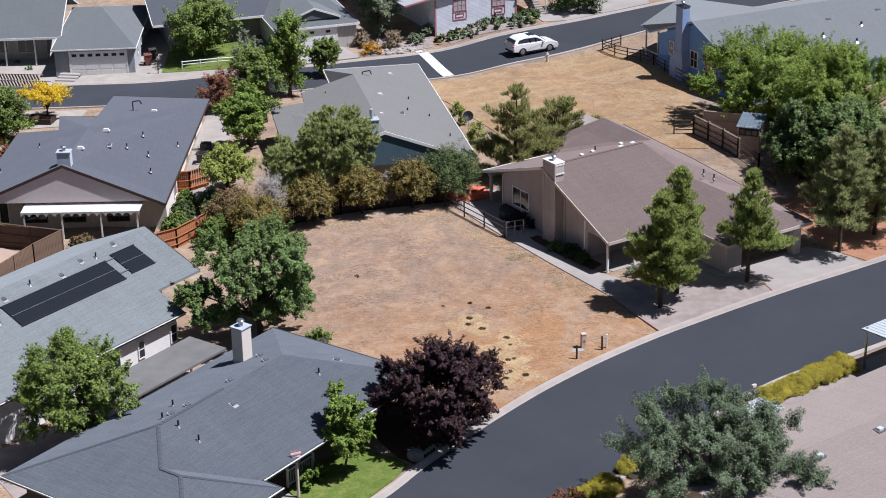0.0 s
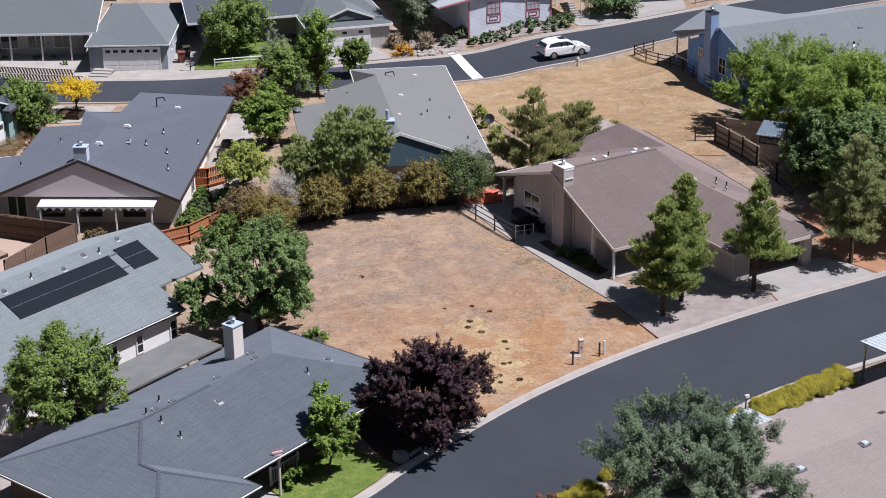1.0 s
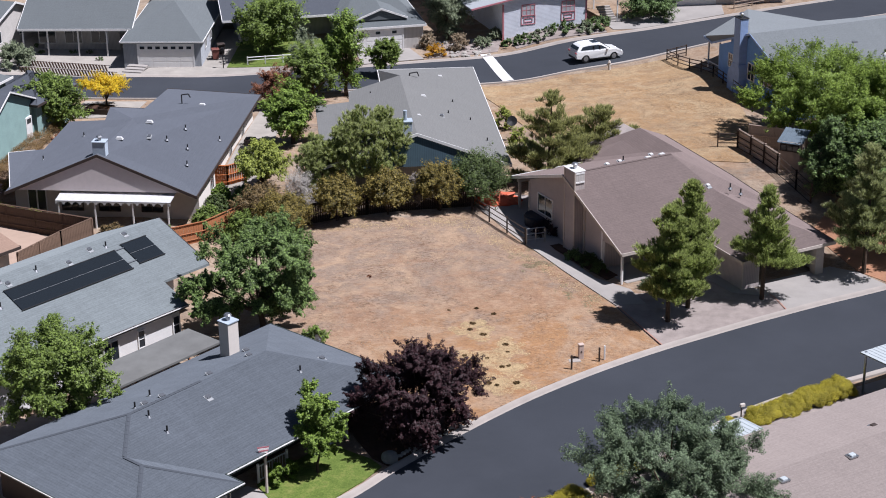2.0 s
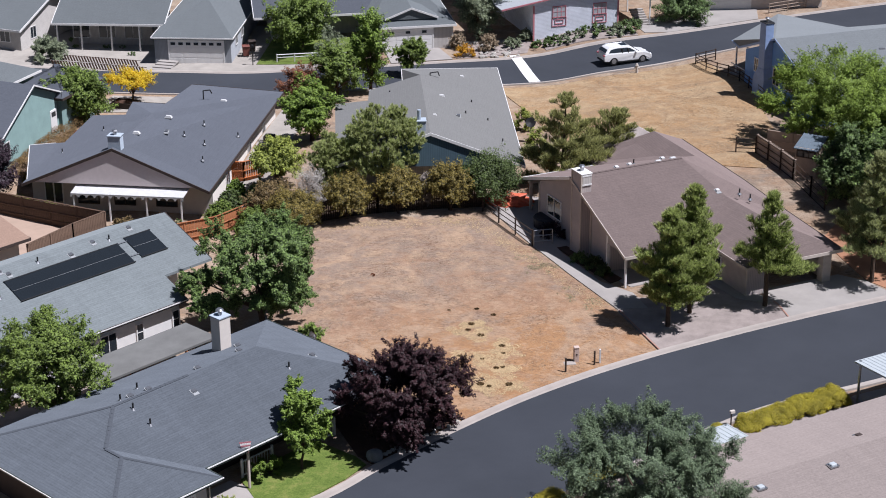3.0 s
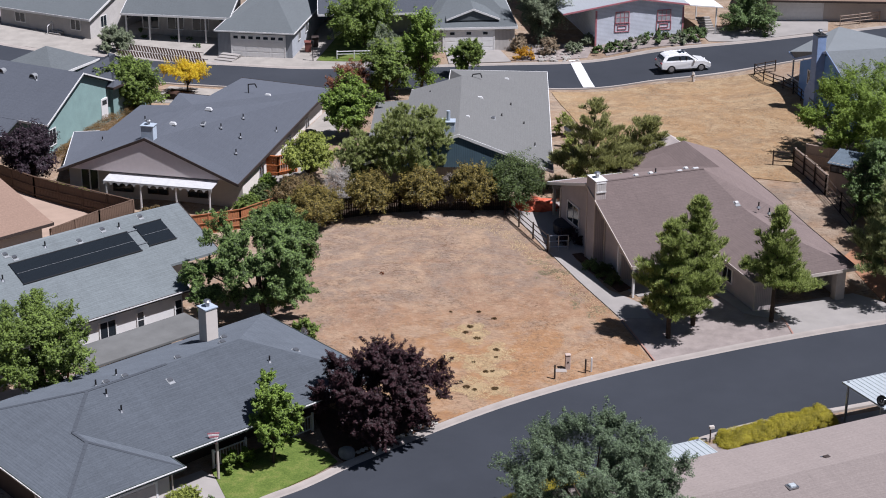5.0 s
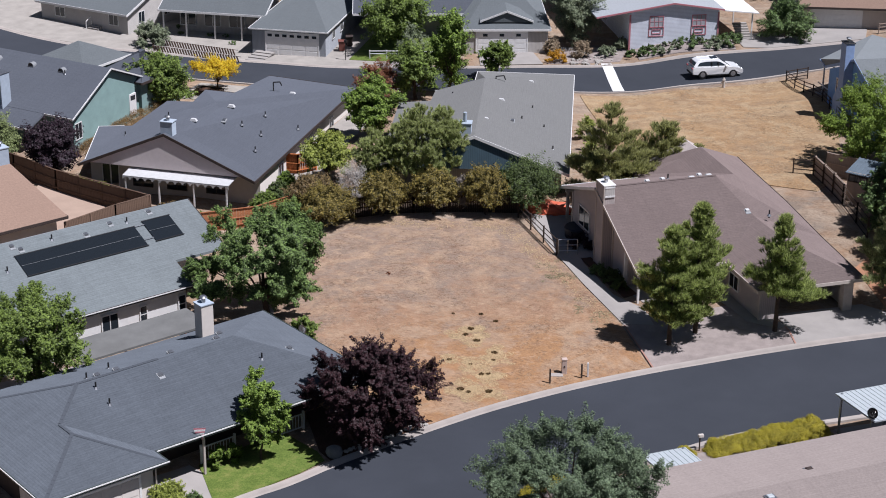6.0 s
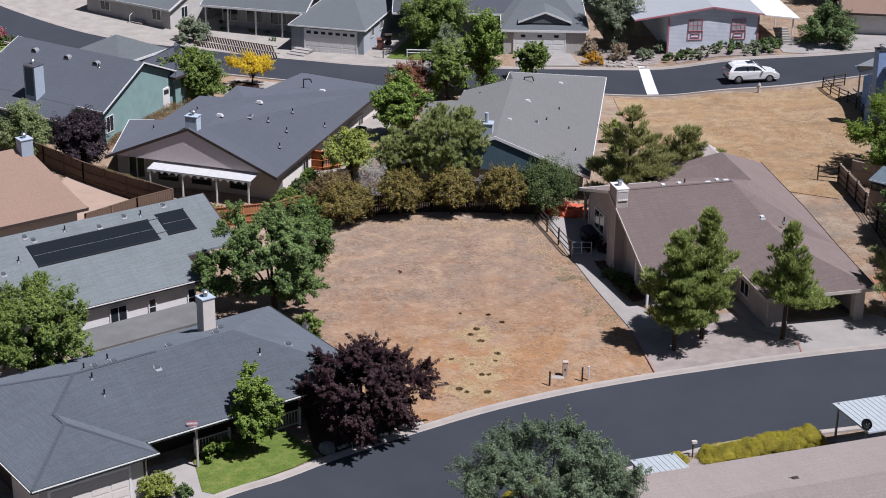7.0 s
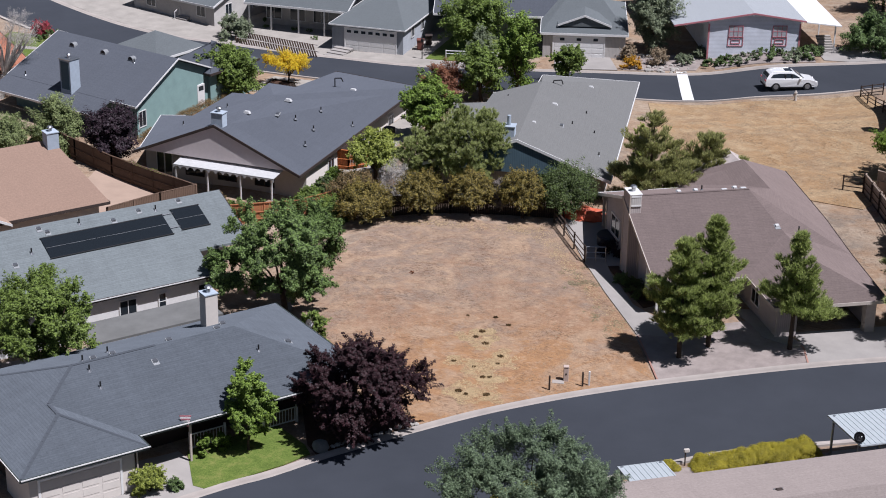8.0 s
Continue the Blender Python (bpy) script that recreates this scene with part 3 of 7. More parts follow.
# ---- house parts ----
def window(parent, x, y, z0, w, h, ang=0.0, frame_mat=None, bars=1, cross=False, pane=None):
    """A framed window on a wall at (x, y), sill at z0, facing -y turned by ang degrees."""
    m = pose(x, y, z0, 0, 0, ang)
    bm = bmesh.new()
    f, d = 0.07, 0.06
    out, inn = [(-w / 2 - f, -f), (w / 2 + f, -f), (w / 2 + f, h + f), (-w / 2 - f, h + f)], [(-w / 2, 0), (w / 2, 0), (w / 2, h), (-w / 2, h)]
    ring = [[bm.verts.new((a, y_, b)) for a, b in o] for o, y_ in ((out, -d), (inn, -d), (out, 0.02), (inn, 0.02))]
    for i in range(4):
        j = (i + 1) % 4
        bm.faces.new((ring[0][i], ring[0][j], ring[1][j], ring[1][i]))
        bm.faces.new((ring[2][j], ring[2][i], ring[3][i], ring[3][j]))
        bm.faces.new((ring[0][j], ring[0][i], ring[2][i], ring[2][j]))
        bm.faces.new((ring[1][i], ring[1][j], ring[3][j], ring[3][i]))
    bmesh.ops.transform(bm, matrix=m, verts=bm.verts)
    win = part("window", bm, frame_mat or M_WHITE, parent)
    for k in range(bars + cross):
        if k < bars:
            xx = -w / 2 + w * (k + 1) / (bars + 1)
            bm = box(xx - 0.025, xx + 0.025, -d * 0.8, 0.0, 0, h)
        else:
            bm = box(-w / 2, w / 2, -d * 0.75, 0.0, h / 2 - 0.02, h / 2 + 0.02)
        bmesh.ops.transform(bm, matrix=m, verts=bm.verts)
        part("glazing_bar", bm, frame_mat or M_WHITE, win)
    bm = box(-w / 2, w / 2, -0.025, -0.005, 0, h)
    bmesh.ops.transform(bm, matrix=m, verts=bm.verts)
    part("pane", bm, pane or M_GLASS, win)
    return win


def pipe_vent(parent, x, y, z, h=0.35, r=0.05, mat=None):
    """A plumbing stack with its flashing."""
    v = part("vent_pipe", tube((x, y, z - 0.2), (x, y, z + h), r, r, 8), mat or M_BLACK, parent)
    bm = bmesh.new()
    add_tube(bm, (x, y, z - 0.06), (x, y, z + 0.07), r * 3.2, r * 1.3, 8)
    part("flashing", bm, M_METAL, v)


def hood_vent(parent, x, y, z, mat=None, w=0.24, flash=True):
    """A low slanted roof vent."""
    bm = bmesh.new()
    add_prism(bm, [(y - w / 2, z - 0.18), (y + w / 2, z - 0.1), (y + w / 2, z + 0.14), (y - w / 2, z + 0.1)], "x", x - w / 2, x + w / 2)
    v = part("roof_vent", bm, mat or M_METAL, parent)
    if flash:
        bm = bmesh.new()
        add_prism(bm, [(y - w * 1.1, z - 0.13), (y + w * 0.8, z + 0.05), (y + w * 0.8, z + 0.085), (y - w * 1.1, z - 0.075)], "x", x - w * 0.75, x + w * 0.75)
        part("flashing", bm, M_FLASH, v)


def skylight(parent, x, y, z, mat=None, w=0.6):
    """A low white wedge-shaped roof vent that opens down the slope."""
    bm = bmesh.new()
    a = [bm.verts.new(q) for q in ((x - w / 2, y - 0.16, z - 0.12), (x + w / 2, y - 0.16, z - 0.12), (x + w / 2, y + 0.16, z - 0.12), (x - w / 2, y + 0.16, z - 0.12))]
    b = [bm.verts.new(q) for q in ((x - w * 0.3, y - 0.12, z + 0.07), (x + w * 0.3, y - 0.12, z + 0.07), (x + w * 0.3, y + 0.12, z + 0.07), (x - w * 0.3, y + 0.12, z + 0.07))]
    bm.faces.new(a[::-1])
    bm.faces.new(b)
    for k in range(4):
        bm.faces.new((a[k], a[(k + 1) % 4], b[(k + 1) % 4], b[k]))
    part("dormer_vent", bm, mat or M_VENTWHITE, parent)


def eyebrow_vent(parent, x, y, z, w=0.62):
    """A half-round roof vent with a dark mouth that looks down the slope."""
    prof = [(x - w / 2 * math.cos(k * math.pi / 8), z + 0.3 * math.sin(k * math.pi / 8)) for k in range(9)]
    bm = bmesh.new()
    add_prism(bm, [(x - w / 2, z - 0.3)] + prof + [(x + w / 2, z - 0.3)], "y", y - 0.25, y + 0.2)
    v = part("eyebrow_vent", bm, M_EYEBROW, parent)
    # solid black plug that stands for the shaded hollow of the mouth
    bm = bmesh.new()
    add_prism(bm, [(x + (a - x) * 0.8, z + (b - z) * 0.8 + 0.02) for a, b in prof], "y", y - 0.258, y - 0.2)
    part("vent_mouth", bm, M_BLACK, v)


def chimney(parent, x, y, z0, z1, w=0.75, d=0.75, mat=None, cap=None, flue=True):
    """A boxed chimney with a cap, a flue and a hood."""
    ch = part("chimney", box(x - w / 2, x + w / 2, y - d / 2, y + d / 2, z0, z1, 0.015), mat, parent)
    part("chimney_cap", box(x - w / 2 - 0.05, x + w / 2 + 0.05, y - d / 2 - 0.05, y + d / 2 + 0.05, z1, z1 + 0.07, 0.01), cap or M_METAL, ch)
    if flue:
        bm = bmesh.new()
        add_tube(bm, (x, y, z1 + 0.05), (x, y, z1 + 0.32), 0.13, 0.13, 10)
        add_tube(bm, (x, y, z1 + 0.36), (x, y, z1 + 0.46), 0.24, 0.16, 10)
        for k in range(4):
            a = k * 1.571
            add_tube(bm, (x + 0.12 * math.cos(a), y + 0.12 * math.sin(a), z1 + 0.3), (x + 0.17 * math.cos(a), y + 0.17 * math.sin(a), z1 + 0.38), 0.015, 0.015, 5)
        part("flue", bm, M_METAL, ch)
    return ch


def fascia(parent, edges, mat, h=0.2, t=0.05, name="fascia"):
    """Boards along the eaves and rakes."""
    for a, b in edges:
        a, b = Vector(a), Vector(b)
        d = (b - a).normalized()
        s = Vector((d.y, -d.x, 0)).normalized() * t
        bm = bmesh.new()
        q = [a, b, b + s, a + s]
        up, dn = Vector((0, 0, 0.025)), Vector((0, 0, -h))
        top, bot = [bm.verts.new(v + up) for v in q], [bm.verts.new(v + dn) for v in q]
        bm.faces.new(top)
        bm.faces.new(bot[::-1])
        for i in range(4):
            bm.faces.new((top[(i + 1) % 4], top[i], bot[i], bot[(i + 1) % 4]))
        part(name, bm, mat, parent)


def roof(parent, planes, mat, thick=0.16, name="roof_slope"):
    for p in planes:
        bm = bmesh.new()
        add_slab(bm, p, thick)
        part(name, bm, mat, parent)


def ridge_caps(parent, a, b, mesh, mat, step=0.3):
    """Overlapping cap shingles along a ridge or hip, each a piece."""
    a, b = Vector(a), Vector(b)
    d = b - a
    n = int(d.length / step)
    yaw, pit = math.atan2(d.y, d.x), math.atan2(d.z, math.hypot(d.x, d.y))
    for i in range(n):
        c = a + d * ((i + 0.5) / n)
        ob = new("ridge_shingle", mesh)
        ob.parent = parent
        ob.matrix_local = Matrix.Translation(c + Vector((0, 0, 0.03))) @ Euler((0, -pit - 0.05, yaw)).to_matrix().to_4x4()


def cap_mesh(mat):
    bm = bmesh.new()
    for s in (-1, 1):
        v = [bm.verts.new(q) for q in ((-0.15, 0, 0.028), (0.17, 0, 0.0), (0.17, s * 0.105, -0.036), (-0.15, s * 0.105, -0.016))]
        w = [bm.verts.new((q.co.x, q.co.y, q.co.z - 0.02)) for q in v]
        bm.faces.new(v if s > 0 else v[::-1])
        for i in range(4):
            bm.faces.new((v[i], v[(i + 1) % 4], w[(i + 1) % 4], w[i]))
    me = bpy.data.meshes.new("ridge_shingle")
    bm.to_mesh(me)
    bm.free()
    me.materials.append(mat)
    return me


def wall_prism(parent, prof, axis, a, b, mat, name="wall"):
    bm = bmesh.new()
    add_prism(bm, prof, axis, a, b)
    return part(name, bm, mat, parent)


def garage_door(parent, x, y, z0, w, h, mat, lights=7, light_row=True, ang=0.0):
    """A panelled sectional door with a row of small windows."""
    m = pose(x, y, z0, 0, 0, ang)
    bm = box(-w / 2, w / 2, -0.03, 0.02, 0, h)
    bmesh.ops.transform(bm, matrix=m, verts=bm.verts)
    d = part("garage_door", bm, mat, parent)
    rows, cols = 4, 4
    for r in range(rows - (1 if light_row else 0)):
        for c in range(cols):
            x0, z = -w / 2 + w * c / cols, h * r / rows
            bm = box(x0 + 0.08, x0 + w / cols - 0.08, -0.045, -0.03, z + 0.06, z + h / rows - 0.06)
            bmesh.ops.transform(bm, matrix=m, verts=bm.verts)
            part("door_panel", bm, mat, d)
    if light_row:
        for k in range(lights):
            x0 = -w / 2 + w * (k + 0.5) / lights
            bm = box(x0 - 0.22, x0 + 0.22, -0.05, -0.028, h * 0.82, h * 0.94)
            bmesh.ops.transform(bm, matrix=m, verts=bm.verts)
            part("door_light", bm, M_GLASS, d)
    bm = bmesh.new()
    add_box(bm, -w / 2 - 0.12, -w / 2, -0.06, 0.03, 0, h + 0.12)
    add_box(bm, w / 2, w / 2 + 0.12, -0.06, 0.03, 0, h + 0.12)
    add_box(bm, -w / 2, w / 2, -0.06, 0.03, h, h + 0.12)
    bmesh.ops.transform(bm, matrix=m, verts=bm.verts)
    part("door_frame", bm, M_WHITE, d)


# ---- the charcoal hip-roofed house by the lawn ----
def hip_house():
    r = thing("house", -13.64, -31.5, 0, 54.7, "single-storey house with a charcoal shingle hip roof and pale walls", "house")
    e, k, h = 1.9, 0.36, 5.65
    zr, zw = e + k * h, e + k * 3.45
    z0 = -0.95
    roof(r, [[(6.9, 1.3, e), (21, 1.3, e), (15.35, 6.95, zr), (5.65, 6.95, zr), (3.45, 4.75, zw)],
             [(21, 12.6, e), (0, 12.6, e), (5.65, 6.95, zr), (15.35, 6.95, zr)],
             [(0, 12.6, e), (0, 0, e), (3.45, 3.45, zw), (3.45, 4.75, zw), (5.65, 6.95, zr)],
             [(21, 1.3, e), (21, 12.6, e), (15.35, 6.95, zr)],
             [(0, 0, e), (6.9, 0, e), (3.45, 3.45, zw)],
             [(6.9, 0, e), (6.9, 1.3, e), (3.45, 4.75, zw), (3.45, 3.45, zw)]], M_DARK)
    # porch back wall coloured near-black to stand for deep porch shade
    wall_prism(r, [(1.0, z0), (20.4, z0), (20.4, e + 0.1), (1.0, e + 0.1)], "y", 4.2, 12.0, M_TRIMDARK_PORCHSHADE)
    wall_prism(r, [(0.6, z0), (6.3, z0), (6.3, e + 0.1), (0.6, e + 0.1)], "y", 0.55, 4, M_CREAM)
    fascia(r, [((0, 0, e), (6.9, 0, e)), ((6.9, 0, e), (6.9, 1.3, e)), ((6.9, 1.3, e), (21, 1.3, e)), ((0, 12.6, e), (0, 0, e)), ((21, 1.3, e), (21, 12.6, e))], M_GREENTRIM, 0.17)
    fascia(r, [((0, -0.06, e - 0.02), (6.96, -0.06, e - 0.02)), ((6.9, 1.24, e - 0.02), (21, 1.24, e - 0.02)), ((-0.06, 12.6, e - 0.02), (-0.06, 0, e - 0.02))], M_WHITE, 0.03, 0.04, "gutter")
    garage_door(r, 3.3, 0.53, z0 + 0.1, 4.3, 2.1, M_CREAM, light_row=False)
    for x in (10.0, 20.2):
        part("porch_post", box(x - 0.06, x + 0.06, 1.6, 1.72, z0, e - 0.1, 0.01), M_TRIMTAUPE, r)
    part("downspout", tube((6.4, 0.42, z0), (6.4, 0.42, e - 0.15), 0.04, 0.04, 6), M_TRIMTAUPE, r)
    for x, y, kind in ((6.39, 6.29, "p"), (6.45, 4.99, "p"), (10.0, 5.8, "h"), (15.8, 4.8, "p"), (17.9, 5.2, "h"), (15.6, 8.8, "h"), (11.6, 7.4, "h"), (8.2, 7.3, "h"), (7.1, 7.4, "h"), (6.5, 7.5, "p"), (14.6, 7.5, "h"), (8.4, 8.6, "p")):
        (pipe_vent if kind == "p" else hood_vent)(r, x, y, e + k * min(y - 1.3, 12.6 - y, x, 21 - x))
    chimney(r, 15.2, 9.75, 1.9, 4.95, 0.78, 0.78, M_CREAM, M_GREYBLUE)
    mesh = cap_mesh(M_CAP)
    for a, b in (((0.05, 0.05, e), (3.45, 3.45, zw)), ((6.8, 0.1, e), (3.45, 3.45, zw)), ((3.45, 3.45, zw), (3.45, 4.75, zw)), ((3.45, 4.75, zw), (5.65, 6.95, zr)), ((0.05, 12.55, e), (5.65, 6.95, zr)),
                 ((5.65, 6.95, zr), (10.5, 6.95, zr))):
        ridge_caps(r, a, b, mesh, M_DARK)
    # flat cover at the back
    cv = thing("patio_cover", -16.2, -9.4, 0, 54.7, "flat grey roofed patio cover between two houses", "patio cover")
    part("cover_roof", box(-7.2, 1.4, -1.3, 1.6, 1.42, 1.56, 0.01), plain("rolled_roofing", (0.17, 0.17, 0.165), 0.95, var=0.2, scale=0.8, fine=30), cv)
    for x in (-6.9, -3.0, 1.1):
        part("post", box(x - 0.06, x + 0.06, 1.3, 1.42, -0.9, 1.42), M_REDWOOD, cv)
    return r


# ---- the grey-green roof with the solar collectors ----
def solar_house():
    r = thing("house", -17.3, -4.6, 0, 54, "white-walled house with a grey-green shingle roof", "house")
    e, yr, zr = 1.9, 6.8, 4.75
    k = (zr - e) / yr
    roof(r, [[(-26, 0, e), (0, 0, e), (0, 2.2, e + k * 2.2), (3.7, 2.2, e + k * 2.2), (3.7, yr, zr), (-26, yr, zr)],
             [(3.7, 13.6, e), (-26, 13.6, e), (-26, yr, zr), (3.7, yr, zr)]], M_GREENGREY)
    z0 = -1.0
    wall_prism(r, [(0.42, z0), (13.0, z0), (13.0, e + 0.05), (yr, zr - 0.25), (0.42, e + 0.0)], "x", -25.5, -0.4, M_WHITE)
    wall_prism(r, [(5.2, z0), (13.0, z0), (13.0, e + 0.05), (yr, zr - 0.25), (5.2, e + 1.95)], "x", -0.4, 3.2, M_WHITE)
    fascia(r, [((-26, 0, e), (0, 0, e)), ((3.7, 2.2, e + k * 2.2), (3.7, yr, zr)), ((3.7, yr, zr), (3.7, 13.6, e))], M_TRIMDARK_PORCHSHADE, 0.16)
    fascia(r, [((-26, -0.06, e - 0.02), (0.05, -0.06, e - 0.02))], M_WHITE, 0.03, 0.04, "gutter")
    window(r, -5.75, 0.4, -0.05, 1.05, 1.3, 0, None, 1)
    window(r, -3.45, 0.4, 0.15, 0.42, 1.05, 0, None, 0, True)
    window(r, -0.72, 0.4, 0.12, 0.45, 1.1, 0, None, 0, True)
    for x, y, kind in ((-6.4, 6.2, "p"), (-2.3, 6.3, "h"), (-4.2, 5.9, "h"), (-9.0, 6.4, "h"), (-10.2, 4.6, "p"), (-8.6, 6.0, "h"), (-1.2, 6.1, "p"), (-11.5, 3.9, "h"), (0.6, 6.5, "h")):
        z = e + k * y
        (pipe_vent if kind == "p" else hood_vent)(r, x, y, z)

    def collector(x0, x1, y0, y1):
        c = thing("solar_collector", -17.3, -4.6, 0, 54, "black roof-mounted solar collector panel on grey-green shingles", "solar panel", "solar collectors")
        up = 0.09
        for a, b in ((y0, (y0 + y1) / 2 - 0.015), ((y0 + y1) / 2 + 0.015, y1)):
            bm = bmesh.new()
            add_slab(bm, [(x0, a, e + k * a + up), (x1, a, e + k * a + up), (x1, b, e + k * b + up), (x0, b, e + k * b + up)], 0.06)
            part("panel", bm, M_SOLAR, c)
        bm = bmesh.new()
        for y in (y0 - 0.03, y1 + 0.03):
            add_tube(bm, (x0 - 0.05, y, e + k * y + up), (x1 + 0.05, y, e + k * y + up), 0.035, 0.035, 6)
        part("header_pipe", bm, M_BLACK, c)
        bm = bmesh.new()
        ym = (y0 + y1) / 2
        add_tube(bm, (x0, ym, e + k * ym + up + 0.01), (x1, ym, e + k * ym + up + 0.005), 0.009, 0.009, 5)
        part("hold_down_strap", bm, M_EYEBROW, c)
        return c
    collector(-9.25, -1.0, 3.82, 5.5)
    collector(-0.3, 1.67, 4.0, 5.75)
    bm = bmesh.new()
    for y in (4.3, 5.5):
        add_tube(bm, (-1.0, y, e + k * y + 0.08), (-0.3, y, e + k * y + 0.08), 0.03, 0.03, 6)
    part("link_pipe", bm, M_METAL, r)


# ---- the two stepped gable houses behind the hedge ----
def stepped_house(ox, oy, yaw, e, zr, hw, rn, c, label, roof_mat, wall_mat, trim_mat, gable_mat, ew=None, top=None, o=0.55):
    """A south gable; the north end steps back in three parts. rn: length of the ridge; c: the corners of the north end, from west to east."""
    r = thing("house", ox, oy, 0, yaw, label, "house")
    c1, c2, c3, c4, c5, c6 = c
    k = (zr - e) / hw
    top = top or (0, rn, zr - 0.03)
    roof(r, [[(hw, 0, e), c6, top, (0, 0, zr)], [c6, c5, top], [c5, c4, top], [c4, c3, top], [(0, 0, zr), top, c3, c2, c1, (-hw, 0, e if ew is None else ew)]], roof_mat)
    z0 = g(ox, oy + 4) - 0.5
    tall = zr - 0.25 if top[2] > zr - 0.1 else top[2] - 0.3
    wall_prism(r, [(-hw + o, z0), (hw - o, z0), (hw - o, e + k * o - 0.22), (0, tall), (-hw + o, e + k * o - 0.22)], "y", 1.6, top[1] * 0.5, wall_mat)
    wall_prism(r, [(-hw + o, z0), (hw - o, z0), (hw - o, e - 0.05), (-hw + o, e - 0.05)], "y", top[1] * 0.5, rn - 0.3, wall_mat)
    wall_prism(r, [(c4[0] + 0.5, z0), (hw - o, z0), (hw - o, e - 0.05), (c4[0] + 0.5, c4[2] - 0.35)], "y", rn - 0.3, c5[1] - 0.6, wall_mat)
    wall_prism(r, [(-hw + o, z0), (c4[0] + 0.5, z0), (c4[0] + 0.5, e + 0.3), (-hw + o, e - 0.05)], "y", rn - 0.3, c2[1] - 0.6, wall_mat)
    fascia(r, [((-hw, 0, e if ew is None else ew), (0, 0, zr)), ((0, 0, zr), (hw, 0, e)), ((hw, 0, e), c6), (c6, c5), (c5, c4), (c4, c3)], trim_mat, 0.2)
    wall_prism(r, [(-hw + 1.0, e + k * 1.0 - 0.22), (hw - 1.0, e + k * 1.0 - 0.22), (0, zr - 0.2)], "y", 0.06, 0.3, gable_mat, "gable")
    return r, e, k, zr, hw, z0


def roof_height(house, x, y):
    """The height of the roof's upper side over a place of the house's plan."""
    best = -9.0
    for ob in house.children:
        if ob.name.startswith("roof_slope"):
            me = ob.data
            hit = BVHTree.FromPolygons([v.co for v in me.vertices], [p.vertices for p in me.polygons]).ray_cast(Vector((x, y, 30)), Vector((0, 0, -1)))
            if hit[0] is not None:
                best = max(best, hit[0].z)
    return best


r, e, k, zr, hw, z0 = stepped_house(-28.85, 16.8, 0.2, 0.8, 3.85, 7.15, 13.0,
    ((-6.95, 16.2, 0.95), (-2.7, 11.9, 2.55), (-3.5, 16.3, 2.2), (-0.15, 16.7, 2.0), (-0.35, 23.1, 1.75), (7.7, 22.6, 1.5)), "house with a charcoal shingle roof, cream gable tinted mauve-grey and white awning", M_SLATE, M_CREAM, M_TRIMDARK_PORCHSHADE, M_GABLETINT, top=(0, 10.2, 3.3), o=0.22)
roof(r, [[(-7.0, 0.9, 0.84), (-9.7, 8.9, 0.72), (-7.8, 9.6, 0.74), (-7.0, 9.6, 0.84)]], M_SLATE, 0.12, "porch_roof")
fascia(r, [((-7.8, 9.6, 0.74), (-9.7, 8.9, 0.72)), ((-9.7, 8.9, 0.72), (-7.0, 0.9, 0.84))], M_WHITE, 0.1)
chimney(r, 0.1, 0.75, 2.6, 4.62, 0.95, 0.75, M_GREYBLUE, M_GREYBLUE)
for x, y in ((0.43, 4.68), (1.37, 10.04), (3.96, 17.0)):
    skylight(r, x, y, roof_height(r, x, y) + 0.04)
hood_vent(r, 2.3, 6.3, roof_height(r, 2.3, 6.3) + 0.04)
for x, y in ((3.42, 7.11), (4.97, 7.11), (4.12, 10.32), (5.53, 4.39), (6.65, 10.84), (-3.6, 9), (-6, 6)):
    pipe_vent(r, x, y, roof_height(r, x, y), 0.3)
bm = bmesh.new()
zg = roof_height(r, 2.3, 17.0)
for a, b in (((2.3, 17.0, zg - 0.1), (2.3, 17.0, zg + 0.75)), ((2.3, 17.0, zg + 0.75), (2.85, 17.1, zg + 0.8)), ((2.85, 17.1, zg + 0.8), (3.0, 17.1, zg + 0.5))):
    add_tube(bm, a, b, 0.05, 0.05, 6)
part("gooseneck_vent", bm, M_BLACK, r)
for x in (-5.6, -4.9):
    window(r, x, 1.58, z0 + 0.7, 0.6, 1.9, 0, M_WHITE, 0)
for x in (-2.6, 0.2, 3.4):
    window(r, x, 1.58, z0 + 1.0, 1.5, 1.3, 0, M_TRIMDARK_PORCHSHADE, 1)
for y in (6.0, 13.0, 18.0):
    window(r, hw - 0.21, y, z0 + 1.2, 1.0, 1.0, 90)
# scalloped awning on posts
aw = thing("awning", -28.85, 16.8, 0, 0.2, "white metal awning with a scalloped edge on slim posts", "awning")
bm = bmesh.new()
add_slab(bm, [(-3.1, -0.9, 0.6), (5.4, -0.9, 0.6), (5.55, 0.45, 0.86), (-3.0, 0.45, 0.86)], 0.06)
part("canopy", bm, M_AWNING, aw)
for i in range(14):
    x0 = -3.1 + i * 0.607
    prof = [(x0, 0.3), (x0 + 0.05, 0.3)] + [(x0 + 0.3035 + 0.25 * math.cos(a), 0.3 + 0.2 * math.sin(a)) for a in (3.14, 2.4, 1.57, 0.75, 0.0)] + [(x0 + 0.557, 0.3), (x0 + 0.607, 0.3), (x0 + 0.607, 0.58), (x0, 0.58)]
    bm = bmesh.new()
    add_prism(bm, prof, "y", -0.9, -0.86)
    part("valance_scallop", bm, M_AWNING, aw)
for x in (-2.9, -0.2, 2.6, 5.2):
    part("post", box(x - 0.05, x + 0.05, -0.86, -0.76, z0 + 0.2, 0.6), M_WHITE, aw)

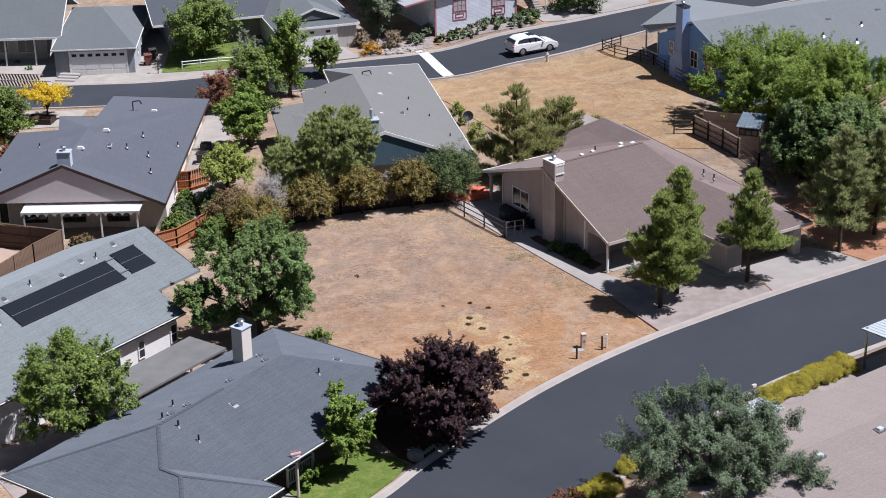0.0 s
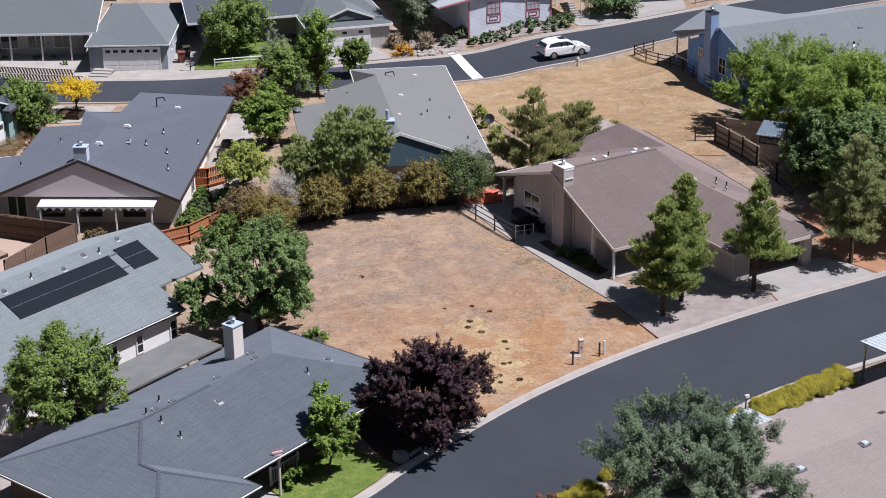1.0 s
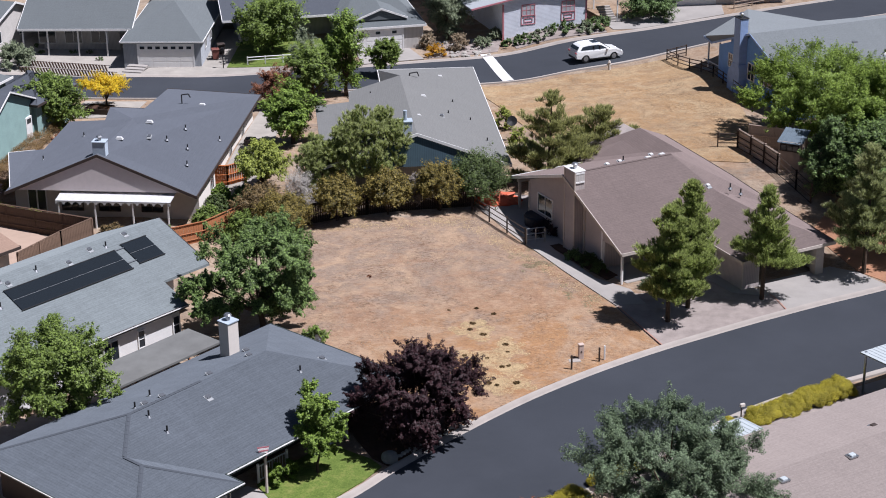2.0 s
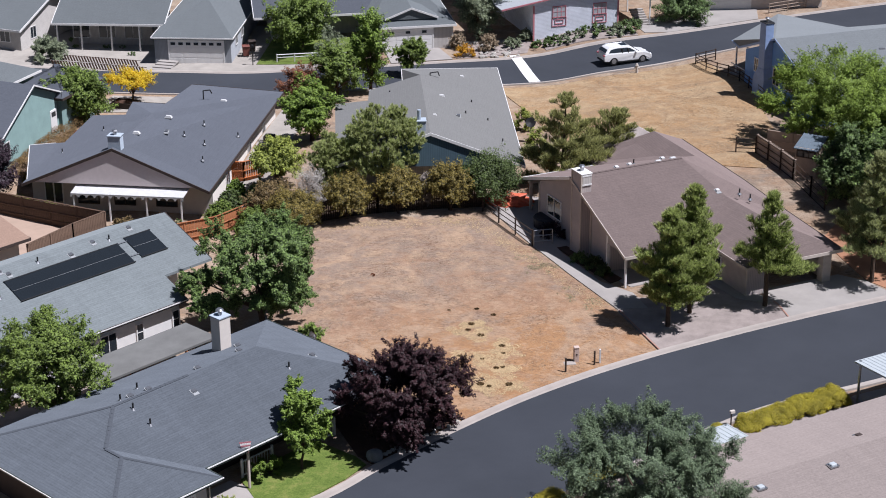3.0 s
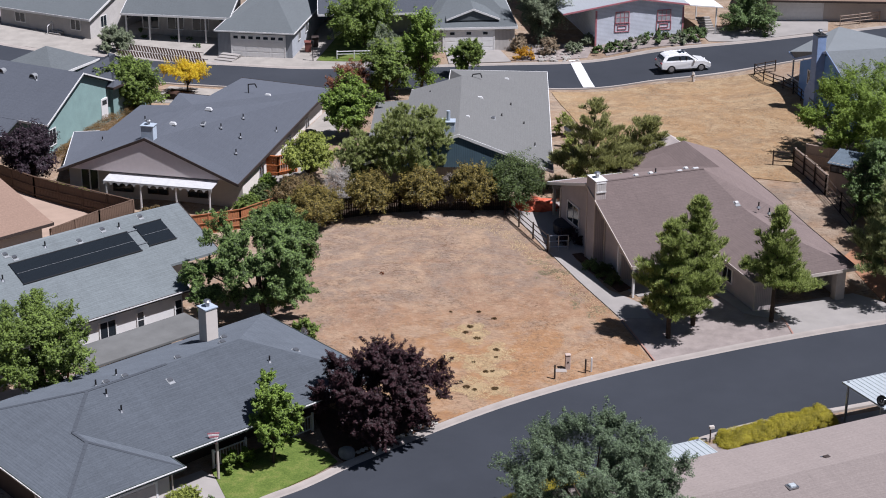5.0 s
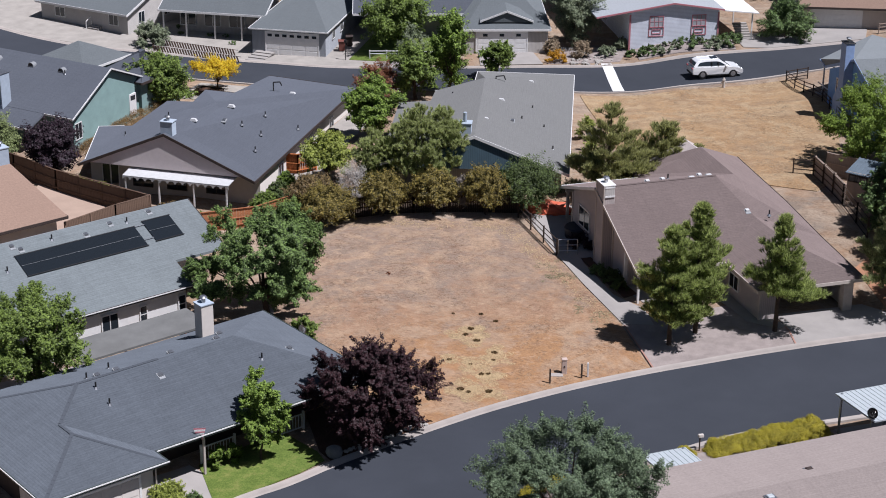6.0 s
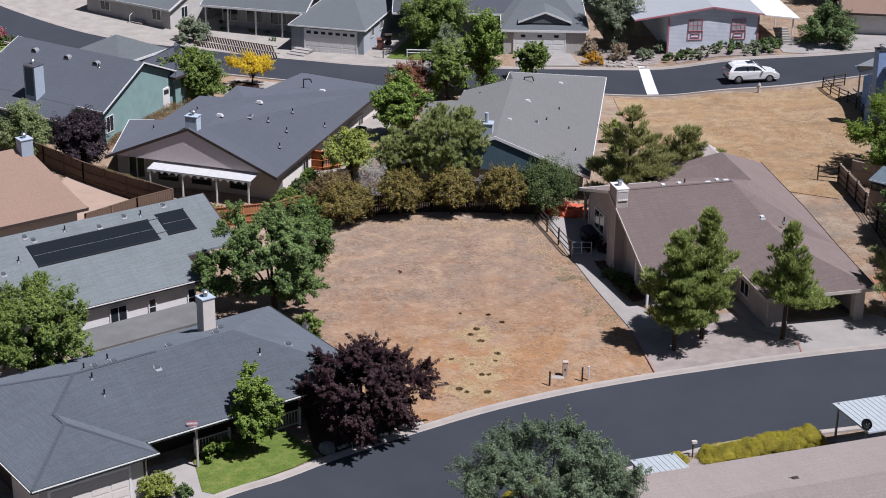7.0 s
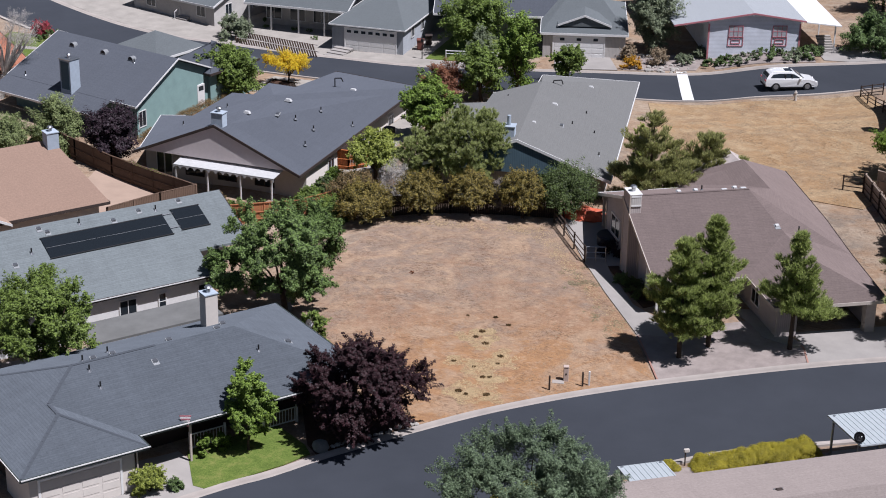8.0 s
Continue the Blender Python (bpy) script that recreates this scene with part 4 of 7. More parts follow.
r, e, k, zr, hw, z0 = stepped_house(-5.9, 20.4, 11.5, 2.0, 4.74, 6.95, 15.0,
    ((-6.9, 14.4, 2.6), (-4.25, 13.4, 3.15), (-4.1, 16.3, 3.1), (-1.2, 20.2, 2.3), (-1.1, 25.2, 2.2), (7.2, 25.4, 2.05)), "house with a plain grey shingle roof and dark blue gable", M_GREY, M_LTGREY, M_WHITE, M_SLATEBLUE, 2.45)
chimney(r, -0.75, 1.2, 3.2, 5.35, 0.95, 0.8, M_GREYBLUE, M_GREYBLUE, False)
part("flue_pipe", tube((-0.75, 1.2, 5.3), (-0.75, 1.2, 6.15), 0.14, 0.14, 10), M_GREYBLUE, r)
for x, y, z in ((0.53, 5.14, 4.46), (1.47, 11.09, 4.12), (3.59, 18.87, 3.34)):
    skylight(r, x, y, z)
hood_vent(r, 2.54, 6.92, 3.74)
for x, y, z in ((3.95, 12.07, 3.1), (3.21, 8.43, 3.37), (4.94, 8.51, 2.7), (5.7, 4.2, 2.45), (-2.5, 13.5, 3.6)):
    pipe_vent(r, x, y, z, 0.3)
bm = bmesh.new()
for a, b in (((0.86, 15.8, 3.6), (0.86, 15.8, 4.6)), ((0.86, 15.8, 4.6), (1.5, 15.9, 4.65)), ((1.5, 15.9, 4.65), (1.62, 15.9, 4.3))):
    add_tube(bm, a, b, 0.05, 0.05, 6)
part("gooseneck_vent", bm, M_BLACK, r)
window(r, 2.5, 1.58, 1.4, 1.6, 1.2)
dish = thing("satellite_dish", 0.3, 33.0, 0, 0, "dark grey satellite dish at the roof edge", "satellite dish")


# ---- the brown-roofed house beside the empty lot ----
def brown_house():
    r = thing("house", 9.0, 4.2, 0, 33, "taupe house with a brown shingle roof and attached garage", "house")
    e, zr, yr, yn = 2.3, 5.4, 7.4, 15.8
    ks, kn = (zr - e) / yr, (zr - 2.5) / (yn - yr)
    eg, kg = 2.2, 0.42
    zg = eg + kg * 3.7
    yg = (zg - e) / ks
    zp = 4.7
    a, b, p = (8.7, yr, zr), (11.0, 9.2, 4.62), (11.2, 15.0, 4.7)
    g0, g1 = (9.8, -1.0, zg), (9.8, yg, zg)
    roof(r, [[(0, 0, e), (6.1, 0, e), g1, a, (0, yr, zr)],
             [(0, yr, zr), a, b, (6.8, yn, 2.5), (0.9, yn, 2.5)],
             [(6.1, -4.7, eg), (13.5, -4.7, eg), g0],
             [(6.1, 0, e), (6.1, -4.7, eg), g0, g1],
             [(13.5, -4.7, eg), (14.3, 2.6, eg), g1, g0],
             [(14.3, 2.6, eg), a, g1],
             [(14.3, 2.6, eg), b, a],
             [(14.3, 2.6, eg), (15.2, 9.2, eg), b],
             [(15.2, 9.2, eg), (16.1, 18.8, eg), p, b],
             [(16.1, 18.8, eg), (7.2, 18.8, eg), p],
             [(7.2, 18.8, eg), (6.8, yn, 2.5), b, p]], M_BROWN)
    z0 = -0.45
    wall_prism(r, [(3.0, z0), (12.9, z0), (12.9, 3.2), (yr, zr - 0.2), (3.0, e + ks * 3.0 - 0.2)], "x", 0.7, 8.4, M_TAUPE)
    for x in (1.15, 4.4):
        part("porch_post", box(x - 0.09, x + 0.09, 15.0, 15.18, z0, 2.45, 0.01), M_TRIMTAUPE, r)
    part("porch_beam", box(1.0, 7.0, 14.98, 15.2, 2.25, 2.45), M_TRIMTAUPE, r)
    part("wall", box(8.4, 12.9, 3.0, 15.0, z0, 2.1), M_TAUPE, r)
    wall_prism(r, [(0.3, 2.05), (3.2, 2.05), (3.2, e + ks * 3.2 - 0.2), (0.3, e + 0.0)], "x", 0.55, 0.75, M_TAUPE, "gable_screen")
    wall_prism(r, [(7.4, z0), (15.0, z0), (15.0, 2.2), (11.2, zp - 0.3), (7.4, 2.2)], "y", 12, 18.2, M_TAUPE)
    # garage: side walls, back and header round the open door
    part("garage_side_wall", box(6.55, 6.75, -4.1, 3.2, z0, 2.15), M_TAUPE, r)
    part("garage_pier", box(6.75, 7.9, -4.1, -3.85, z0, 2.15), M_TAUPE, r)
    part("garage_pier", box(12.35, 13.0, -4.25, -3.7, z0, 2.15), M_TRIMTAUPE, r)
    part("garage_header", box(7.9, 12.35, -4.1, -3.85, 1.75, 2.15), M_TAUPE, r)
    part("garage_side_wall", box(12.8, 13.0, -3.7, 7, z0, 2.15), M_TAUPE, r)
    part("corner_board", box(6.5, 6.62, -4.16, -4.04, z0, 2.15), M_TRIMTAUPE, r)
    fascia(r, [((0, 0, e), (6.1, 0, e)), ((6.1, 0, e), (6.1, -4.7, eg)), ((6.1, -4.7, eg), (13.5, -4.7, eg)), ((0, yr, zr), (0, 0, e)), ], M_TRIMTAUPE, 0.18)
    fascia(r, [((0.9, yn, 2.5), (0, yr, zr)), ((6.8, yn, 2.5), (0.9, yn, 2.5))], M_WHITE, 0.2)
    fascia(r, [((13.5, -4.7, eg), (14.3, 2.6, eg)), ((14.3, 2.6, eg), (15.2, 9.2, eg)), ((15.2, 9.2, eg), (16.1, 18.8, eg))], M_TRIMDARK_PORCHSHADE, 0.16)
    for x, y in ((0.35, 0.45), (2.6, 0.45), (5.6, 0.45)):
        part("porch_post", box(x - 0.07, x + 0.07, y - 0.07, y + 0.07, z0, e - 0.1, 0.01), M_WHITE, r)
    ch = chimney(r, 0.4, 6.5, -0.4, 6.0, 0.75, 1.3, M_TAUPE, M_WHITE)
    part("corner_board", box(-0.03, 0.05, 5.8, 5.92, -0.4, 5.98), M_TRIMTAUPE, r)
    part("chimney_screen", box(0.08, 0.74, 5.81, 5.87, 5.25, 5.92), M_LTGREY, r)
    for z in (5.28, 5.9):
        part("screen_frame", box(0.06, 0.76, 5.79, 5.83, z - 0.05, z + 0.05), M_WHITE, r)
    window(r, 0.68, 10.7, 1.3, 1.85, 1.3, -90, M_WHITE, 1)
    part("door_frame", box(0.5, 0.72, 3.1, 3.24, z0, 2.75), M_WHITE, r)
    window(r, 6.53, -0.6, 0.7, 1.2, 0.9, -90, M_WHITE, 1)
    for x, y, kd in ((9.5, 4.0, "h"), (7.2, 7.9, "s"), (8.8, 8.6, "s"), (8.6, 9.6, "h"), (6.2, 9.5, "p"), (5.6, 9.0, "h"), (4.2, 8.4, "h"), (10.6, 3.0, "p"), (11.2, 2.6, "p")):
        z = (e + ks * y) if y < yr else (zr - kn * (y - yr))
        if x > 9.8:
            z = eg + (13.5 - x) * 0.6
        {"h": lambda *q: hood_vent(*q, M_VENTWHITE), "p": pipe_vent, "s": skylight}[kd](r, x, y, z)
    mesh = cap_mesh(M_BROWN)
    for a, b in (((0.9, yr, zr), (8.7, yr, zr)), ((9.8, -1.0, zg), (6.2, -4.6, eg))):
        ridge_caps(r, a, b, mesh, M_BROWN)
    part("corner_board", box(0.6, 0.72, 5.5, 5.62, z0, 4.25), M_TRIMTAUPE, r)
    part("corner_board", box(0.62, 0.74, 12.82, 12.94, z0, 3.1), M_TRIMTAUPE, r)
    part("corner_board", box(-0.03, 0.05, 7.06, 7.17, -0.4, 5.98), M_TRIMTAUPE, r)


# ---- the other houses ----
def gable_box(name_label, ox, oy, yaw, x0, x1, y0, y1, e, zr, roof_mat, wall_mat, trim, hip0=0.0, hip1=0.0, over=0.5, z0=None, yr=None, e1=None, front=True, skew=0.0, eave=None, trim_h=0.18):
    """A house whose ridge runs along local x; hips may cut its ends."""
    r = thing("house", ox, oy, 0, yaw, name_label, "house")
    yr = (y0 + y1) / 2 if yr is None else yr
    xr, xb = x1 + skew * 0.5, x1 + skew
    e1 = e if e1 is None else e1
    roof(r, [[(x0, y0, e), (x1, y0, e), (xr - hip1, yr, zr), (x0 + hip0, yr, zr)], [(xb, y1, e1), (x0, y1, e1), (x0 + hip0, yr, zr), (xr - hip1, yr, zr)]]
         + ([[(x0, y1, e1), (x0, y0, e), (x0 + hip0, yr, zr)]] if hip0 else []) + ([[(x1, y0, e), (x1, y1, e1), (x1 - hip1, yr, zr)]] if hip1 else []), roof_mat)
    z0 = g(ox, oy) - 0.6 if z0 is None else z0
    o = over
    k0, k1 = (zr - e) / (yr - y0), (zr - e1) / (y1 - yr)
    if hip0 or hip1:
        wall_prism(r, [(y0 + o, z0), (y1 - o, z0), (y1 - o, min(e, e1) + 0.02), (y0 + o, min(e, e1) + 0.02)], "x", x0 + o, x1 - o, wall_mat)
    else:
        wall_prism(r, [(y0 + o, z0), (y1 - o, z0), (y1 - o, e1 + k1 * o - 0.2), (yr, zr - 0.2), (y0 + o, e + k0 * o - 0.2)], "x", x0 + o * 0.7, x1 - (o * 0.7 if eave is None else eave), wall_mat)
        for v in r.children[-1].data.vertices:
            if v.co.x > (x0 + x1) / 2:
                v.co.x += skew * (v.co.y - y0) / (y1 - y0)
    eds = [((x0, y0, e), (x1, y0, e))] if front else []
    eds += [((x1, y0, e), (x1, y1, e1))] if hip1 else [((x1, y0, e), (xr, yr, zr)), ((xr, yr, zr), (xb, y1, e1))]
    eds += [((x0, y1, e1), (x0, y0, e))] if hip0 else [((x0, y1, e1), (x0, yr, zr)), ((x0, yr, zr), (x0, y0, e))]
    fascia(r, eds, trim, trim_h)
    return r


def rz(e, zr, y0, yr, y):
    return e + (zr - e) * (y - y0) / (yr - y0)


hip_house()
solar_house()
brown_house()

# teal house
t = gable_box("teal-sided house with a slate-grey shingle roof and white rakes", -40.6, 25.1, -14, -15.5, 0, 0, 12.4, 1.3, 3.9, M_SLATE, M_TEAL, M_WHITE, front=False, skew=-1.9, eave=0.35, trim_h=0.1)
k = 2.6 / 6.2
roof(t, [[(-15.5, -1.95, 1.3 - k * 1.95), (-3.0, -1.95, 1.3 - k * 1.95), (-3.0, -0.02, 1.29), (-15.5, -0.02, 1.29)]], M_SLATE, 0.14, "porch_roof")
fascia(t, [((-3.0, 0, 1.3), (0, 0, 1.3)), ((-15.5, -1.97, 1.3 - k * 1.95), (-3.0, -1.97, 1.3 - k * 1.95))], M_WHITE, 0.15)
ch = chimney(t, -7.7, 0.1, 1.0, 4.05, 1.25, 1.1, M_GREYBLUE, M_METAL)
part("louvre", box(-8.17, -7.23, -0.462, -0.44, 1.5, 3.9), M_SLATEBLUE, ch)
for x in (-12.2, -8.4, -5.1):
    eyebrow_vent(t, x, 4.9, rz(1.3, 3.9, 0, 6.2, 4.9))
for x, y in ((-9.9, 1.6), (-4.6, 4.6), (-13.6, 0.4)):
    pipe_vent(t, x, y, rz(1.3, 3.9, 0, 6.2, y))
window(t, -0.55, 1.2, -0.75, 0.9, 1.3, 98)
sd = part("side_door", box(-1.97, -1.72, 9.2, 10.1, -1.2, 0.65, 0.01), M_WHITE, t)
part("door_light", box(-1.72, -1.705, 9.35, 9.95, 0.1, 0.5), M_GLASS, sd)
gable_box("small hip-roofed porch wing of the teal house", -46.8, 37.2, -14, -5.0, 1.4, 0, 6.5, 1.6, 3.15, M_FARGREY, M_TEAL, M_WHITE, 3.19, 3.19)
gable_box("slate-roofed garage wing of the teal house", -46.8, 37.2, -14, 2.3, 7.8, 0, 6.5, 1.5, 3.4, M_SLATE, M_TEAL, M_TRIMDARK_PORCHSHADE, 3.4, 2.8)
# tan roof
t = gable_box("house with a tan shingle roof and white-trimmed dormer gable", -38.0, 8.8, 55, -24, 1.2, -7.6, 7, 1.25, 4.0, M_TAN, M_CREAM, M_TRIMDARK_PORCHSHADE, 0, 1.2, 0.6)
chimney(t, -0.3, -0.9, 2.6, 4.8, 0.9, 0.9, M_GREYBLUE, M_GREYBLUE)
roof(t, [[(-10.5, -8.1, 1.2), (-8.4, -8.1, 2.3), (-8.4, -4.4, 2.35), (-10.5, -7.0, 1.3)], [(-8.4, -8.1, 2.3), (-6.2, -8.1, 1.2), (-6.2, -7.0, 1.3), (-8.4, -4.4, 2.35)]], M_TAN, 0.1, "dormer_roof")
fascia(t, [((-10.5, -8.1, 1.2), (-8.4, -8.1, 2.3)), ((-8.4, -8.1, 2.3), (-6.2, -8.1, 1.2))], M_WHITE, 0.16)
# far garage house with hip front
t = gable_box("pale house with a grey hip-roofed garage and white door", -34.4, 58.0, 3.5, -3.95, 3.95, 0, 16, 0.7, 2.7, M_FARGREY, M_GREYSIDE, M_WHITE, 3.94, 3.94, 0.25, trim_h=0.1)
garage_door(t, 0.35, 0.2, -1.85, 5.2, 2.2, M_WHITE, 7)
window(t, 3.72, 3.0, -0.6, 0.8, 1.0, 90)
window(t, 3.72, 6.0, -0.6, 0.8, 1.0, 90)
t = gable_box("porch wing with a grey shingle roof and slim white posts", -46.2, 61.4, 3.5, -3.2, 8, 0, 13, 0.85, 3.4, M_FARGREY, M_LTGREY, M_WHITE, 0, 0, 2.6)
for x in (-2.8, -0.4, 2.6, 5.4):
    part("porch_post", box(x - 0.07, x + 0.07, 0.3, 0.44, -1.9, 0.75), M_WHITE, t)
for x in (-1.0, 1.6, 4.2):
    window(t, x, 2.58, -1.2, 1.6, 1.5)
# second far garage, dutch gable
t = gable_box("grey-roofed house with a dutch-gable garage", -13.8, 62.9, 17.5, -4.2, 4.2, 0, 13, 1.15, 3.0, M_FARGREY, M_LTGREY, M_WHITE, 2.4, 2.4, 0.25)
garage_door(t, -0.5, 0.2, -1.35, 4.8, 2.15, M_WHITE, 3)
roof(t, [[(-2.6, 0.9, 1.75), (0, 0.9, 2.75), (0, 4, 2.85), (-2.6, 4, 1.8)], [(0, 0.9, 2.75), (2.6, 0.9, 1.75), (2.6, 4, 1.8), (0, 4, 2.85)]], M_FARGREY, 0.1, "gablet_roof")
fascia(t, [((-2.6, 0.9, 1.75), (0, 0.9, 2.75)), ((0, 0.9, 2.75), (2.6, 0.9, 1.75))], M_WHITE, 0.16)
wall_prism(t, [(-2.2, 1.6), (2.2, 1.6), (0, 2.6)], "y", 1.0, 1.2, M_FARGREY, "gablet")
t = gable_box("main wing of the grey-roofed house, set back", -22.0, 66.0, 17.5, -8, 7, 0, 12, 1.3, 3.6, M_SLATE, M_LTGREY, M_WHITE, 0, 0, 2.6)
window(t, -2, 2.58, -0.4, 1.8, 1.3)
M_CURTAIN = plain("curtained_glass", (0.42, 0.43, 0.46), 0.2, var=0.25, scale=2)
# whitish house with red trim: shallow gable front facing the street
t = thing("house", -1.0, 66.6, 0, 24.5, "low white house with bluish-tinted walls, a whitish roof and red trim", "house")
roof(t, [[(-5.0, -0.35, 2.65), (2.6, -0.35, 3.8), (2.6, 22, 3.8), (-5.0, 22, 2.65)], [(2.6, -0.35, 3.8), (7.6, -0.35, 3.03), (7.6, 22, 3.03), (2.6, 22, 3.8)]], M_WHITEROOF, 0.14)
roof(t, [[(7.6, -0.6, 3.0), (11.0, -0.6, 2.62), (11.0, 20, 2.62), (7.6, 20, 3.0)]], M_WHITE, 0.1, "carport_roof")
wall_prism(t, [(-1.6, -0.9), (7.2, -0.9), (7.2, 2.9), (2.6, 3.6), (-1.6, 2.95)], "y", 0, 21, M_BLUETINTWHITE)
fascia(t, [((-5.0, -0.35, 2.65), (2.6, -0.35, 3.8)), ((2.6, -0.35, 3.8), (7.6, -0.35, 3.03))], M_PINKTRIM, 0.13)
for x in (-1.62, 7.12):
    part("corner_board", box(x - 0.06, x + 0.1, -0.04, 0.06, -0.9, 2.7), M_PINKTRIM, t)
for x in (1.0, 5.2):
    w = window(t, x, -0.02, 1.45, 1.25, 1.0, 0, M_PINKTRIM, 2, True, M_CURTAIN)
    bm = bmesh.new()
    for a in ((-0.75, 0.75, -0.95, -0.88), (-0.75, 0.75, -0.12, -0.05), (-0.75, -0.68, -0.88, -0.12), (0.68, 0.75, -0.88, -0.12), (-0.45, 0.45, -0.7, -0.64), (-0.45, 0.45, -0.34, -0.28), (-0.45, -0.39, -0.64, -0.34), (0.39, 0.45, -0.64, -0.34)):
        add_box(bm, x + a[0], x + a[1], -0.05, 0.0, 1.45 + a[2], 1.45 + a[3])
    part("window_panel_trim", bm, M_PINKTRIM, w)
for x in (10.6,):
    for y in (0.2, 6, 12):
        part("carport_post", box(x - 0.06, x + 0.06, y - 0.06, y + 0.06, -0.9, 2.4), M_WHITE, t)
st = thing("steps", 8.0, 71.4, g(8, 71), 24.5, "pale concrete steps rising beside the carport", "steps")
for i in range(7):
    part("step", box(-0.7, 0.7, i * 0.32, i * 0.32 + 0.36, -0.1 + i * 0.17, 0.06 + i * 0.17, 0.01), M_CONC, st)
# blue house
t = thing("house", 19.9, 43.8, 0, 26, "blue two-tone house with a pale grey roof and tall chimney", "house")
roof(t, [[(0, -7.2, 3.0), (26, -7.2, 3.0), (26, 0.8, 6.0), (0, 0.8, 6.0)], [(26, 0.8, 6.0), (26, 9.9, 3.1), (11.0, 9.9, 3.6), (8.2, 0.8, 6.0)],
         [(0, 0.8, 6.0), (8.2, 0.8, 6.0), (6.8, 12.9, 4.55)], [(0, 0.8, 6.0), (6.8, 12.9, 4.55), (1.35, 11.0, 3.1), (1.0, 8.9, 3.1)], [(8.2, 0.8, 6.0), (11.0, 9.9, 3.6), (6.8, 12.9, 4.55)]], M_BLUEROOF)
wall_prism(t, [(-6.7, -0.4), (6.4, -0.4), (6.4, 3.6), (0.8, 5.7), (-6.7, 2.95)], "x", 0.35, 10.0, M_BLUE)
wall_prism(t, [(-6.7, -0.4), (0.8, -0.4), (0.8, 5.6), (-6.7, 2.95)], "x", 10.0, 25.6, M_BLUE)
wall_prism(t, [(6.4, -0.4), (10.4, -0.4), (10.4, 2.9), (6.4, 3.4)], "x", 3.8, 9.0, M_BLUE)
fascia(t, [((1.35, 11.0, 3.1), (1.0, 8.9, 3.1)), ((1.0, 8.9, 3.1), (0, 0.8, 6.0)), ((0, 0.8, 6.0), (0, -7.2, 3.0)), ((0, -7.2, 3.0), (26, -7.2, 3.0))], M_BLUEPAINT, 0.16)
part("porch_floor", box(0.9, 3.8, 6.4, 10.4, -0.4, 0.35), M_CONC, t)
part("porch_rail", box(1.0, 1.08, 6.5, 10.3, 1.2, 1.28), M_WHITE, t)
chimney(t, -0.05, 2.15, 0.0, 7.05, 0.75, 1.0, M_BLUEPAINT, M_BLACK)
bm = bmesh.new()
add_prism(bm, [(1.45, 0.0), (3.4, 0.0), (3.4, 1.9), (3.25, 2.3), (2.85, 2.75), (2.7, 3.1), (1.6, 3.1), (1.52, 2.75), (1.45, 2.3)], "x", -0.46, 0.38)
part("chimney_shoulder", bm, M_BLUEPAINT, t)
window(t, 0.33, 0.75, 1.95, 1.0, 1.35, -90, M_WHITE, 1, True)
window(t, 0.33, -1.7, 2.1, 1.7, 1.0, -90, M_WHITE, 2, True)
window(t, 0.33, 4.3, 2.2, 0.6, 1.1, -90, M_WHITE, 1, True)
for y in (8.4, 10.4):
    part("porch_post", box(1.5, 1.62, y - 0.06, y + 0.06, 0.2, 3.1), M_WHITE, t)
for x, y in ((4.5, -1.6), (8.6, -1.8), (12.5, -1.6), (18, -1.4)):
    skylight(t, x, y, rz(3, 6, -7.2, 0.8, y), M_METAL, 0.7)
for x, y in ((10.5, -3.6), (13, -5), (15, -3), (17.5, -4.4), (20, -5)):
    pipe_vent(t, x, y, rz(3, 6, -7.2, 0.8, y), 0.3, 0.09)
# pale roof at the near side
t = thing("house", 14.3, -21.6, 0, 37, "low house with a pale pinkish shingle roof by the street", "house")
roof(t, [[(-8, 0.7, 2.4), (18, 0.7, 2.4), (18, -4.3, 3.5), (-8, -4.3, 3.5)], [(-8, -4.3, 3.5), (18, -4.3, 3.5), (18, -15, 1.9), (-8, -15, 1.9)]], M_PINKROOF)
wall_prism(t, [(-14.4, -0.5), (0.1, -0.5), (0.1, 2.3), (-4.3, 3.2), (-14.4, 1.8)], "x", -7.4, 17.4, M_CREAM)
fascia(t, [((-8, 0.7, 2.4), (-8, -4.3, 3.5))], M_TRIMTAUPE, 0.18)
for x, y, z, m in ((6.84, -3.22, 3.2, M_TRIMDARK_PORCHSHADE), (3.46, -5.18, 3.42, M_WHITEMETAL), (-0.92, -5.16, 3.42, M_WHITEMETAL), (11.0, -5.6, 3.36, M_WHITEMETAL)):
    bm = box(x - 0.17, x + 0.17, y - 0.14, y + 0.14, z - 0.15, z + 0.12, 0.03)
    v = part("roof_vent", bm, m, t)
    part("flashing", box(x - 0.26, x + 0.26, y - 0.22, y + 0.22, z - 0.04, z + 0.035), M_METAL, v)
# neighbours at the far edges
t = gable_box("light grey corner house with a grey roof", -52.4, 60.1, -14, -11.5, 0.5, -0.5, 11, 0.45, 2.6, M_FARGREY, M_LTGREY, M_WHITE, 0, 0, 0.5)
window(t, -1.6, -0.02, -0.9, 1.1, 1.0)
window(t, -8.6, -0.02, -0.9, 1.2, 0.9)
window(t, 0.13, 2.2, -0.9, 0.9, 1.1, 90)
window(t, 0.13, 6.4, -0.9, 0.9, 1.1, 90)
for i in range(3):
    part("porch_step", box(-4.6, -3.2, -0.35 - 0.3 * i, -0.05 - 0.3 * i + 0.05, -2.2, -1.25 - 0.17 * i, 0.01), M_CONC, t)
bm = bmesh.new()
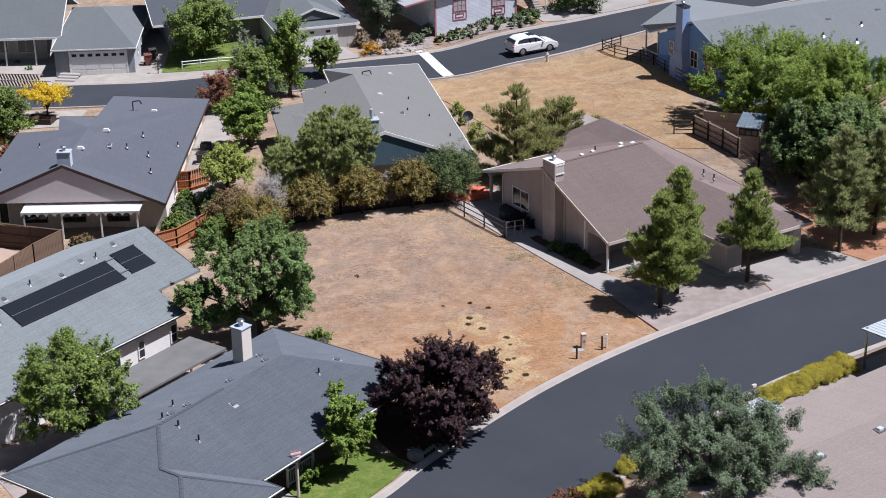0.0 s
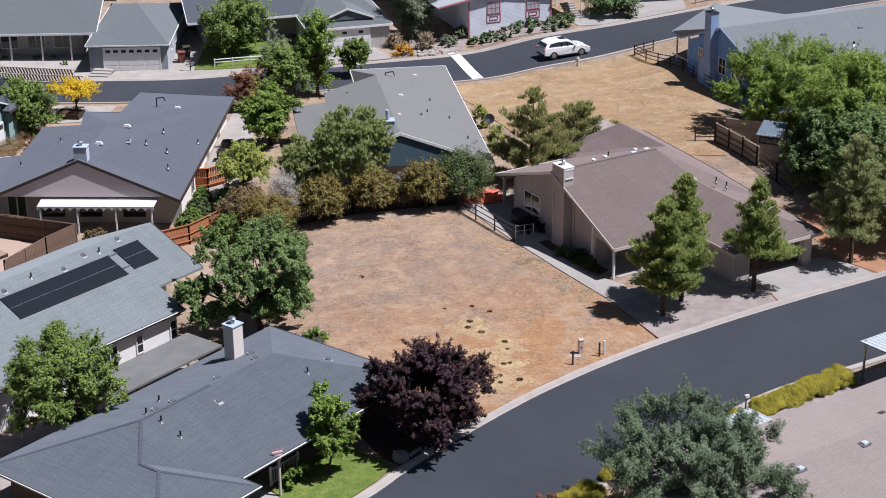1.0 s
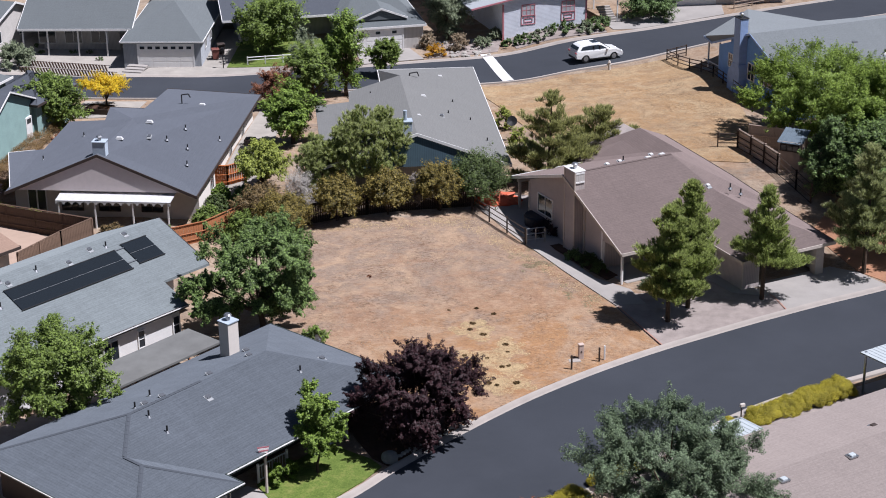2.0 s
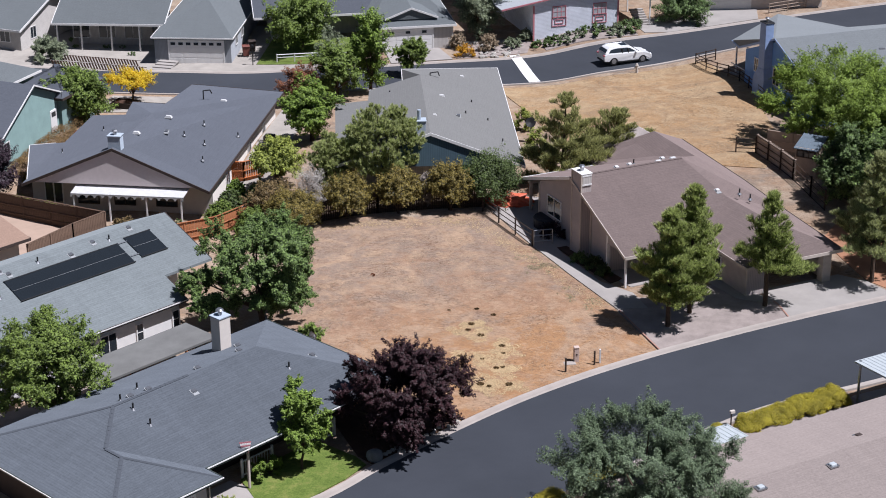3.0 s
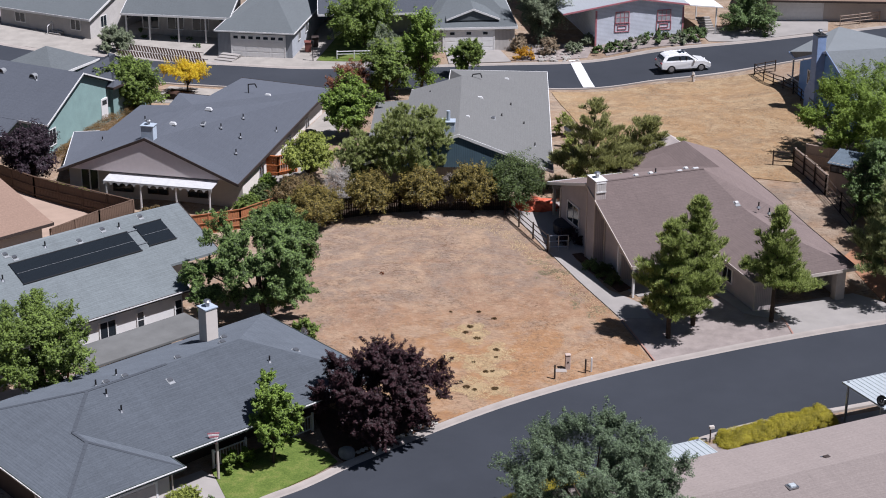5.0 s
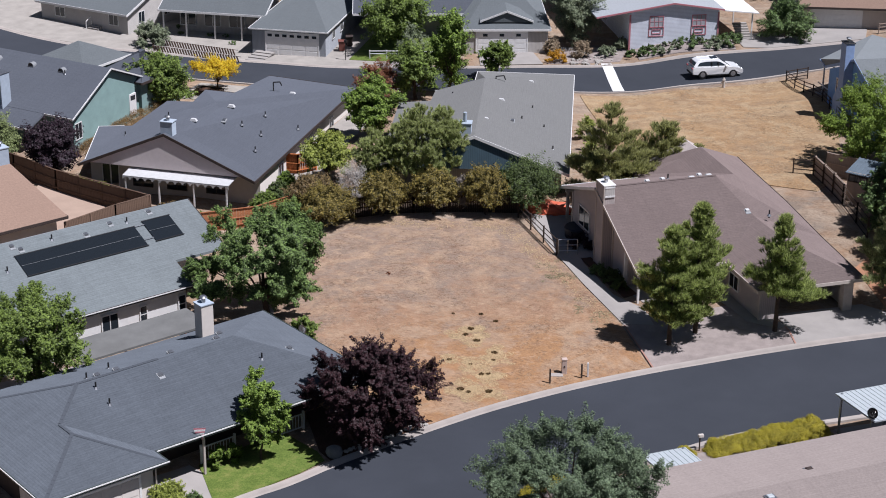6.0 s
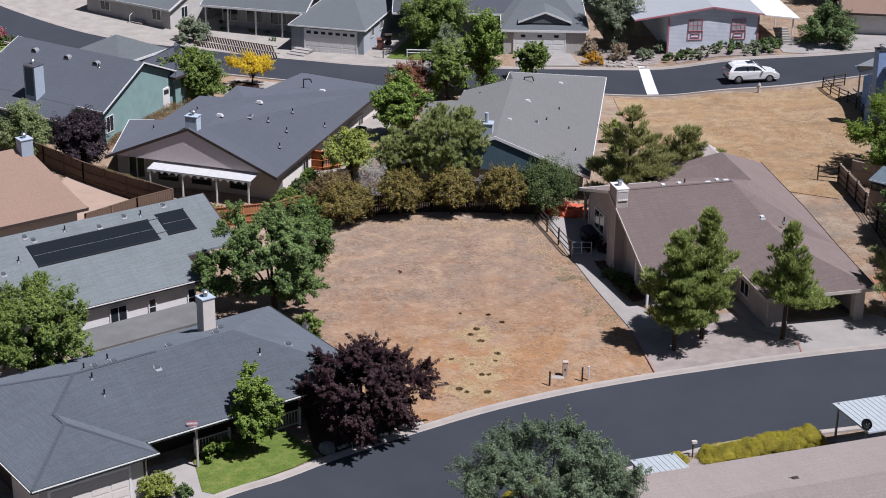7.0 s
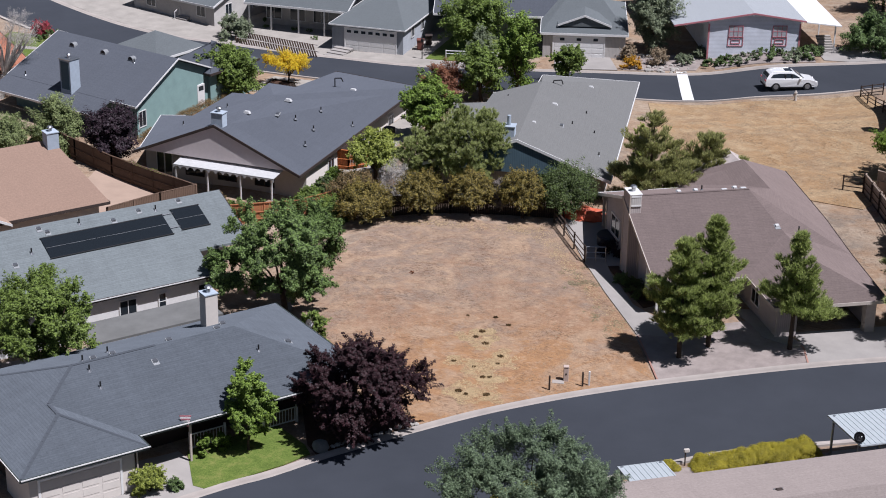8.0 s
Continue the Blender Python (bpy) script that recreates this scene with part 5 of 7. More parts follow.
for a, b in (((-4.5, -0.1, -1.25), (-4.5, -0.1, -0.4)), ((-4.5, -0.1, -0.4), (-4.5, -0.9, -0.75)), ((-4.5, -0.9, -0.75), (-4.5, -0.9, -1.7))):
    add_tube(bm, a, b, 0.035, 0.035, 6)
part("handrail", bm, M_WHITE, t)
t = gable_box("house with a terracotta shingle roof", -56.95, 34.57, 70, -12, 0, 0, 10, 0.6, 2.8, M_TERRA, M_CREAM, M_TRIMDARK_PORCHSHADE)
t = gable_box("pale house with a brown roof and garage beyond the street", 17.5, 78.6, 10, -5.2, 9, -0.8, 12, 1.95, 4.4, M_TAN, M_CREAM, M_TRIMDARK_PORCHSHADE, over=0.8)
garage_door(t, -1.4, -0.02, -0.42, 4.9, 2.1, M_WHITE, 0, False)
for ob in (dish,):
    bm = bmesh.new()
    for k in range(12):
        a, b = k * 0.5236, (k + 1) * 0.5236
        rim = [(0.42 * math.cos(q), -0.06, 1.7 + 0.42 * math.sin(q)) for q in (a, b)]
        vs = [bm.verts.new(q) for q in (rim[0], rim[1], (0, 0.05, 1.7))]
        bm.faces.new(vs)
        vs = [bm.verts.new((q[0], q[1] + 0.02, q[2])) for q in (rim[0], rim[1], (0, 0.05, 1.7))]
        bm.faces.new(vs[::-1])
    bmesh.ops.rotate(bm, verts=bm.verts, cent=(0, 0, 1.7), matrix=Matrix.Rotation(radians(-30), 3, "X"))
    part("reflector", bm, M_BLACK, ob)
    part("mast", tube((0, 0.1, 0.0), (0, 0.1, 1.7), 0.03, 0.03, 6), M_METAL, ob)

# ---- trees and shrubs ----
RNG = np.random.default_rng(7)


def unit(n, rng):
    v = rng.normal(size=(n, 3))
    return v / np.linalg.norm(v, axis=1)[:, None]


def leaf_cloud(name, pos, nrm, size, mat, parent, aspect=1.6, rng=RNG, kind="stuff", axis=None):
    """Many small pointed leaves; axis gives the way they point."""
    n = len(pos)
    t = np.cross(nrm, unit(n, rng)) if axis is None else axis
    t = t / (np.linalg.norm(t, axis=1)[:, None] + 1e-9)
    b = np.cross(nrm, t)
    b /= np.linalg.norm(b, axis=1)[:, None] + 1e-9
    s = size * rng.uniform(0.6, 1.3, n)[:, None]
    back = pos - t * s * aspect * 0.5
    q = np.stack([back + b * s * 0.5, pos + t * s * aspect * 0.5, back - b * s * 0.5], 1).reshape(-1, 3)
    me = bpy.data.meshes.new(name)
    me.vertices.add(3 * n)
    me.vertices.foreach_set("co", q.astype(np.float32).ravel())
    me.loops.add(3 * n)
    me.loops.foreach_set("vertex_index", np.arange(3 * n, dtype=np.int32))
    me.polygons.add(n)
    me.polygons.foreach_set("loop_start", np.arange(0, 3 * n, 3, dtype=np.int32))
    me.polygons.foreach_set("loop_total", np.full(n, 3, dtype=np.int32))
    me.materials.append(mat)
    me.update(calc_edges=True)
    me.validate()
    ob = new(name, me)
    ob.parent = parent
    return ob


def clump_points(centres, radii, n, rng, flat=0.8, out_bias=0.8):
    """Leaf places and directions on the outer parts of many clumps."""
    w = radii ** 2
    idx = rng.choice(len(centres), n, p=w / w.sum())
    d = unit(n, rng)
    d[:, 2] = d[:, 2] * 0.9 + 0.12
    rr = radii[idx] * rng.uniform(0.35, 1.0, n) ** 0.5
    pos = centres[idx] + d * rr[:, None] * np.array([1, 1, flat])
    nrm = d * out_bias + unit(n, rng) * 0.5 + np.array([0.2, -0.1, 0.5])
    nrm /= np.linalg.norm(nrm, axis=1)[:, None]
    return pos, nrm


def shoot_points(centres, radii, heart, n, rng, shoots=9, droop=0.0, spray=1.0):
    """Leaves along short shoots that leave every clump outwards, so that the crown's edge is feathery."""
    m = len(centres) * shoots
    ci = np.repeat(np.arange(len(centres)), shoots)
    out = centres[ci] - heart
    out /= np.linalg.norm(out, axis=1)[:, None] + 1e-6
    sd = out * 0.75 + unit(m, rng) * 0.85 + np.array([0, 0, 0.12 - droop])
    sd /= np.linalg.norm(sd, axis=1)[:, None]
    ln = radii[ci] * rng.uniform(0.6, 1.5, m) * spray
    base = centres[ci] + unit(m, rng) * (radii[ci] * 0.35)[:, None]
    idx = rng.choice(m, n, p=ln / ln.sum())
    s = rng.uniform(-0.15, 1.0, n)
    spread = radii[ci][idx] * 0.44 / spray ** 0.5 * (1.05 - 0.65 * np.clip(s, 0, 1))
    off = unit(n, rng) * (spread * rng.uniform(0.2, 1.0, n) ** 0.5)[:, None]
    pos = base[idx] + sd[idx] * (ln[idx] * s)[:, None] + off
    nrm = off / (np.linalg.norm(off, axis=1)[:, None] + 1e-6) * 0.5 + out[idx] * 0.4 + unit(n, rng) * 0.5 + np.array([0.25, -0.1, 0.6])
    nrm /= np.linalg.norm(nrm, axis=1)[:, None]
    return pos, nrm


def limbs(bm, base, tips, r0, rng, start=0.35):
    """A forked trunk from the base to the tips."""
    top = np.mean(tips, axis=0)
    fork = base + (top - base) * start
    mid = base + (fork - base) * 0.5 + np.array([rng.normal() * 0.06, rng.normal() * 0.06, 0])
    add_tube(bm, base - np.array([0, 0, 0.15]), mid, r0 * 1.25, r0, 8)
    add_tube(bm, mid, fork, r0, r0 * 0.8, 8)
    for tip in tips:
        a = fork + (tip - fork) * rng.uniform(0.0, 0.12)
        b = fork + (tip - fork) * 0.5 + np.array([rng.normal() * 0.15, rng.normal() * 0.15, 0.2])
        add_tube(bm, a, b, r0 * 0.45, r0 * 0.28, 6)
        add_tube(bm, b, tip, r0 * 0.28, r0 * 0.06, 5)


def broadleaf(name, label, x, y, h, w, base, leaf, size, n, seed, bark=None, nclump=60, r0=0.16, dx=0.0, dy=0.0, flat=0.8, cl=(0.10, 0.2), shape=0.5, open_=0.0, kindcat="tree", aspect=1.6, many=4.4, ls=0.43, lobes=(), spray=1.0, rough=1.0):
    """A trunk with limbs and a crown of leafy shoots between the heights base and h."""
    rng = np.random.default_rng(seed)
    t = thing(name, x, y, g(x, y), 0, label, kindcat)
    cz, hz, hr = (h + base) / 2, (h - base) / 2, w / 2
    d = unit(nclump, rng)
    rad = rng.uniform(0.06, 1.0, nclump) ** 0.42
    az = np.arctan2(d[:, 1], d[:, 0])
    lump = 1.0 + 0.15 * rough * np.sin(3 * az + seed) + 0.10 * rough * np.sin(5 * az + 4 * d[:, 2] + 2 * seed) + 0.07 * np.sin(9 * az + 7 * d[:, 2])
    taper = 1.0 - shape * np.clip(d[:, 2], 0, 1) ** 2 * 0.3
    rcl = rng.uniform(cl[0], cl[1], nclump) * w
    c = np.stack([d[:, 0] * (hr - rcl * 0.9) * rad * lump * taper + dx, d[:, 1] * (hr - rcl * 0.9) * rad * lump * taper + dy,
                  cz + d[:, 2] * (hz - rcl * 0.7) * rad * (1 + 0.4 * (lump - 1))], 1)
    if open_:
        keep = rng.uniform(size=nclump) > open_ * (rad < 0.75)
        c, rcl = c[keep], rcl[keep]
    for lx, ly, lz, lr in lobes:
        d = unit(14, rng)
        c = np.concatenate([c, np.array([lx, ly, lz]) + d * lr * rng.uniform(0.3, 1.0, 14)[:, None] * np.array([1, 1, 0.6])])
        rcl = np.concatenate([rcl, rng.uniform(0.3, 0.5, 14) * lr])
    n = int(n * many)
    pos, nrm = shoot_points(c, rcl, np.array([dx, dy, cz - hz * 0.15]), n, rng, spray=spray)
    bm = bmesh.new()
    tips = c[rng.choice(len(c), min(12, len(c)), replace=False)]
    limbs(bm, np.array([0.0, 0, 0]), tips, r0, rng)
    part("trunk", bm, bark or M_BARK, t)
    leaf_cloud("crown", pos, nrm, size * ls, leaf, t, aspect=aspect, rng=rng)
    return t


def needle_tufts(name, centres, dirs, lens, per, leaf, parent, rng, width=0.023, length=0.3):
    """Brushes of needles round shoots: each needle points up and away from its shoot."""
    m = len(centres)
    idx = np.repeat(np.arange(m), per)
    n = len(idx)
    u = unit(n, rng)
    ax = dirs[idx] * 0.95 + u * 0.6
    ax /= np.linalg.norm(ax, axis=1)[:, None]
    s = rng.uniform(-0.6, 0.6, n) * lens[idx]
    pos = centres[idx] + dirs[idx] * s[:, None] + ax * (length * 0.4)
    nrm = np.array([0.35, -0.15, 1.0]) + unit(n, rng) * 0.6 + dirs[idx] * 0.3
    nrm -= ax * (nrm * ax).sum(1)[:, None]
    nrm /= np.linalg.norm(nrm, axis=1)[:, None] + 1e-9
    return leaf_cloud(name, pos, nrm, width * 1.6, leaf, parent, aspect=length / (width * 1.6), rng=rng, axis=ax)


def pine(name, label, x, y, h, w, base, leaf, n, seed, r0=0.16, bias=0.75, lean=(0, 0), whorls=13, boughs=()):
    """A young pine: whorls of upswept boughs that end in soft clumps of needle brushes; boughs: (degrees, height, reach) of single long ones."""
    rng = np.random.default_rng(seed)
    t = thing(name, x, y, g(x, y), 0, label, "tree")
    bm = bmesh.new()
    top = np.array([lean[0], lean[1], h])
    add_tube(bm, (0, 0, -0.15), tuple(top * 0.45), r0, r0 * 0.65, 8)
    add_tube(bm, tuple(top * 0.45), tuple(top * 0.97), r0 * 0.65, 0.03, 7)
    cs, ds, ls = [], [], []

    def clump(c, out, r, m):
        for q in range(m):
            u = unit(1, rng)[0]
            u[2] = abs(u[2]) * 0.9 - 0.25
            dd = out * 0.5 + u * 0.5 + np.array([0, 0, 0.75])
            cs.append(c + u * r * rng.uniform(0.35, 1.0))
            ds.append(dd / np.linalg.norm(dd))
            ls.append(rng.uniform(0.12, 0.24))

    def bough(o, a, ln, rise, f):
        tip = o + np.array([math.cos(a) * ln, math.sin(a) * ln, ln * rise])
        o = o - np.array([0, 0, 0.2])
        add_tube(bm, tuple(o), tuple(tip), 0.045 * (1 - f * 0.5), 0.012, 5)
        out = (tip - o) / (np.linalg.norm(tip - o) + 1e-6)
        side = np.array([-out[1], out[0], 0])
        for s in np.linspace(0.32, 1.0, max(2, int(ln / 0.3))):
            c = o + (tip - o) * s + side * rng.normal() * 0.3 * (1.15 - s) * ln * 0.6
            clump(c, out, (0.26 + 0.22 * rng.uniform()) * (1.1 - 0.35 * f), 16)

    for k in range(whorls):
        f = min(max((k + rng.uniform(-0.3, 0.3)) / (whorls - 1), 0.0), 0.98)
        z = base + (h - base) * f
        reach = w / 2 * min(1.0, 0.75 + f * 2.4) * (1.0 - f) ** bias * (1 + 0.14 * math.sin(k * 2.1 + seed)) + 0.1
        m = 7 if f < 0.6 else 5
        a0 = rng.uniform(0, 6.28)
        for j in range(m):
            ln = reach * (rng.uniform(0.55, 1.0) if rng.uniform() < 0.75 else rng.uniform(1.0, 1.3))
            bough(top * (z / h), a0 + j * 6.283 / m + rng.normal() * 0.3, ln, rng.uniform(0.0, 0.35) + 0.35 * f, f)
    for a, z, ln in boughs:
        for d in (-14, 0, 13):
            bough(top * (z / h), radians(a + d), ln * rng.uniform(0.8, 1.0), rng.uniform(0.02, 0.14), 0.1)
    for q in range(12):
        cs.append(top - np.array([0, 0, 0.07 * q])), ds.append(np.array([0.0, 0, 1])), ls.append(0.16)
    part("trunk", bm, M_BARK, t)
    cs, ds, ls = np.array(cs), np.array(ds), np.array(ls)
    needle_tufts("crown", cs, ds, ls, max(8, int(n * 5.6 / len(cs))), leaf, t, rng)
    return t


def round_pine(name, label, x, y, h, w, base, leaf, n, seed, nclump=60, r0=0.2, cl=(0.09, 0.16)):
    """An old pine with a broad dense crown of needle brushes on forked limbs."""
    rng = np.random.default_rng(seed)
    t = thing(name, x, y, g(x, y), 0, label, "tree")
    cz, hz, hr = (h + base) / 2, (h - base) / 2, w / 2
    d = unit(nclump, rng)
    rad = rng.uniform(0.3, 1.0, nclump) ** 0.4
    rcl = rng.uniform(cl[0], cl[1], nclump) * w
    c = np.stack([d[:, 0] * (hr - rcl) * rad, d[:, 1] * (hr - rcl) * rad, cz + d[:, 2] * (hz - rcl) * rad], 1)
    m = 16
    ci = np.repeat(np.arange(nclump), m)
    u = unit(len(ci), rng)
    u[:, 2] = np.abs(u[:, 2]) * 0.9 - 0.2
    cs = c[ci] + u * (rcl[ci] * rng.uniform(0.4, 1.0, len(ci)))[:, None]
    dd = u * 0.6 + np.array([0, 0, 0.8]) + unit(len(ci), rng) * 0.35
    dd /= np.linalg.norm(dd, axis=1)[:, None]
    bm = bmesh.new()
    limbs(bm, np.array([0.0, 0, 0]), c[rng.choice(nclump, min(14, nclump), replace=False)], r0, rng)
    part("trunk", bm, M_BARK, t)
    needle_tufts("crown", cs, dd, rng.uniform(0.12, 0.24, len(cs)), max(8, int(n * 5.6 / len(cs))), leaf, t, rng)
    return t


def shrub(name, label, x, y, h, w, leaf, size, n, seed, wy=None, yaw=0.0, cat="shrub", clumps=24, z=0.0, group="", lift=0.0):
    """A bushy mound of leafy clumps on short stems."""
    rng = np.random.default_rng(seed)
    t = thing(name, x, y, g(x, y) + z, yaw, label, cat, group)
    wy = w if wy is None else wy
    d = unit(clumps, rng)
    d[:, 2] = np.abs(d[:, 2])
    rad = rng.uniform(0.3, 1.0, clumps) ** 0.45
    rcl = rng.uniform(0.16, 0.28, clumps) * min(w, wy, h * 1.4)
    c = np.stack([d[:, 0] * (w / 2 - rcl * 0.7) * rad, d[:, 1] * (wy / 2 - rcl * 0.7) * rad, lift + 0.1 * (h - lift) + d[:, 2] * ((h - lift) * 0.9 - rcl * 0.8) * rad + rcl * 0.3], 1)
    n = int(n * 2.8)
    pos, nrm = shoot_points(c, rcl * 0.8, np.array([0, 0, lift + h * 0.2]), n, rng, 7)
    pos[:, 2] = np.maximum(pos[:, 2], 0.02)
    bm = bmesh.new()
    for k in range(5):
        add_tube(bm, (rng.normal() * 0.08, rng.normal() * 0.08, -0.1), tuple(c[k % len(c)]), 0.035, 0.012, 5)
    part("stems", bm, M_BARK, t)
    leaf_cloud("foliage", pos, nrm, size * 0.52, leaf, t, rng=rng)
    return t


# round the empty lot
broadleaf("tree", "large green tree with dense leaves beside the empty lot", -12.9, -3.6, 8.1, 8.0, 1.0, L_MID, 0.19, 32000, 11, nclump=120, r0=0.2, cl=(0.05, 0.12), open_=0.5, lobes=((-3.9, -0.7, 3.6, 1.2), (-2.9, -2.4, 2.9, 1.1)))
broadleaf("tree", "purple-leaved plum tree with a rounded crown beside the kerb", -1.9, -16.8, 5.85, 6.7, 0.4, L_PURPLE, 0.17, 34000, 12, nclump=170, r0=0.15, cl=(0.05, 0.10), spray=1.35, rough=1.25, open_=0.2)
broadleaf("tree", "slim bright green young tree on the lawn", -6.9, -20.2, 5.2, 3.0, 0.7, L_BRIGHT, 0.17, 7500, 13, nclump=46, r0=0.07, cl=(0.10, 0.18))
broadleaf("tree", "bushy green tree between two roofs", -21.5, -17.6, 7.2, 6.9, 1.6, L_GREEN, 0.18, 20000, 14, nclump=200, r0=0.16, cl=(0.05, 0.11))
broadleaf("tree", "broad grey-green oak tree in the gravel yard", 11.2, -26.9, 7.6, 9.8, 1.4, L_OAK, 0.135, 42000, 15, nclump=130, r0=0.22, cl=(0.055, 0.11), open_=0.55)
pine("pine_tree", "young pine tree with olive needles on the gravel bed", 11.9, -0.5, 7.4, 3.9, 1.7, L_PINE, 18000, 21, bias=0.6)
pine("pine_tree", "young pine tree close to its twin by the house", 13.2, 1.5, 8.3, 3.5, 1.9, L_PINE, 14000, 22, bias=0.65)
pine("pine_tree", "small pine tree with one long low bough at the driveway's edge", 17.9, 2.95, 7.4, 3.0, 2.6, L_PINE, 11000, 23, bias=0.75, whorls=10, lean=(0.1, 0.0), boughs=((0, 2.5, 2.7), (30, 2.8, 2.2), (-35, 2.9, 2.0), (190, 3.6, 2.0)))
pine("pine_tree", "grey-green pine tree beside the garage", 24.9, 8.0, 8.6, 4.6, 2.2, L_PINEGREY, 15000, 24, whorls=11)
pine("pine_tree", "grey-green pine tree at the end of the driveway", 27.8, 10.5, 7.5, 4.6, 1.2, L_PINEGREY, 11000, 25)
broadleaf("tree", "spreading tree with bright green feathery leaves behind the shed", 24.6, 33.0, 7.4, 11.6, 0.9, L_FEATHER, 0.18, 42000, 26, nclump=230, r0=0.24, cl=(0.04, 0.09), spray=1.4, lobes=((-5.4, -0.6, 3.4, 1.2), (-4.4, 1.6, 5.0, 1.3), (-3.6, -2.6, 2.6, 1.2)))
broadleaf("tree", "tall dense green tree in the shaded side yard", 28.4, 24.4, 9.3, 10.4, 0.5, L_FEATHER, 0.2, 32000, 28, nclump=190, r0=0.28, cl=(0.05, 0.11))
broadleaf("tree", "dense green tree behind the garage", 27.6, 17.4, 7.4, 8.4, 0.2, L_MID, 0.22, 18000, 27, nclump=130, r0=0.2, cl=(0.07, 0.13))
broadleaf("tree", "dense dark green tree over the shaded side yard", 24.7, 20.6, 6.2, 6.2, 0.1, L_DEEP, 0.2, 18000, 29, nclump=130, r0=0.2, cl=(0.07, 0.13))
round_pine("pine_tree", "old pine tree with a dense olive crown behind the hedge", -9.4, 20.3, 7.2, 7.0, 0.2, L_PINELIGHT, 34000, 31, 130)
round_pine("pine_tree", "smaller pine tree leaning beside the old one", -13.0, 19.4, 5.4, 4.4, 0.1, L_PINELIGHT, 12000, 32, 50, 0.14, (0.12, 0.2))
pine("pine_tree", "tall pine tree with open boughs behind the brown-roofed house", 3.6, 22.4, 6.9, 5.8, 0.5, L_PINEDK, 13000, 33, 0.18, 0.6, (0.2, 0), 10, boughs=((-10, 2.6, 3.8), (25, 3.2, 3.4), (175, 2.2, 3.2)))
pine("pine_tree", "low pine tree with bent boughs beside the straw lot", 6.3, 24.6, 4.9, 5.2, 0.3, L_PINEDK, 12000, 34, 0.15, 0.45, (1.3, 0.3), 9, ((0, 3.2, 3.0), (-20, 2.0, 3.0)))
shrub("shrub", "low green juniper shrub near the straw lot", 8.6, 26.4, 2.9, 3.6, L_DARKHEDGE, 0.12, 6000, 35)
shrub("shrub", "yellowish green shrub at the house corner", 0.9, 30.5, 2.0, 1.8, L_LIME, 0.13, 1800, 36)
shrub("shrub", "yellowish green shrub along the grey house", -0.6, 36.0, 2.0, 1.8, L_LIME, 0.13, 1800, 37)
# hedge along the lot's far side
HEDGE = [(-10.9, 14.2, 3.1, 3.7, 1.05, L_HEDGE, "rust-tinged olive hedge shrub along the lot fence"), (-7.4, 15.3, 3.2, 3.5, 1.05, L_HEDGE, "rounded rust-tinged hedge shrub along the lot fence"),
         (-3.9, 16.4, 3.6, 3.6, 1.05, L_HEDGE, "tall rounded hedge shrub with rusty tips"), (-1.2, 18.0, 3.9, 5.0, 1.1, L_DARKHEDGE, "dark green shrub at the end of the hedge"),
         (-14.6, 12.6, 3.0, 4.6, 0.8, L_HEDGE, "rust-tinged olive shrub by the redwood fence"), (-14.2, 17.5, 3.41, 2.9, 0.3, L_PALETWIG, "pale grey leafless twiggy shrub behind the hedge"),
         (-5.7, 16.4, 2.9, 1.5, 0.4, L_TWIG, "grey leafless twiggy shrub behind the hedge"), (-17.6, 13.4, 2.0, 3.0, 0.0, L_GREEN, "green shrub near the redwood fence"), (-16.7, 15.6, 3.34, 4.3, 0.2, L_RUSTHEDGE, "dry rusty brown shrub beside the redwood fence"),
         (-20.9, 21.2, 1.5, 1.7, 0.0, L_BRIGHT, "small bright green shrub against the house wall"),
         (-20.9, 19.6, 1.5, 1.8, 0.0, L_DARKHEDGE, "dark green rounded shrub against the house wall"), (-21.0, 17.2, 1.5, 2.3, 0.0, L_GREEN, "low green shrub by the house corner"),
         (-18.9, 20.6, 1.5, 2.4, 0.0, L_DEEP, "low dark green shrub under the lime-green tree")]
for i, (x, y, h, w, lift, lf, lb) in enumerate(HEDGE):
    shrub("hedge_shrub", lb, x, y, h, w, lf, 0.135 if lf not in (L_TWIG, L_PALETWIG) else 0.06, 11500 if lf not in (L_TWIG, L_PALETWIG) else 9000, 40 + i, clumps=80, group="hedge along the empty lot", lift=lift)
# behind and between the houses
broadleaf("tree", "round dense green tree between two houses", -17.2, 31.6, 5.2, 5.0, 0.5, L_BRIGHT, 0.19, 11000, 51, nclump=55, many=2.4, ls=0.58)
broadleaf("tree", "small lime-green tree beside the pale side yard", -17.7, 22.1, 4.2, 4.7, 0.7, L_LIME, 0.17, 8500, 52, nclump=45, many=2.4, ls=0.58)
broadleaf("tree", "tall narrow green tree near the far street", -15.2, 47.4, 8.2, 3.8, 0.6, L_BRIGHT, 0.2, 9000, 53, nclump=60, cl=(0.16, 0.26), many=2.4, ls=0.58)
broadleaf("tree", "low spreading green tree behind the grey roof", -17.6, 45.0, 5.2, 4.8, 0.4, L_GREEN, 0.2, 8000, 54, nclump=50, many=2.4, ls=0.58)
broadleaf("tree", "small green tree beside the far driveway", -12.6, 54.2, 3.9, 3.5, 0.4, L_GREEN, 0.19, 6000, 55, nclump=40, many=2.4, ls=0.58)
shrub("shrub", "red flowering shrub at the street corner", -65.2, 48.6, 1.7, 2.4, L_FLOWER, 0.14, 2500, 67)
shrub("shrub", "green groundcover shrub at the street corner", -63.6, 47.6, 1.0, 3.4, L_DEEP, 0.14, 2500, 68)
shrub("shrub", "large russet-leaved shrub behind the roofs", -20.8, 43.8, 3.6, 4.8, L_RED, 0.17, 5000, 56)
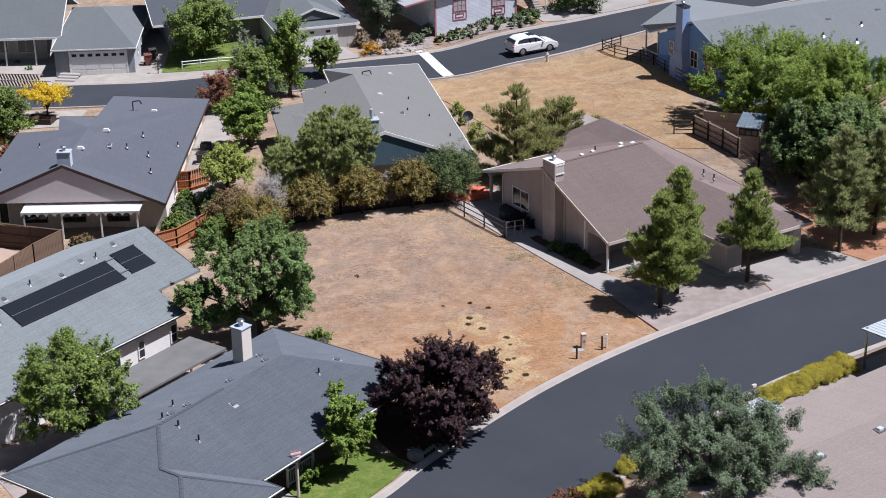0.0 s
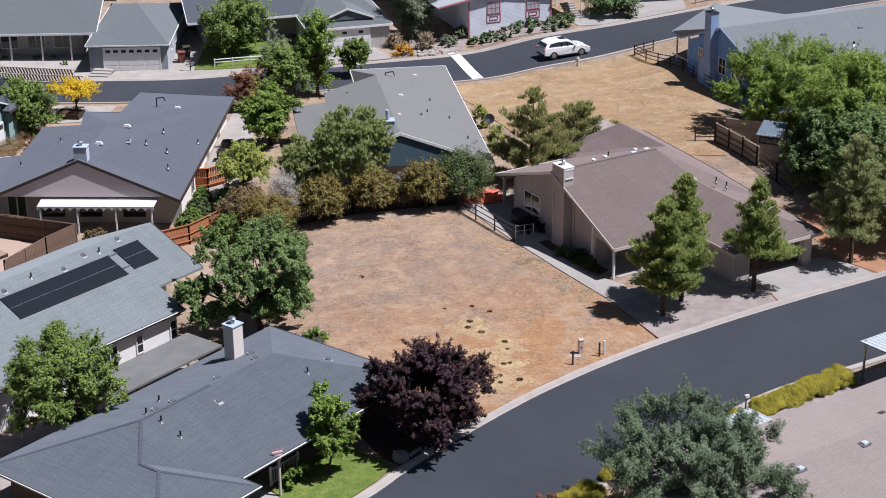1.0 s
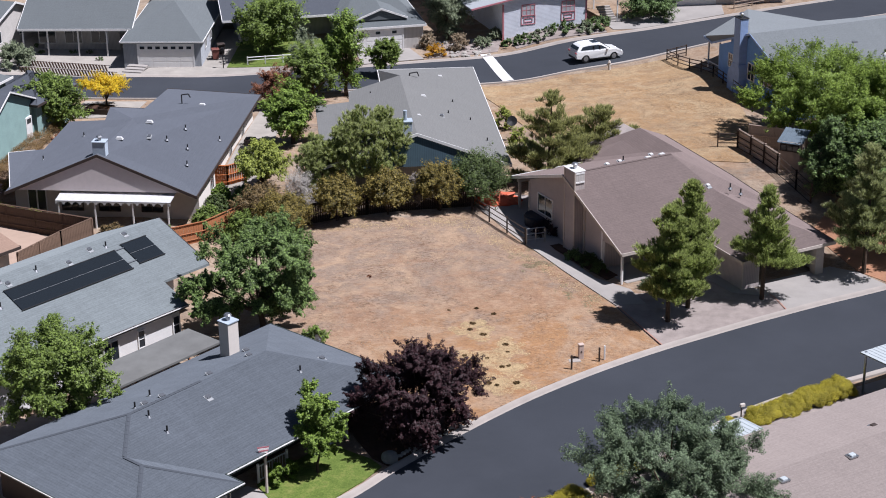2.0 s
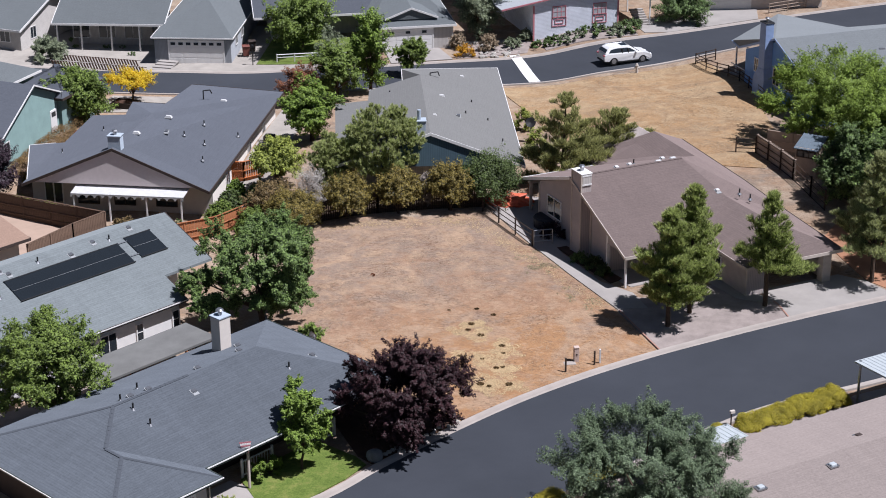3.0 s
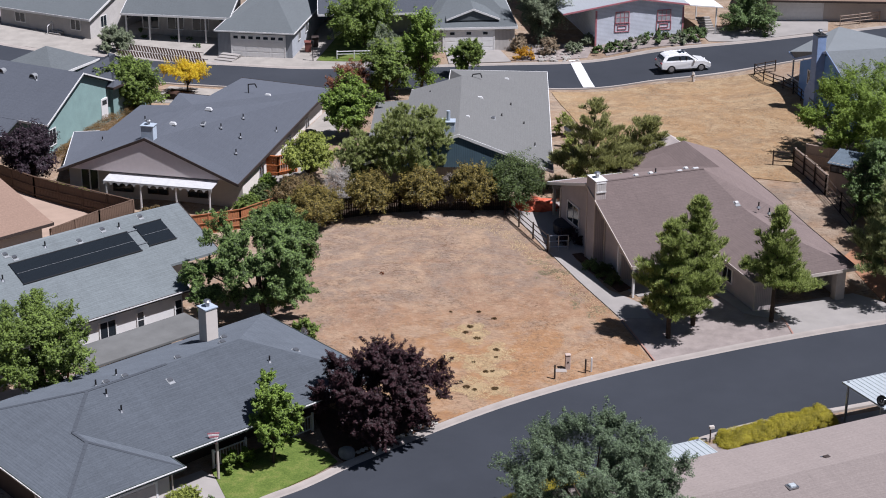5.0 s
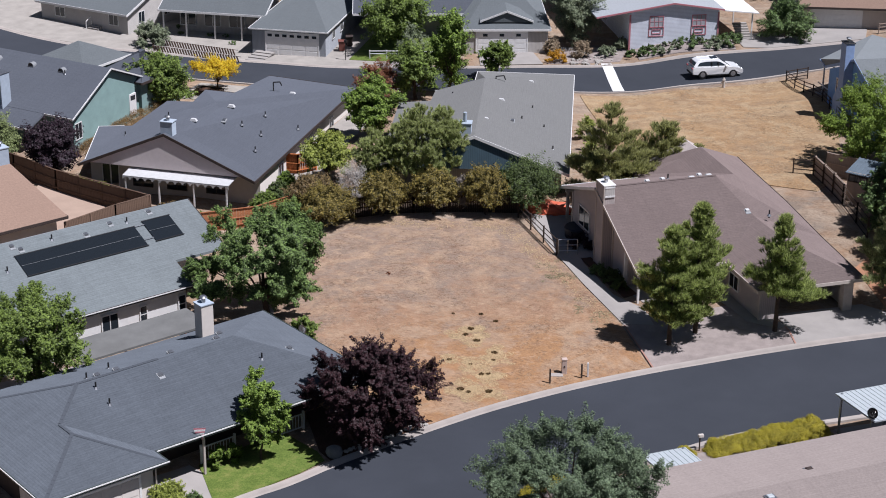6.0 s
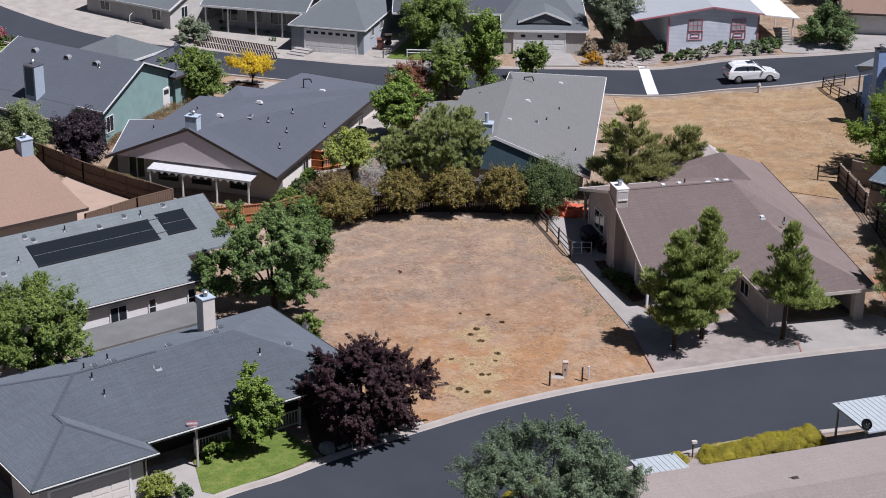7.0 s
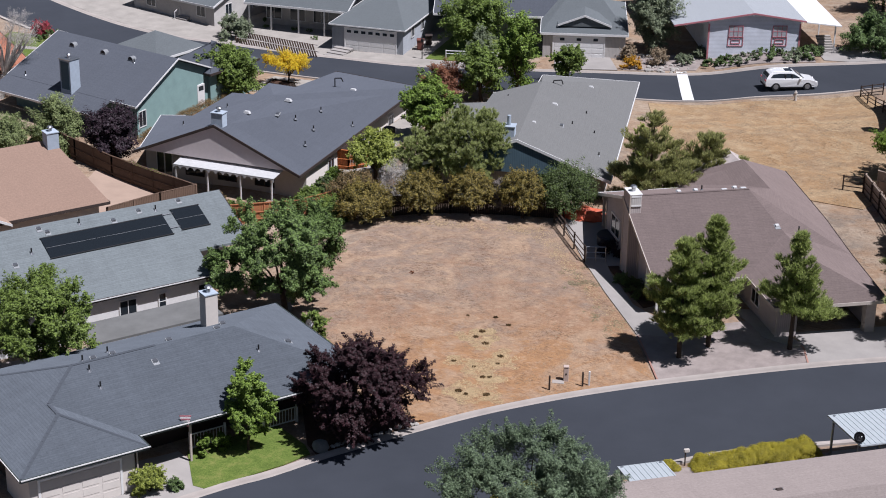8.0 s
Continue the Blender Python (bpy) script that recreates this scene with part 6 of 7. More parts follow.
broadleaf("tree", "thin half-bare birch tree near the street", -19.2, 48.6, 6.2, 3.2, 1.2, L_SAGE, 0.13, 2600, 57, M_PALEBARK, 30, 0.08, many=2.4, ls=0.58)
broadleaf("tree", "leafy green tree in the far front yard", -24.8, 62.6, 6.4, 7.2, 0.7, L_GREEN, 0.22, 13000, 58, nclump=70, many=2.4, ls=0.58)
broadleaf("tree", "round green tree next to the teal house", -39.0, 38.6, 5.0, 5.6, 0.3, L_GREEN, 0.2, 10000, 59, nclump=60, many=2.4, ls=0.58)
broadleaf("shrub", "bright yellow flowering broom shrub with a flat spreading crown", -36.0, 44.0, 3.1, 4.6, 1.5, L_BROOM, 0.13, 6000, 60, nclump=60, r0=0.1, cl=(0.07, 0.14), kindcat="shrub")
patch("side_yard", [(-39.0, 41.0), (-33.2, 41.6), (-33.0, 46.4), (-38.6, 46.4)], M_PALEGRAVEL, "pale gravel round a planter box", "gravel", lift=0.05)
pb = thing("planter_box", -36.3, 42.9, g(-36.3, 42.9), -8, "low dark wooden planter box under the yellow shrub", "planter box")
for q in ((-1.1, 1.1, -0.75, -0.68), (-1.1, 1.1, 0.68, 0.75), (-1.1, -1.03, -0.68, 0.68), (1.03, 1.1, -0.68, 0.68)):
    part("board", box(*q, -0.05, 0.55), M_SHADEWOOD, pb)
part("soil", box(-1.03, 1.03, -0.68, 0.68, 0.0, 0.42), M_MULCH, pb)
shrub("shrub", "low green groundcover behind the charcoal roof", -31.6, 41.6, 0.7, 5.0, L_OLIVE, 0.12, 3500, 69, 1.6, cat="shrub")
broadleaf("tree", "dark purple-leaved tree behind the board fence", -39.6, 19.9, 5.0, 5.2, 0.4, L_DKPURPLE, 0.18, 10000, 61, nclump=60, many=2.4, ls=0.58)
shrub("shrub", "grey-green shrub before the teal house", -45.4, 20.6, 4.5, 4.8, L_OLIVE, 0.17, 8000, 62, clumps=40)
shrub("shrub", "light green shrub before the teal house", -48.6, 18.2, 3.4, 4.6, L_OLIVE, 0.16, 7000, 63, clumps=40)
broadleaf("tree", "tall grey-brown drooping tree by the far driveway", -8.0, 67.0, 8.4, 5.4, 0.4, L_SAGE, 0.16, 16000, 64, nclump=110, many=2.4, ls=0.58)
shrub("shrub", "wide dark green shrub beside the far steps", 11.9, 72.8, 4.2, 6.0, L_DEEP, 0.2, 8000, 65)
shrub("shrub", "grey-green clipped shrub in the gravel yard", -48.6, 57.4, 2.5, 4.0, L_SAGE, 0.16, 4500, 66)
for i, (x, y, h, w) in enumerate(((-4.4, 64.6, 1.3, 2.4), (-0.4, 65.0, 1.0, 2.6), (1.4, 65.6, 1.1, 3.2), (3.2, 67.2, 1.3, 3.6), (5.0, 67.4, 1.3, 3.2), (6.8, 68.6, 1.8, 3.4), (-3.2, 66.6, 1.6, 1.8), (-1.8, 64.4, 0.9, 1.8))):
    shrub("shrub", "low grey-green shrub in the front garden", x, y, h * 0.75, w, (L_SAGE, L_DEEP)[i % 2], 0.13, 2400, 70 + i, group="front garden shrubs")
for i, (x, y, h, w, lf) in enumerate(((-8.6, 61.6, 1.1, 2.6, L_POPPY), (-6.6, 63.4, 1.8, 2.4, L_STRAW), (-9.6, 64.2, 1.4, 2.0, L_STRAW))):
    shrub("shrub", "dry yellowish shrub in the rock garden", x, y, h, w, lf, 0.12, 1800, 80 + i, group="rock garden shrubs")
for i, (x, y, h, w, lf) in enumerate(((-35.6, 27.6, 1.1, 1.8, L_RED), (-36.6, 31.0, 1.1, 2.0, L_HEDGE), (-37.8, 24.6, 1.2, 2.4, L_HEDGE), (-37.2, 34.4, 1.0, 2.0, L_RED))):
    shrub("shrub", "rusty groundcover shrub along the teal house", x, y, h, w, lf, 0.13, 2200, 85 + i, 3.4, group="groundcover by the teal house")
broadleaf("tree", "bare pale-barked tree at the corner", -57.6, 30.0, 8.2, 4.6, 4.0, L_PALETWIG, 0.07, 4500, 90, M_PALEBARK, 40, 0.36, dx=2.0, dy=0.6, many=2.4, ls=0.58)
broadleaf("tree", "dark green tree behind the whitish house", 10.5, 90.0, 7.0, 6.5, 0.5, L_DEEP, 0.22, 8000, 91, many=2.4, ls=0.58)
broadleaf("tree", "green tree far behind the blue house", 44, 54, 9.5, 9.0, 1.0, L_DEEP, 0.26, 11000, 92, many=2.4, ls=0.58)
# planting by the near street
def juniper_bank(label, a, b, h0, h1, w, n, seed, leaf=None, name="juniper_shrub"):
    """A clipped, lumpy bank of golden juniper from a to b."""
    rng = np.random.default_rng(seed)
    leaf = leaf or L_YELLOW
    t = thing(name, a[0], a[1], g(*a), 0, label, "shrub")
    d = np.array([b[0] - a[0], b[1] - a[1]])
    length = float(np.linalg.norm(d))
    m = int(70 * length / 2 * w / 1.6)
    s = rng.uniform(0, 1, m)
    end = np.sqrt(np.clip(np.minimum(s, 1 - s) * length / 0.7, 0.05, 1))
    h = (h0 + (h1 - h0) * s + 0.12 * np.sin(s * length * 2.3 + seed)) * end
    th = rng.uniform(0, math.pi, m)
    perp = np.array([-d[1], d[0]]) / length
    q = np.cos(th) * w / 2 * 0.78 * (0.5 + 0.5 * end) * (1 + 0.12 * np.sin(s * length * 3.1))
    c = np.stack([d[0] * s + perp[0] * q, d[1] * s + perp[1] * q, np.sin(th) ** 0.6 * h * 0.62 + 0.2 * h], 1)
    pos, nrm = clump_points(c, rng.uniform(0.2, 0.36, m), int(n * 8), rng, 0.8)
    pos[:, 2] = np.maximum(pos[:, 2], 0.0)
    leaf_cloud("foliage", pos, nrm, 0.028, leaf, t, rng=rng)
    bm = bmesh.new()
    for k in range(min(8, m)):
        add_tube(bm, (d[0] * k / 7, d[1] * k / 7, -0.1), tuple(c[k]), 0.04, 0.015, 5)
    part("stems", bm, M_BARK, t)


juniper_bank("golden juniper trimmed into a long low bank", (16.1, -13.8), (21.9, -9.8), 0.35, 1.2, 1.6, 26000, 100)
juniper_bank("golden juniper mound by the kerb", (4.9, -24.6), (7.2, -22.2), 0.6, 0.9, 1.5, 8000, 101)
juniper_bank("golden juniper mound near the oak", (7.7, -21.4), (9.6, -19.2), 0.6, 1.1, 1.4, 8000, 102)
juniper_bank("small golden juniper by the lamp post", (14.7, -14.4), (15.2, -14.0), 0.5, 0.7, 0.7, 2200, 103)
juniper_bank("rusty brown groundcover bank along the teal house", (-39.6, 24.6), (-39.4, 39.6), 0.8, 0.9, 2.4, 9000, 104, L_RUST, "groundcover")
juniper_bank("yellow-green ivy grown over the board fence", (-37.6, 17.5), (-29.6, 14.2), 1.75, 1.7, 0.6, 6000, 105, L_IVY, "ivy")
for i, (x, y, h, w, lf, lb) in enumerate(((-27.2, 13.7, 1.1, 2.3, L_RUSTHEDGE, "dry brownish shrub in the corner of the fences"), (-25.2, 12.8, 1.2, 2.3, L_GREEN, "low green shrub before the awning"), (-23.3, 13.2, 1.3, 2.2, L_MID, "low dark green shrub before the awning"))):
    shrub("shrub", lb, x, y, h, w, lf, 0.12, 3000, 240 + i, group="shrubs before the awning")
shrub("shrub", "low dark shrub in the bed by the taupe wall", 6.9, 7.4, 0.9, 1.5, L_DARKHEDGE, 0.1, 2200, 118)
shrub("shrub", "low dark shrub in the bed near the porch", 7.6, 6.3, 0.8, 1.4, L_DARKHEDGE, 0.1, 2000, 119)
shrub("shrub", "russet barberry shrub at the street corner", 4.6, -25.4, 1.5, 2.6, L_RED, 0.12, 3600, 110)
shrub("shrub", "flowering green shrub on the drive", -9.7, -26.0, 1.75, 2.1, L_LIME, 0.12, 4000, 111)
shrub("shrub", "small dark green shrub on the drive", -8.6, -25.2, 0.8, 1.0, L_DEEP, 0.1, 1200, 112)
shrub("shrub", "green foundation shrub under the porch", -8.6, -21.15, 1.25, 2.7, L_BRIGHT, 0.11, 6000, 113, 1.2, 54)
shrub("shrub", "green shrub against the charcoal roof", -9.2, -7.4, 2.4, 2.2, L_GREEN, 0.14, 3000, 114)
shrub("shrub", "green shrub beside the concrete path", 5.9, 8.0, 0.9, 1.3, L_DEEP, 0.1, 1400, 115)
shrub("shrub", "dark shrub at the patio's edge", 3.8, 12.6, 1.1, 2.2, L_DKPURPLE, 0.12, 2200, 116)
shrub("shrub", "small pale flowering shrub under the porch eaves", 10.8, 4.4, 0.7, 1.4, L_SAGE, 0.09, 1200, 117)


# ---- fences ----
def rail_fence(name, label, pts, mat, h=1.2, rails=3, spacing=2.2, r=0.05):
    """Posts with plain rails."""
    f = thing(name, pts[0][0], pts[0][1], g(*pts[0]), 0, label, "fence")
    o = Vector((pts[0][0], pts[0][1], g(*pts[0])))
    for a, b in zip(pts[:-1], pts[1:]):
        L = math.hypot(b[0] - a[0], b[1] - a[1])
        n = max(1, round(L / spacing))
        ps = [Vector((a[0] + (b[0] - a[0]) * i / n, a[1] + (b[1] - a[1]) * i / n, 0)) for i in range(n + 1)]
        for p in ps:
            p.z = g(p.x, p.y)
        for p in ps:
            q = p - o
            part("post", box(q.x - r, q.x + r, q.y - r, q.y + r, q.z - 0.2, q.z + h, 0.008), mat, f)
        for i in range(n):
            for k in range(rails):
                z = h * (0.92 - k * 0.3)
                bm = bmesh.new()
                add_tube(bm, ps[i] - o + Vector((0, 0, z)), ps[i + 1] - o + Vector((0, 0, z)), 0.045, 0.045, 4)
                part("rail", bm, mat, f)
    return f


def board_fence(name, label, pts, mat, h=1.75, width=0.16, capped=True):
    """Upright boards side by side, with posts and a cap rail."""
    f = thing(name, pts[0][0], pts[0][1], g(*pts[0]), 0, label, "fence")
    o = Vector((pts[0][0], pts[0][1], g(*pts[0])))
    bm = box(-width / 2 + 0.006, width / 2 - 0.006, -0.011, 0.011, -0.15, h)
    me = bpy.data.meshes.new("board")
    bm.to_mesh(me)
    bm.free()
    me.materials.append(mat)
    for a, b in zip(pts[:-1], pts[1:]):
        L, yaw = math.hypot(b[0] - a[0], b[1] - a[1]), math.atan2(b[1] - a[1], b[0] - a[0])
        n = int(L / width)
        for i in range(n):
            s = (i + 0.5) / n
            x, y = a[0] + (b[0] - a[0]) * s, a[1] + (b[1] - a[1]) * s
            ob = new("board", me)
            ob.parent = f
            ob.matrix_local = Matrix.Translation(Vector((x, y, g(x, y) + random.uniform(-0.02, 0.02))) - o) @ Matrix.Rotation(yaw, 4, "Z")
        m = max(1, round(L / 2.4))
        for i in range(m + 1):
            s = i / m
            x, y = a[0] + (b[0] - a[0]) * s, a[1] + (b[1] - a[1]) * s
            q = Vector((x, y, g(x, y))) - o
            part("post", box(q.x - 0.05, q.x + 0.05, q.y - 0.07, q.y + 0.07, q.z - 0.2, q.z + h + 0.04), mat, f)
        if capped:
            for z in (h + 0.02, h * 0.55, 0.3):
                bm = bmesh.new()
                qa, qb = Vector((a[0], a[1], g(*a) + z)) - o, Vector((b[0], b[1], g(*b) + z)) - o
                off = Vector((math.sin(yaw), -math.cos(yaw), 0)) * 0.05
                add_tube(bm, qa + off, qb + off, 0.05, 0.05, 4)
                part("rail", bm, mat, f)
    return f


rail_fence("rail_fence", "dark three-rail wooden fence between lot and path", [(-1.6, 16.6), (2.5, 10.6)], M_DARKWOOD, 1.25, 3, 2.2)
gate = thing("gate", 2.6, 10.6, g(2.6, 10.6), 20, "galvanised metal tube gate at the path", "gate")
for z in (0.35, 0.75, 1.15):
    part("rail", tube((0, 0, z), (1.3, 0, z), 0.03, 0.03, 6), M_METAL, gate)
for x in (0, 0.65, 1.3):
    part("upright", tube((x, 0, 0), (x, 0, 1.15), 0.03, 0.03, 6), M_METAL, gate)
rail_fence("rail_fence", "weathered dark rail fence beside the straw lot", [(17.9, 29.8), (20.45, 23.9), (21.6, 21.2), (22.5, 19.2)], M_DARKWOOD, 1.55, 4, 2.1, 0.06)
rail_fence("rail_fence", "short rail fence spur on the slope", [(17.9, 29.8), (16.4, 29.9)], M_DARKWOOD, 1.25, 3, 1.5)
rail_fence("rail_fence", "dark rail fence beside the blue house", [(13.2, 58.6), (17.0, 50.0), (20.0, 41.4)], M_DARKWOOD, 1.1, 3, 2.2)
rail_fence("rail_fence", "short dark rail fence at the street", [(13.2, 58.6), (15.0, 59.6)], M_DARKWOOD, 1.1, 3, 1.0)
rail_fence("rail_fence", "pale weathered rail fence beside the far driveway", [(20.4, 77.0), (24.2, 79.6)], M_GREYWOOD, 1.1, 3, 2.2)
board_fence("board_fence", "grey-brown board fence beside the shed", [(18.8, 30.4), (22.4, 28.6)], M_GREYWOOD, 1.7)
board_fence("board_fence", "grey-brown board fence in front of the shed", [(18.02, 29.85), (20.57, 23.95)], M_GREYWOOD, 1.5)
board_fence("board_fence", "brown weathered board fence behind the patio", [(-46.6, 20.9), (-42.9, 19.3), (-38.2, 17.2), (-28.6, 13.3)], M_WOOD, 1.75)
board_fence("board_fence", "grey-brown weathered board fence closing the patio", [(-28.5, 13.2), (-29.9, 10.3), (-31.4, 5.5)], M_WOOD, 1.75)
board_fence("board_fence", "reddish cedar board fence by the shrubs", [(-24.2, 10.6), (-20.6, 14.0), (-17.8, 18.2)], M_REDWOOD, 1.5, 0.2)
# boards carry the shrubs' shade in their colour
board_fence("board_fence", "weathered board fence behind the hedge, wood darkened for shade", [(-14.5, 13.9), (-9.0, 15.3), (-1.6, 17.6)], M_SHADEWOOD, 1.5)
board_fence("side_gate", "orange cedar side gate by the house wall", [(-21.9, 24.15), (-20.95, 24.0), (-19.6, 24.4)], M_CEDAR, 1.6)
# white porch railing by the lawn
pr = thing("porch_railing", -7.15, -17.95, g(-7.15, -17.95), 54.7, "white porch railing with slim balusters", "railing")
for z in (0.15, 0.95):
    part("rail", box(0, 2.1, -0.03, 0.03, z, z + 0.06), M_WHITE, pr)
for i in range(11):
    part("baluster", box(0.05 + i * 0.19, 0.08 + i * 0.19, -0.015, 0.015, 0.2, 0.95), M_WHITE, pr)
for x in (0, 2.1):
    part("post", box(x - 0.06, x + 0.06, -0.06, 0.06, -0.1, 1.15, 0.01), M_WHITE, pr)
copy_thing(pr, pose(-9.85, -21.35, g(-9.85, -21.35), 0, 0, 54.7))
# low slatted fences in the far front yard
for (ax, ay), (bx, by) in (((-48.0, 58.0), (-39.1, 56.75)), ((-47.6, 55.8), (-37.9, 54.55))):
    lf = thing("slat_fence", ax, ay, g(ax, ay), math.degrees(math.atan2(by - ay, bx - ax)), "low fence of dark slanted slats under a pale rail", "fence", "low fences of the gravel yard")
    run = math.hypot(bx - ax, by - ay)
    for i in range(int(run / 0.3)):
        bm = box(-0.075, 0.075, -0.02, 0.02, 0, 0.62)
        bmesh.ops.transform(bm, matrix=pose(0.2 + i * 0.3, 0, 0, 0, -22, 0), verts=bm.verts)
        part("slat", bm, M_WOOD, lf)
    part("rail", box(0, run, 0.03, 0.07, 0.5, 0.58), M_CREAM, lf)
st = thing("garden_steps", -38.0, 55.7, g(-38.0, 55.7), -8, "pale concrete garden steps beside the low fences", "steps")
for i in range(4):
    part("step", box(0, 1.9, i * 0.62, 2.5, -0.1, 0.1 + i * 0.1, 0.01), M_CONC, st)
sp = thing("sapling", -48.7, 66.9, g(-48.7, 66.9), 0, "small bare sapling with a few dark twigs in gravel", "tree")
part("stem", tube((0, 0, -0.1), (0.05, 0, 2.3), 0.05, 0.02, 6), M_BARK, sp)
for i in range(9):
    a, z = i * 2.4, 0.9 + i * 0.15
    part("branch", tube((0.02, 0, z), (0.02 + 0.75 * math.cos(a), 0.75 * math.sin(a), z + 0.28), 0.025, 0.008, 5), M_BARK, sp)
for i, (x, y) in enumerate(((-47.5, 62.4), (-48.7, 64.3), (-44.6, 62.9), (-42.9, 62.8), (-41.3, 60.7))):
    shrub("shrub", "tiny dark green shrub in pale gravel", x, y, 0.45, 0.85, L_DEEP, 0.08, 500, 230 + i, clumps=8, group="small gravel yard shrubs")
rail_fence("rail_fence", "white two-rail fence at the green lawn", [(-26.3, 58.6), (-19.5, 58.8)], M_WHITE, 0.9, 2, 1.7)

# ---- street furniture and small things ----
ub = thing("utility_box", 6.65, -6.35, g(6.65, -6.35), 20, "pale utility pedestal on the dry lot", "utility box")
M_PEDESTAL = plain("faded_pink_enamel", (0.56, 0.44, 0.38), 0.7, var=0.2, scale=3)
part("cabinet", box(-0.15, 0.15, -0.13, 0.13, -0.05, 0.92, 0.02), M_PEDESTAL, ub)
part("hood", box(-0.17, 0.17, -0.15, 0.15, 0.92, 1.02, 0.03), M_PEDESTAL, ub)
part("latch", box(-0.04, 0.04, -0.15, -0.125, 0.5, 0.58), M_BLACK, ub)
ub2 = thing("ground_box", 6.3, -6.7, g(6.3, -6.7), 15, "low dark water meter box beside the pedestal", "meter box")
part("lid", box(-0.35, 0.35, -0.22, 0.22, -0.05, 0.08, 0.02), M_KERB, ub2)
for x, y, m, lb in ((6.15, -7.9, M_DARKWOOD, "short dark wooden marker post on the lot"), (7.75, -6.6, M_DARKWOOD, "short dark wooden marker post on the lot"), (8.05, -6.3, M_WHITE, "short white marker post on the lot")):
    p = thing("marker_post", x, y, g(x, y), 10, lb, "marker post", "marker posts")
    part("stake", box(-0.05, 0.05, -0.05, 0.05, -0.1, 0.95, 0.01), m, p)
hy = thing("hydrant", 7.9, 56.2, g(7.9, 56.2), 0, "pale fire hydrant on the kerb of the far street", "hydrant")
part("barrel", tube((0, 0, 0), (0, 0, 0.75), 0.13, 0.12, 12), M_CREAM, hy)
part("bonnet", tube((0, 0, 0.75), (0, 0, 0.95), 0.16, 0.06, 12), M_CREAM, hy)
for s in (-1, 1):
    part("nozzle", tube((0.1 * s, 0, 0.55), (0.24 * s, 0, 0.55), 0.06, 0.06, 8), M_CREAM, hy)
# shed
M_SHEDROOF = plain("weathered_roof_sheet", (0.13, 0.165, 0.20), 0.6, var=0.2)
sh = thing("shed", 21.7, 25.6, g(21.7, 25.6) + 0.1, -22, "small wooden shed with a blue-grey metal roof", "shed")
part("wall", box(-0.82, 0.82, -0.95, 0.95, -0.3, 2.0), M_GREYWOOD, sh)
bm = bmesh.new()
add_slab(bm, [(-0.95, -1.1, 1.95), (0.95, -1.1, 1.95), (0.95, 1.1, 2.45), (-0.95, 1.1, 2.45)], 0.06)
part("roof", bm, M_SHEDROOF, sh)
for i in range(7):
    x = -0.9 + i * 0.3
    bm = bmesh.new()
    add_tube(bm, (x, -1.1, 1.97), (x, 1.1, 2.47), 0.025, 0.025, 4)
    part("roof_rib", bm, M_SHEDROOF, sh)
window(sh, 0.0, -0.96, 1.35, 1.3, 0.4, 0, M_DARKWOOD, 2)
# white metal covers at the near house
def metal_cover(name, label, x, y, yaw, w, d, h, posts):
    c = thing(name, x, y, g(x, y), yaw, label, "awning")
    bm = bmesh.new()
    add_slab(bm, [(0, 0, h), (w, 0, h), (w, d, h - 0.12), (0, d, h - 0.12)], 0.08)
    part("deck", bm, M_WHITEMETAL, c)
    for i in range(int(w / 0.3) + 1):
        bm = bmesh.new()
        add_slab(bm, [(i * 0.3, 0.02, h + 0.02), (i * 0.3 + 0.05, 0.02, h + 0.02), (i * 0.3 + 0.05, d - 0.02, h - 0.1), (i * 0.3, d - 0.02, h - 0.1)], 0.06)
        part("rib", bm, M_WHITEMETAL, c)
    for px, py in posts:
        part("post", box(px - 0.05, px + 0.05, py - 0.05, py + 0.05, -0.1, h - 0.05), M_METAL, c)
    return c


metal_cover("metal_cover", "white ribbed metal carport roof on thin posts", 24.5, -13.0, 37, 6.5, 3.7, 2.75, [(0.3, 3.5), (3.2, 3.5), (6.2, 3.5)])
metal_cover("metal_cover", "small white ribbed metal porch cover", 14.45, -20.35, 37, 2.5, 1.95, 2.35, [(0.2, 1.8), (2.3, 1.8)])
lp = thing("yard_lamp", 15.6, -13.6, g(15.6, -13.6), 30, "small pale mailbox-shaped lamp on a dark post", "yard lamp")
part("post", tube((0, 0, 0), (0, 0, 0.85), 0.04, 0.04, 8), M_DARKWOOD, lp)
part("head", box(-0.1, 0.2, -0.08, 0.08, 0.8, 1.0, 0.03), M_CREAM, lp)


def sat_dish(x, y, z, yaw, mat, label):
    d = thing("satellite_dish", x, y, z, yaw, label, "satellite dish")
    bm = bmesh.new()
    rings = []
    for rr, dep in ((0.02, 0.07), (0.16, 0.05), (0.3, 0.0)):
        rings.append([bm.verts.new((rr * math.cos(k * 0.5236), dep, 0.5 + rr * math.sin(k * 0.5236))) for k in range(12)])
    for a, b in zip(rings[:-1], rings[1:]):
        for k in range(12):
            bm.faces.new((a[k], a[(k + 1) % 12], b[(k + 1) % 12], b[k]))
    bmesh.ops.solidify(bm, geom=bm.faces[:], thickness=0.02)
    bmesh.ops.rotate(bm, verts=bm.verts, cent=(0, 0, 0.5), matrix=Matrix.Rotation(radians(-35), 3, "X"))
    part("reflector", bm, mat, d, smooth=True)
    part("mast", tube((0, 0.05, -0.3), (0, 0.05, 0.5), 0.025, 0.025, 6), M_METAL, d)
    part("feed_arm", tube((0, 0, 0.35), (0, -0.35, 0.75), 0.015, 0.015, 5), M_METAL, d)


sat_dish(24.35, -12.75, 2.55, 25, M_BLACK, "dark satellite dish on the roof edge")
sat_dish(-8.6, -8.9, 1.35, 70, M_METAL, "grey satellite dish at the roof corner")
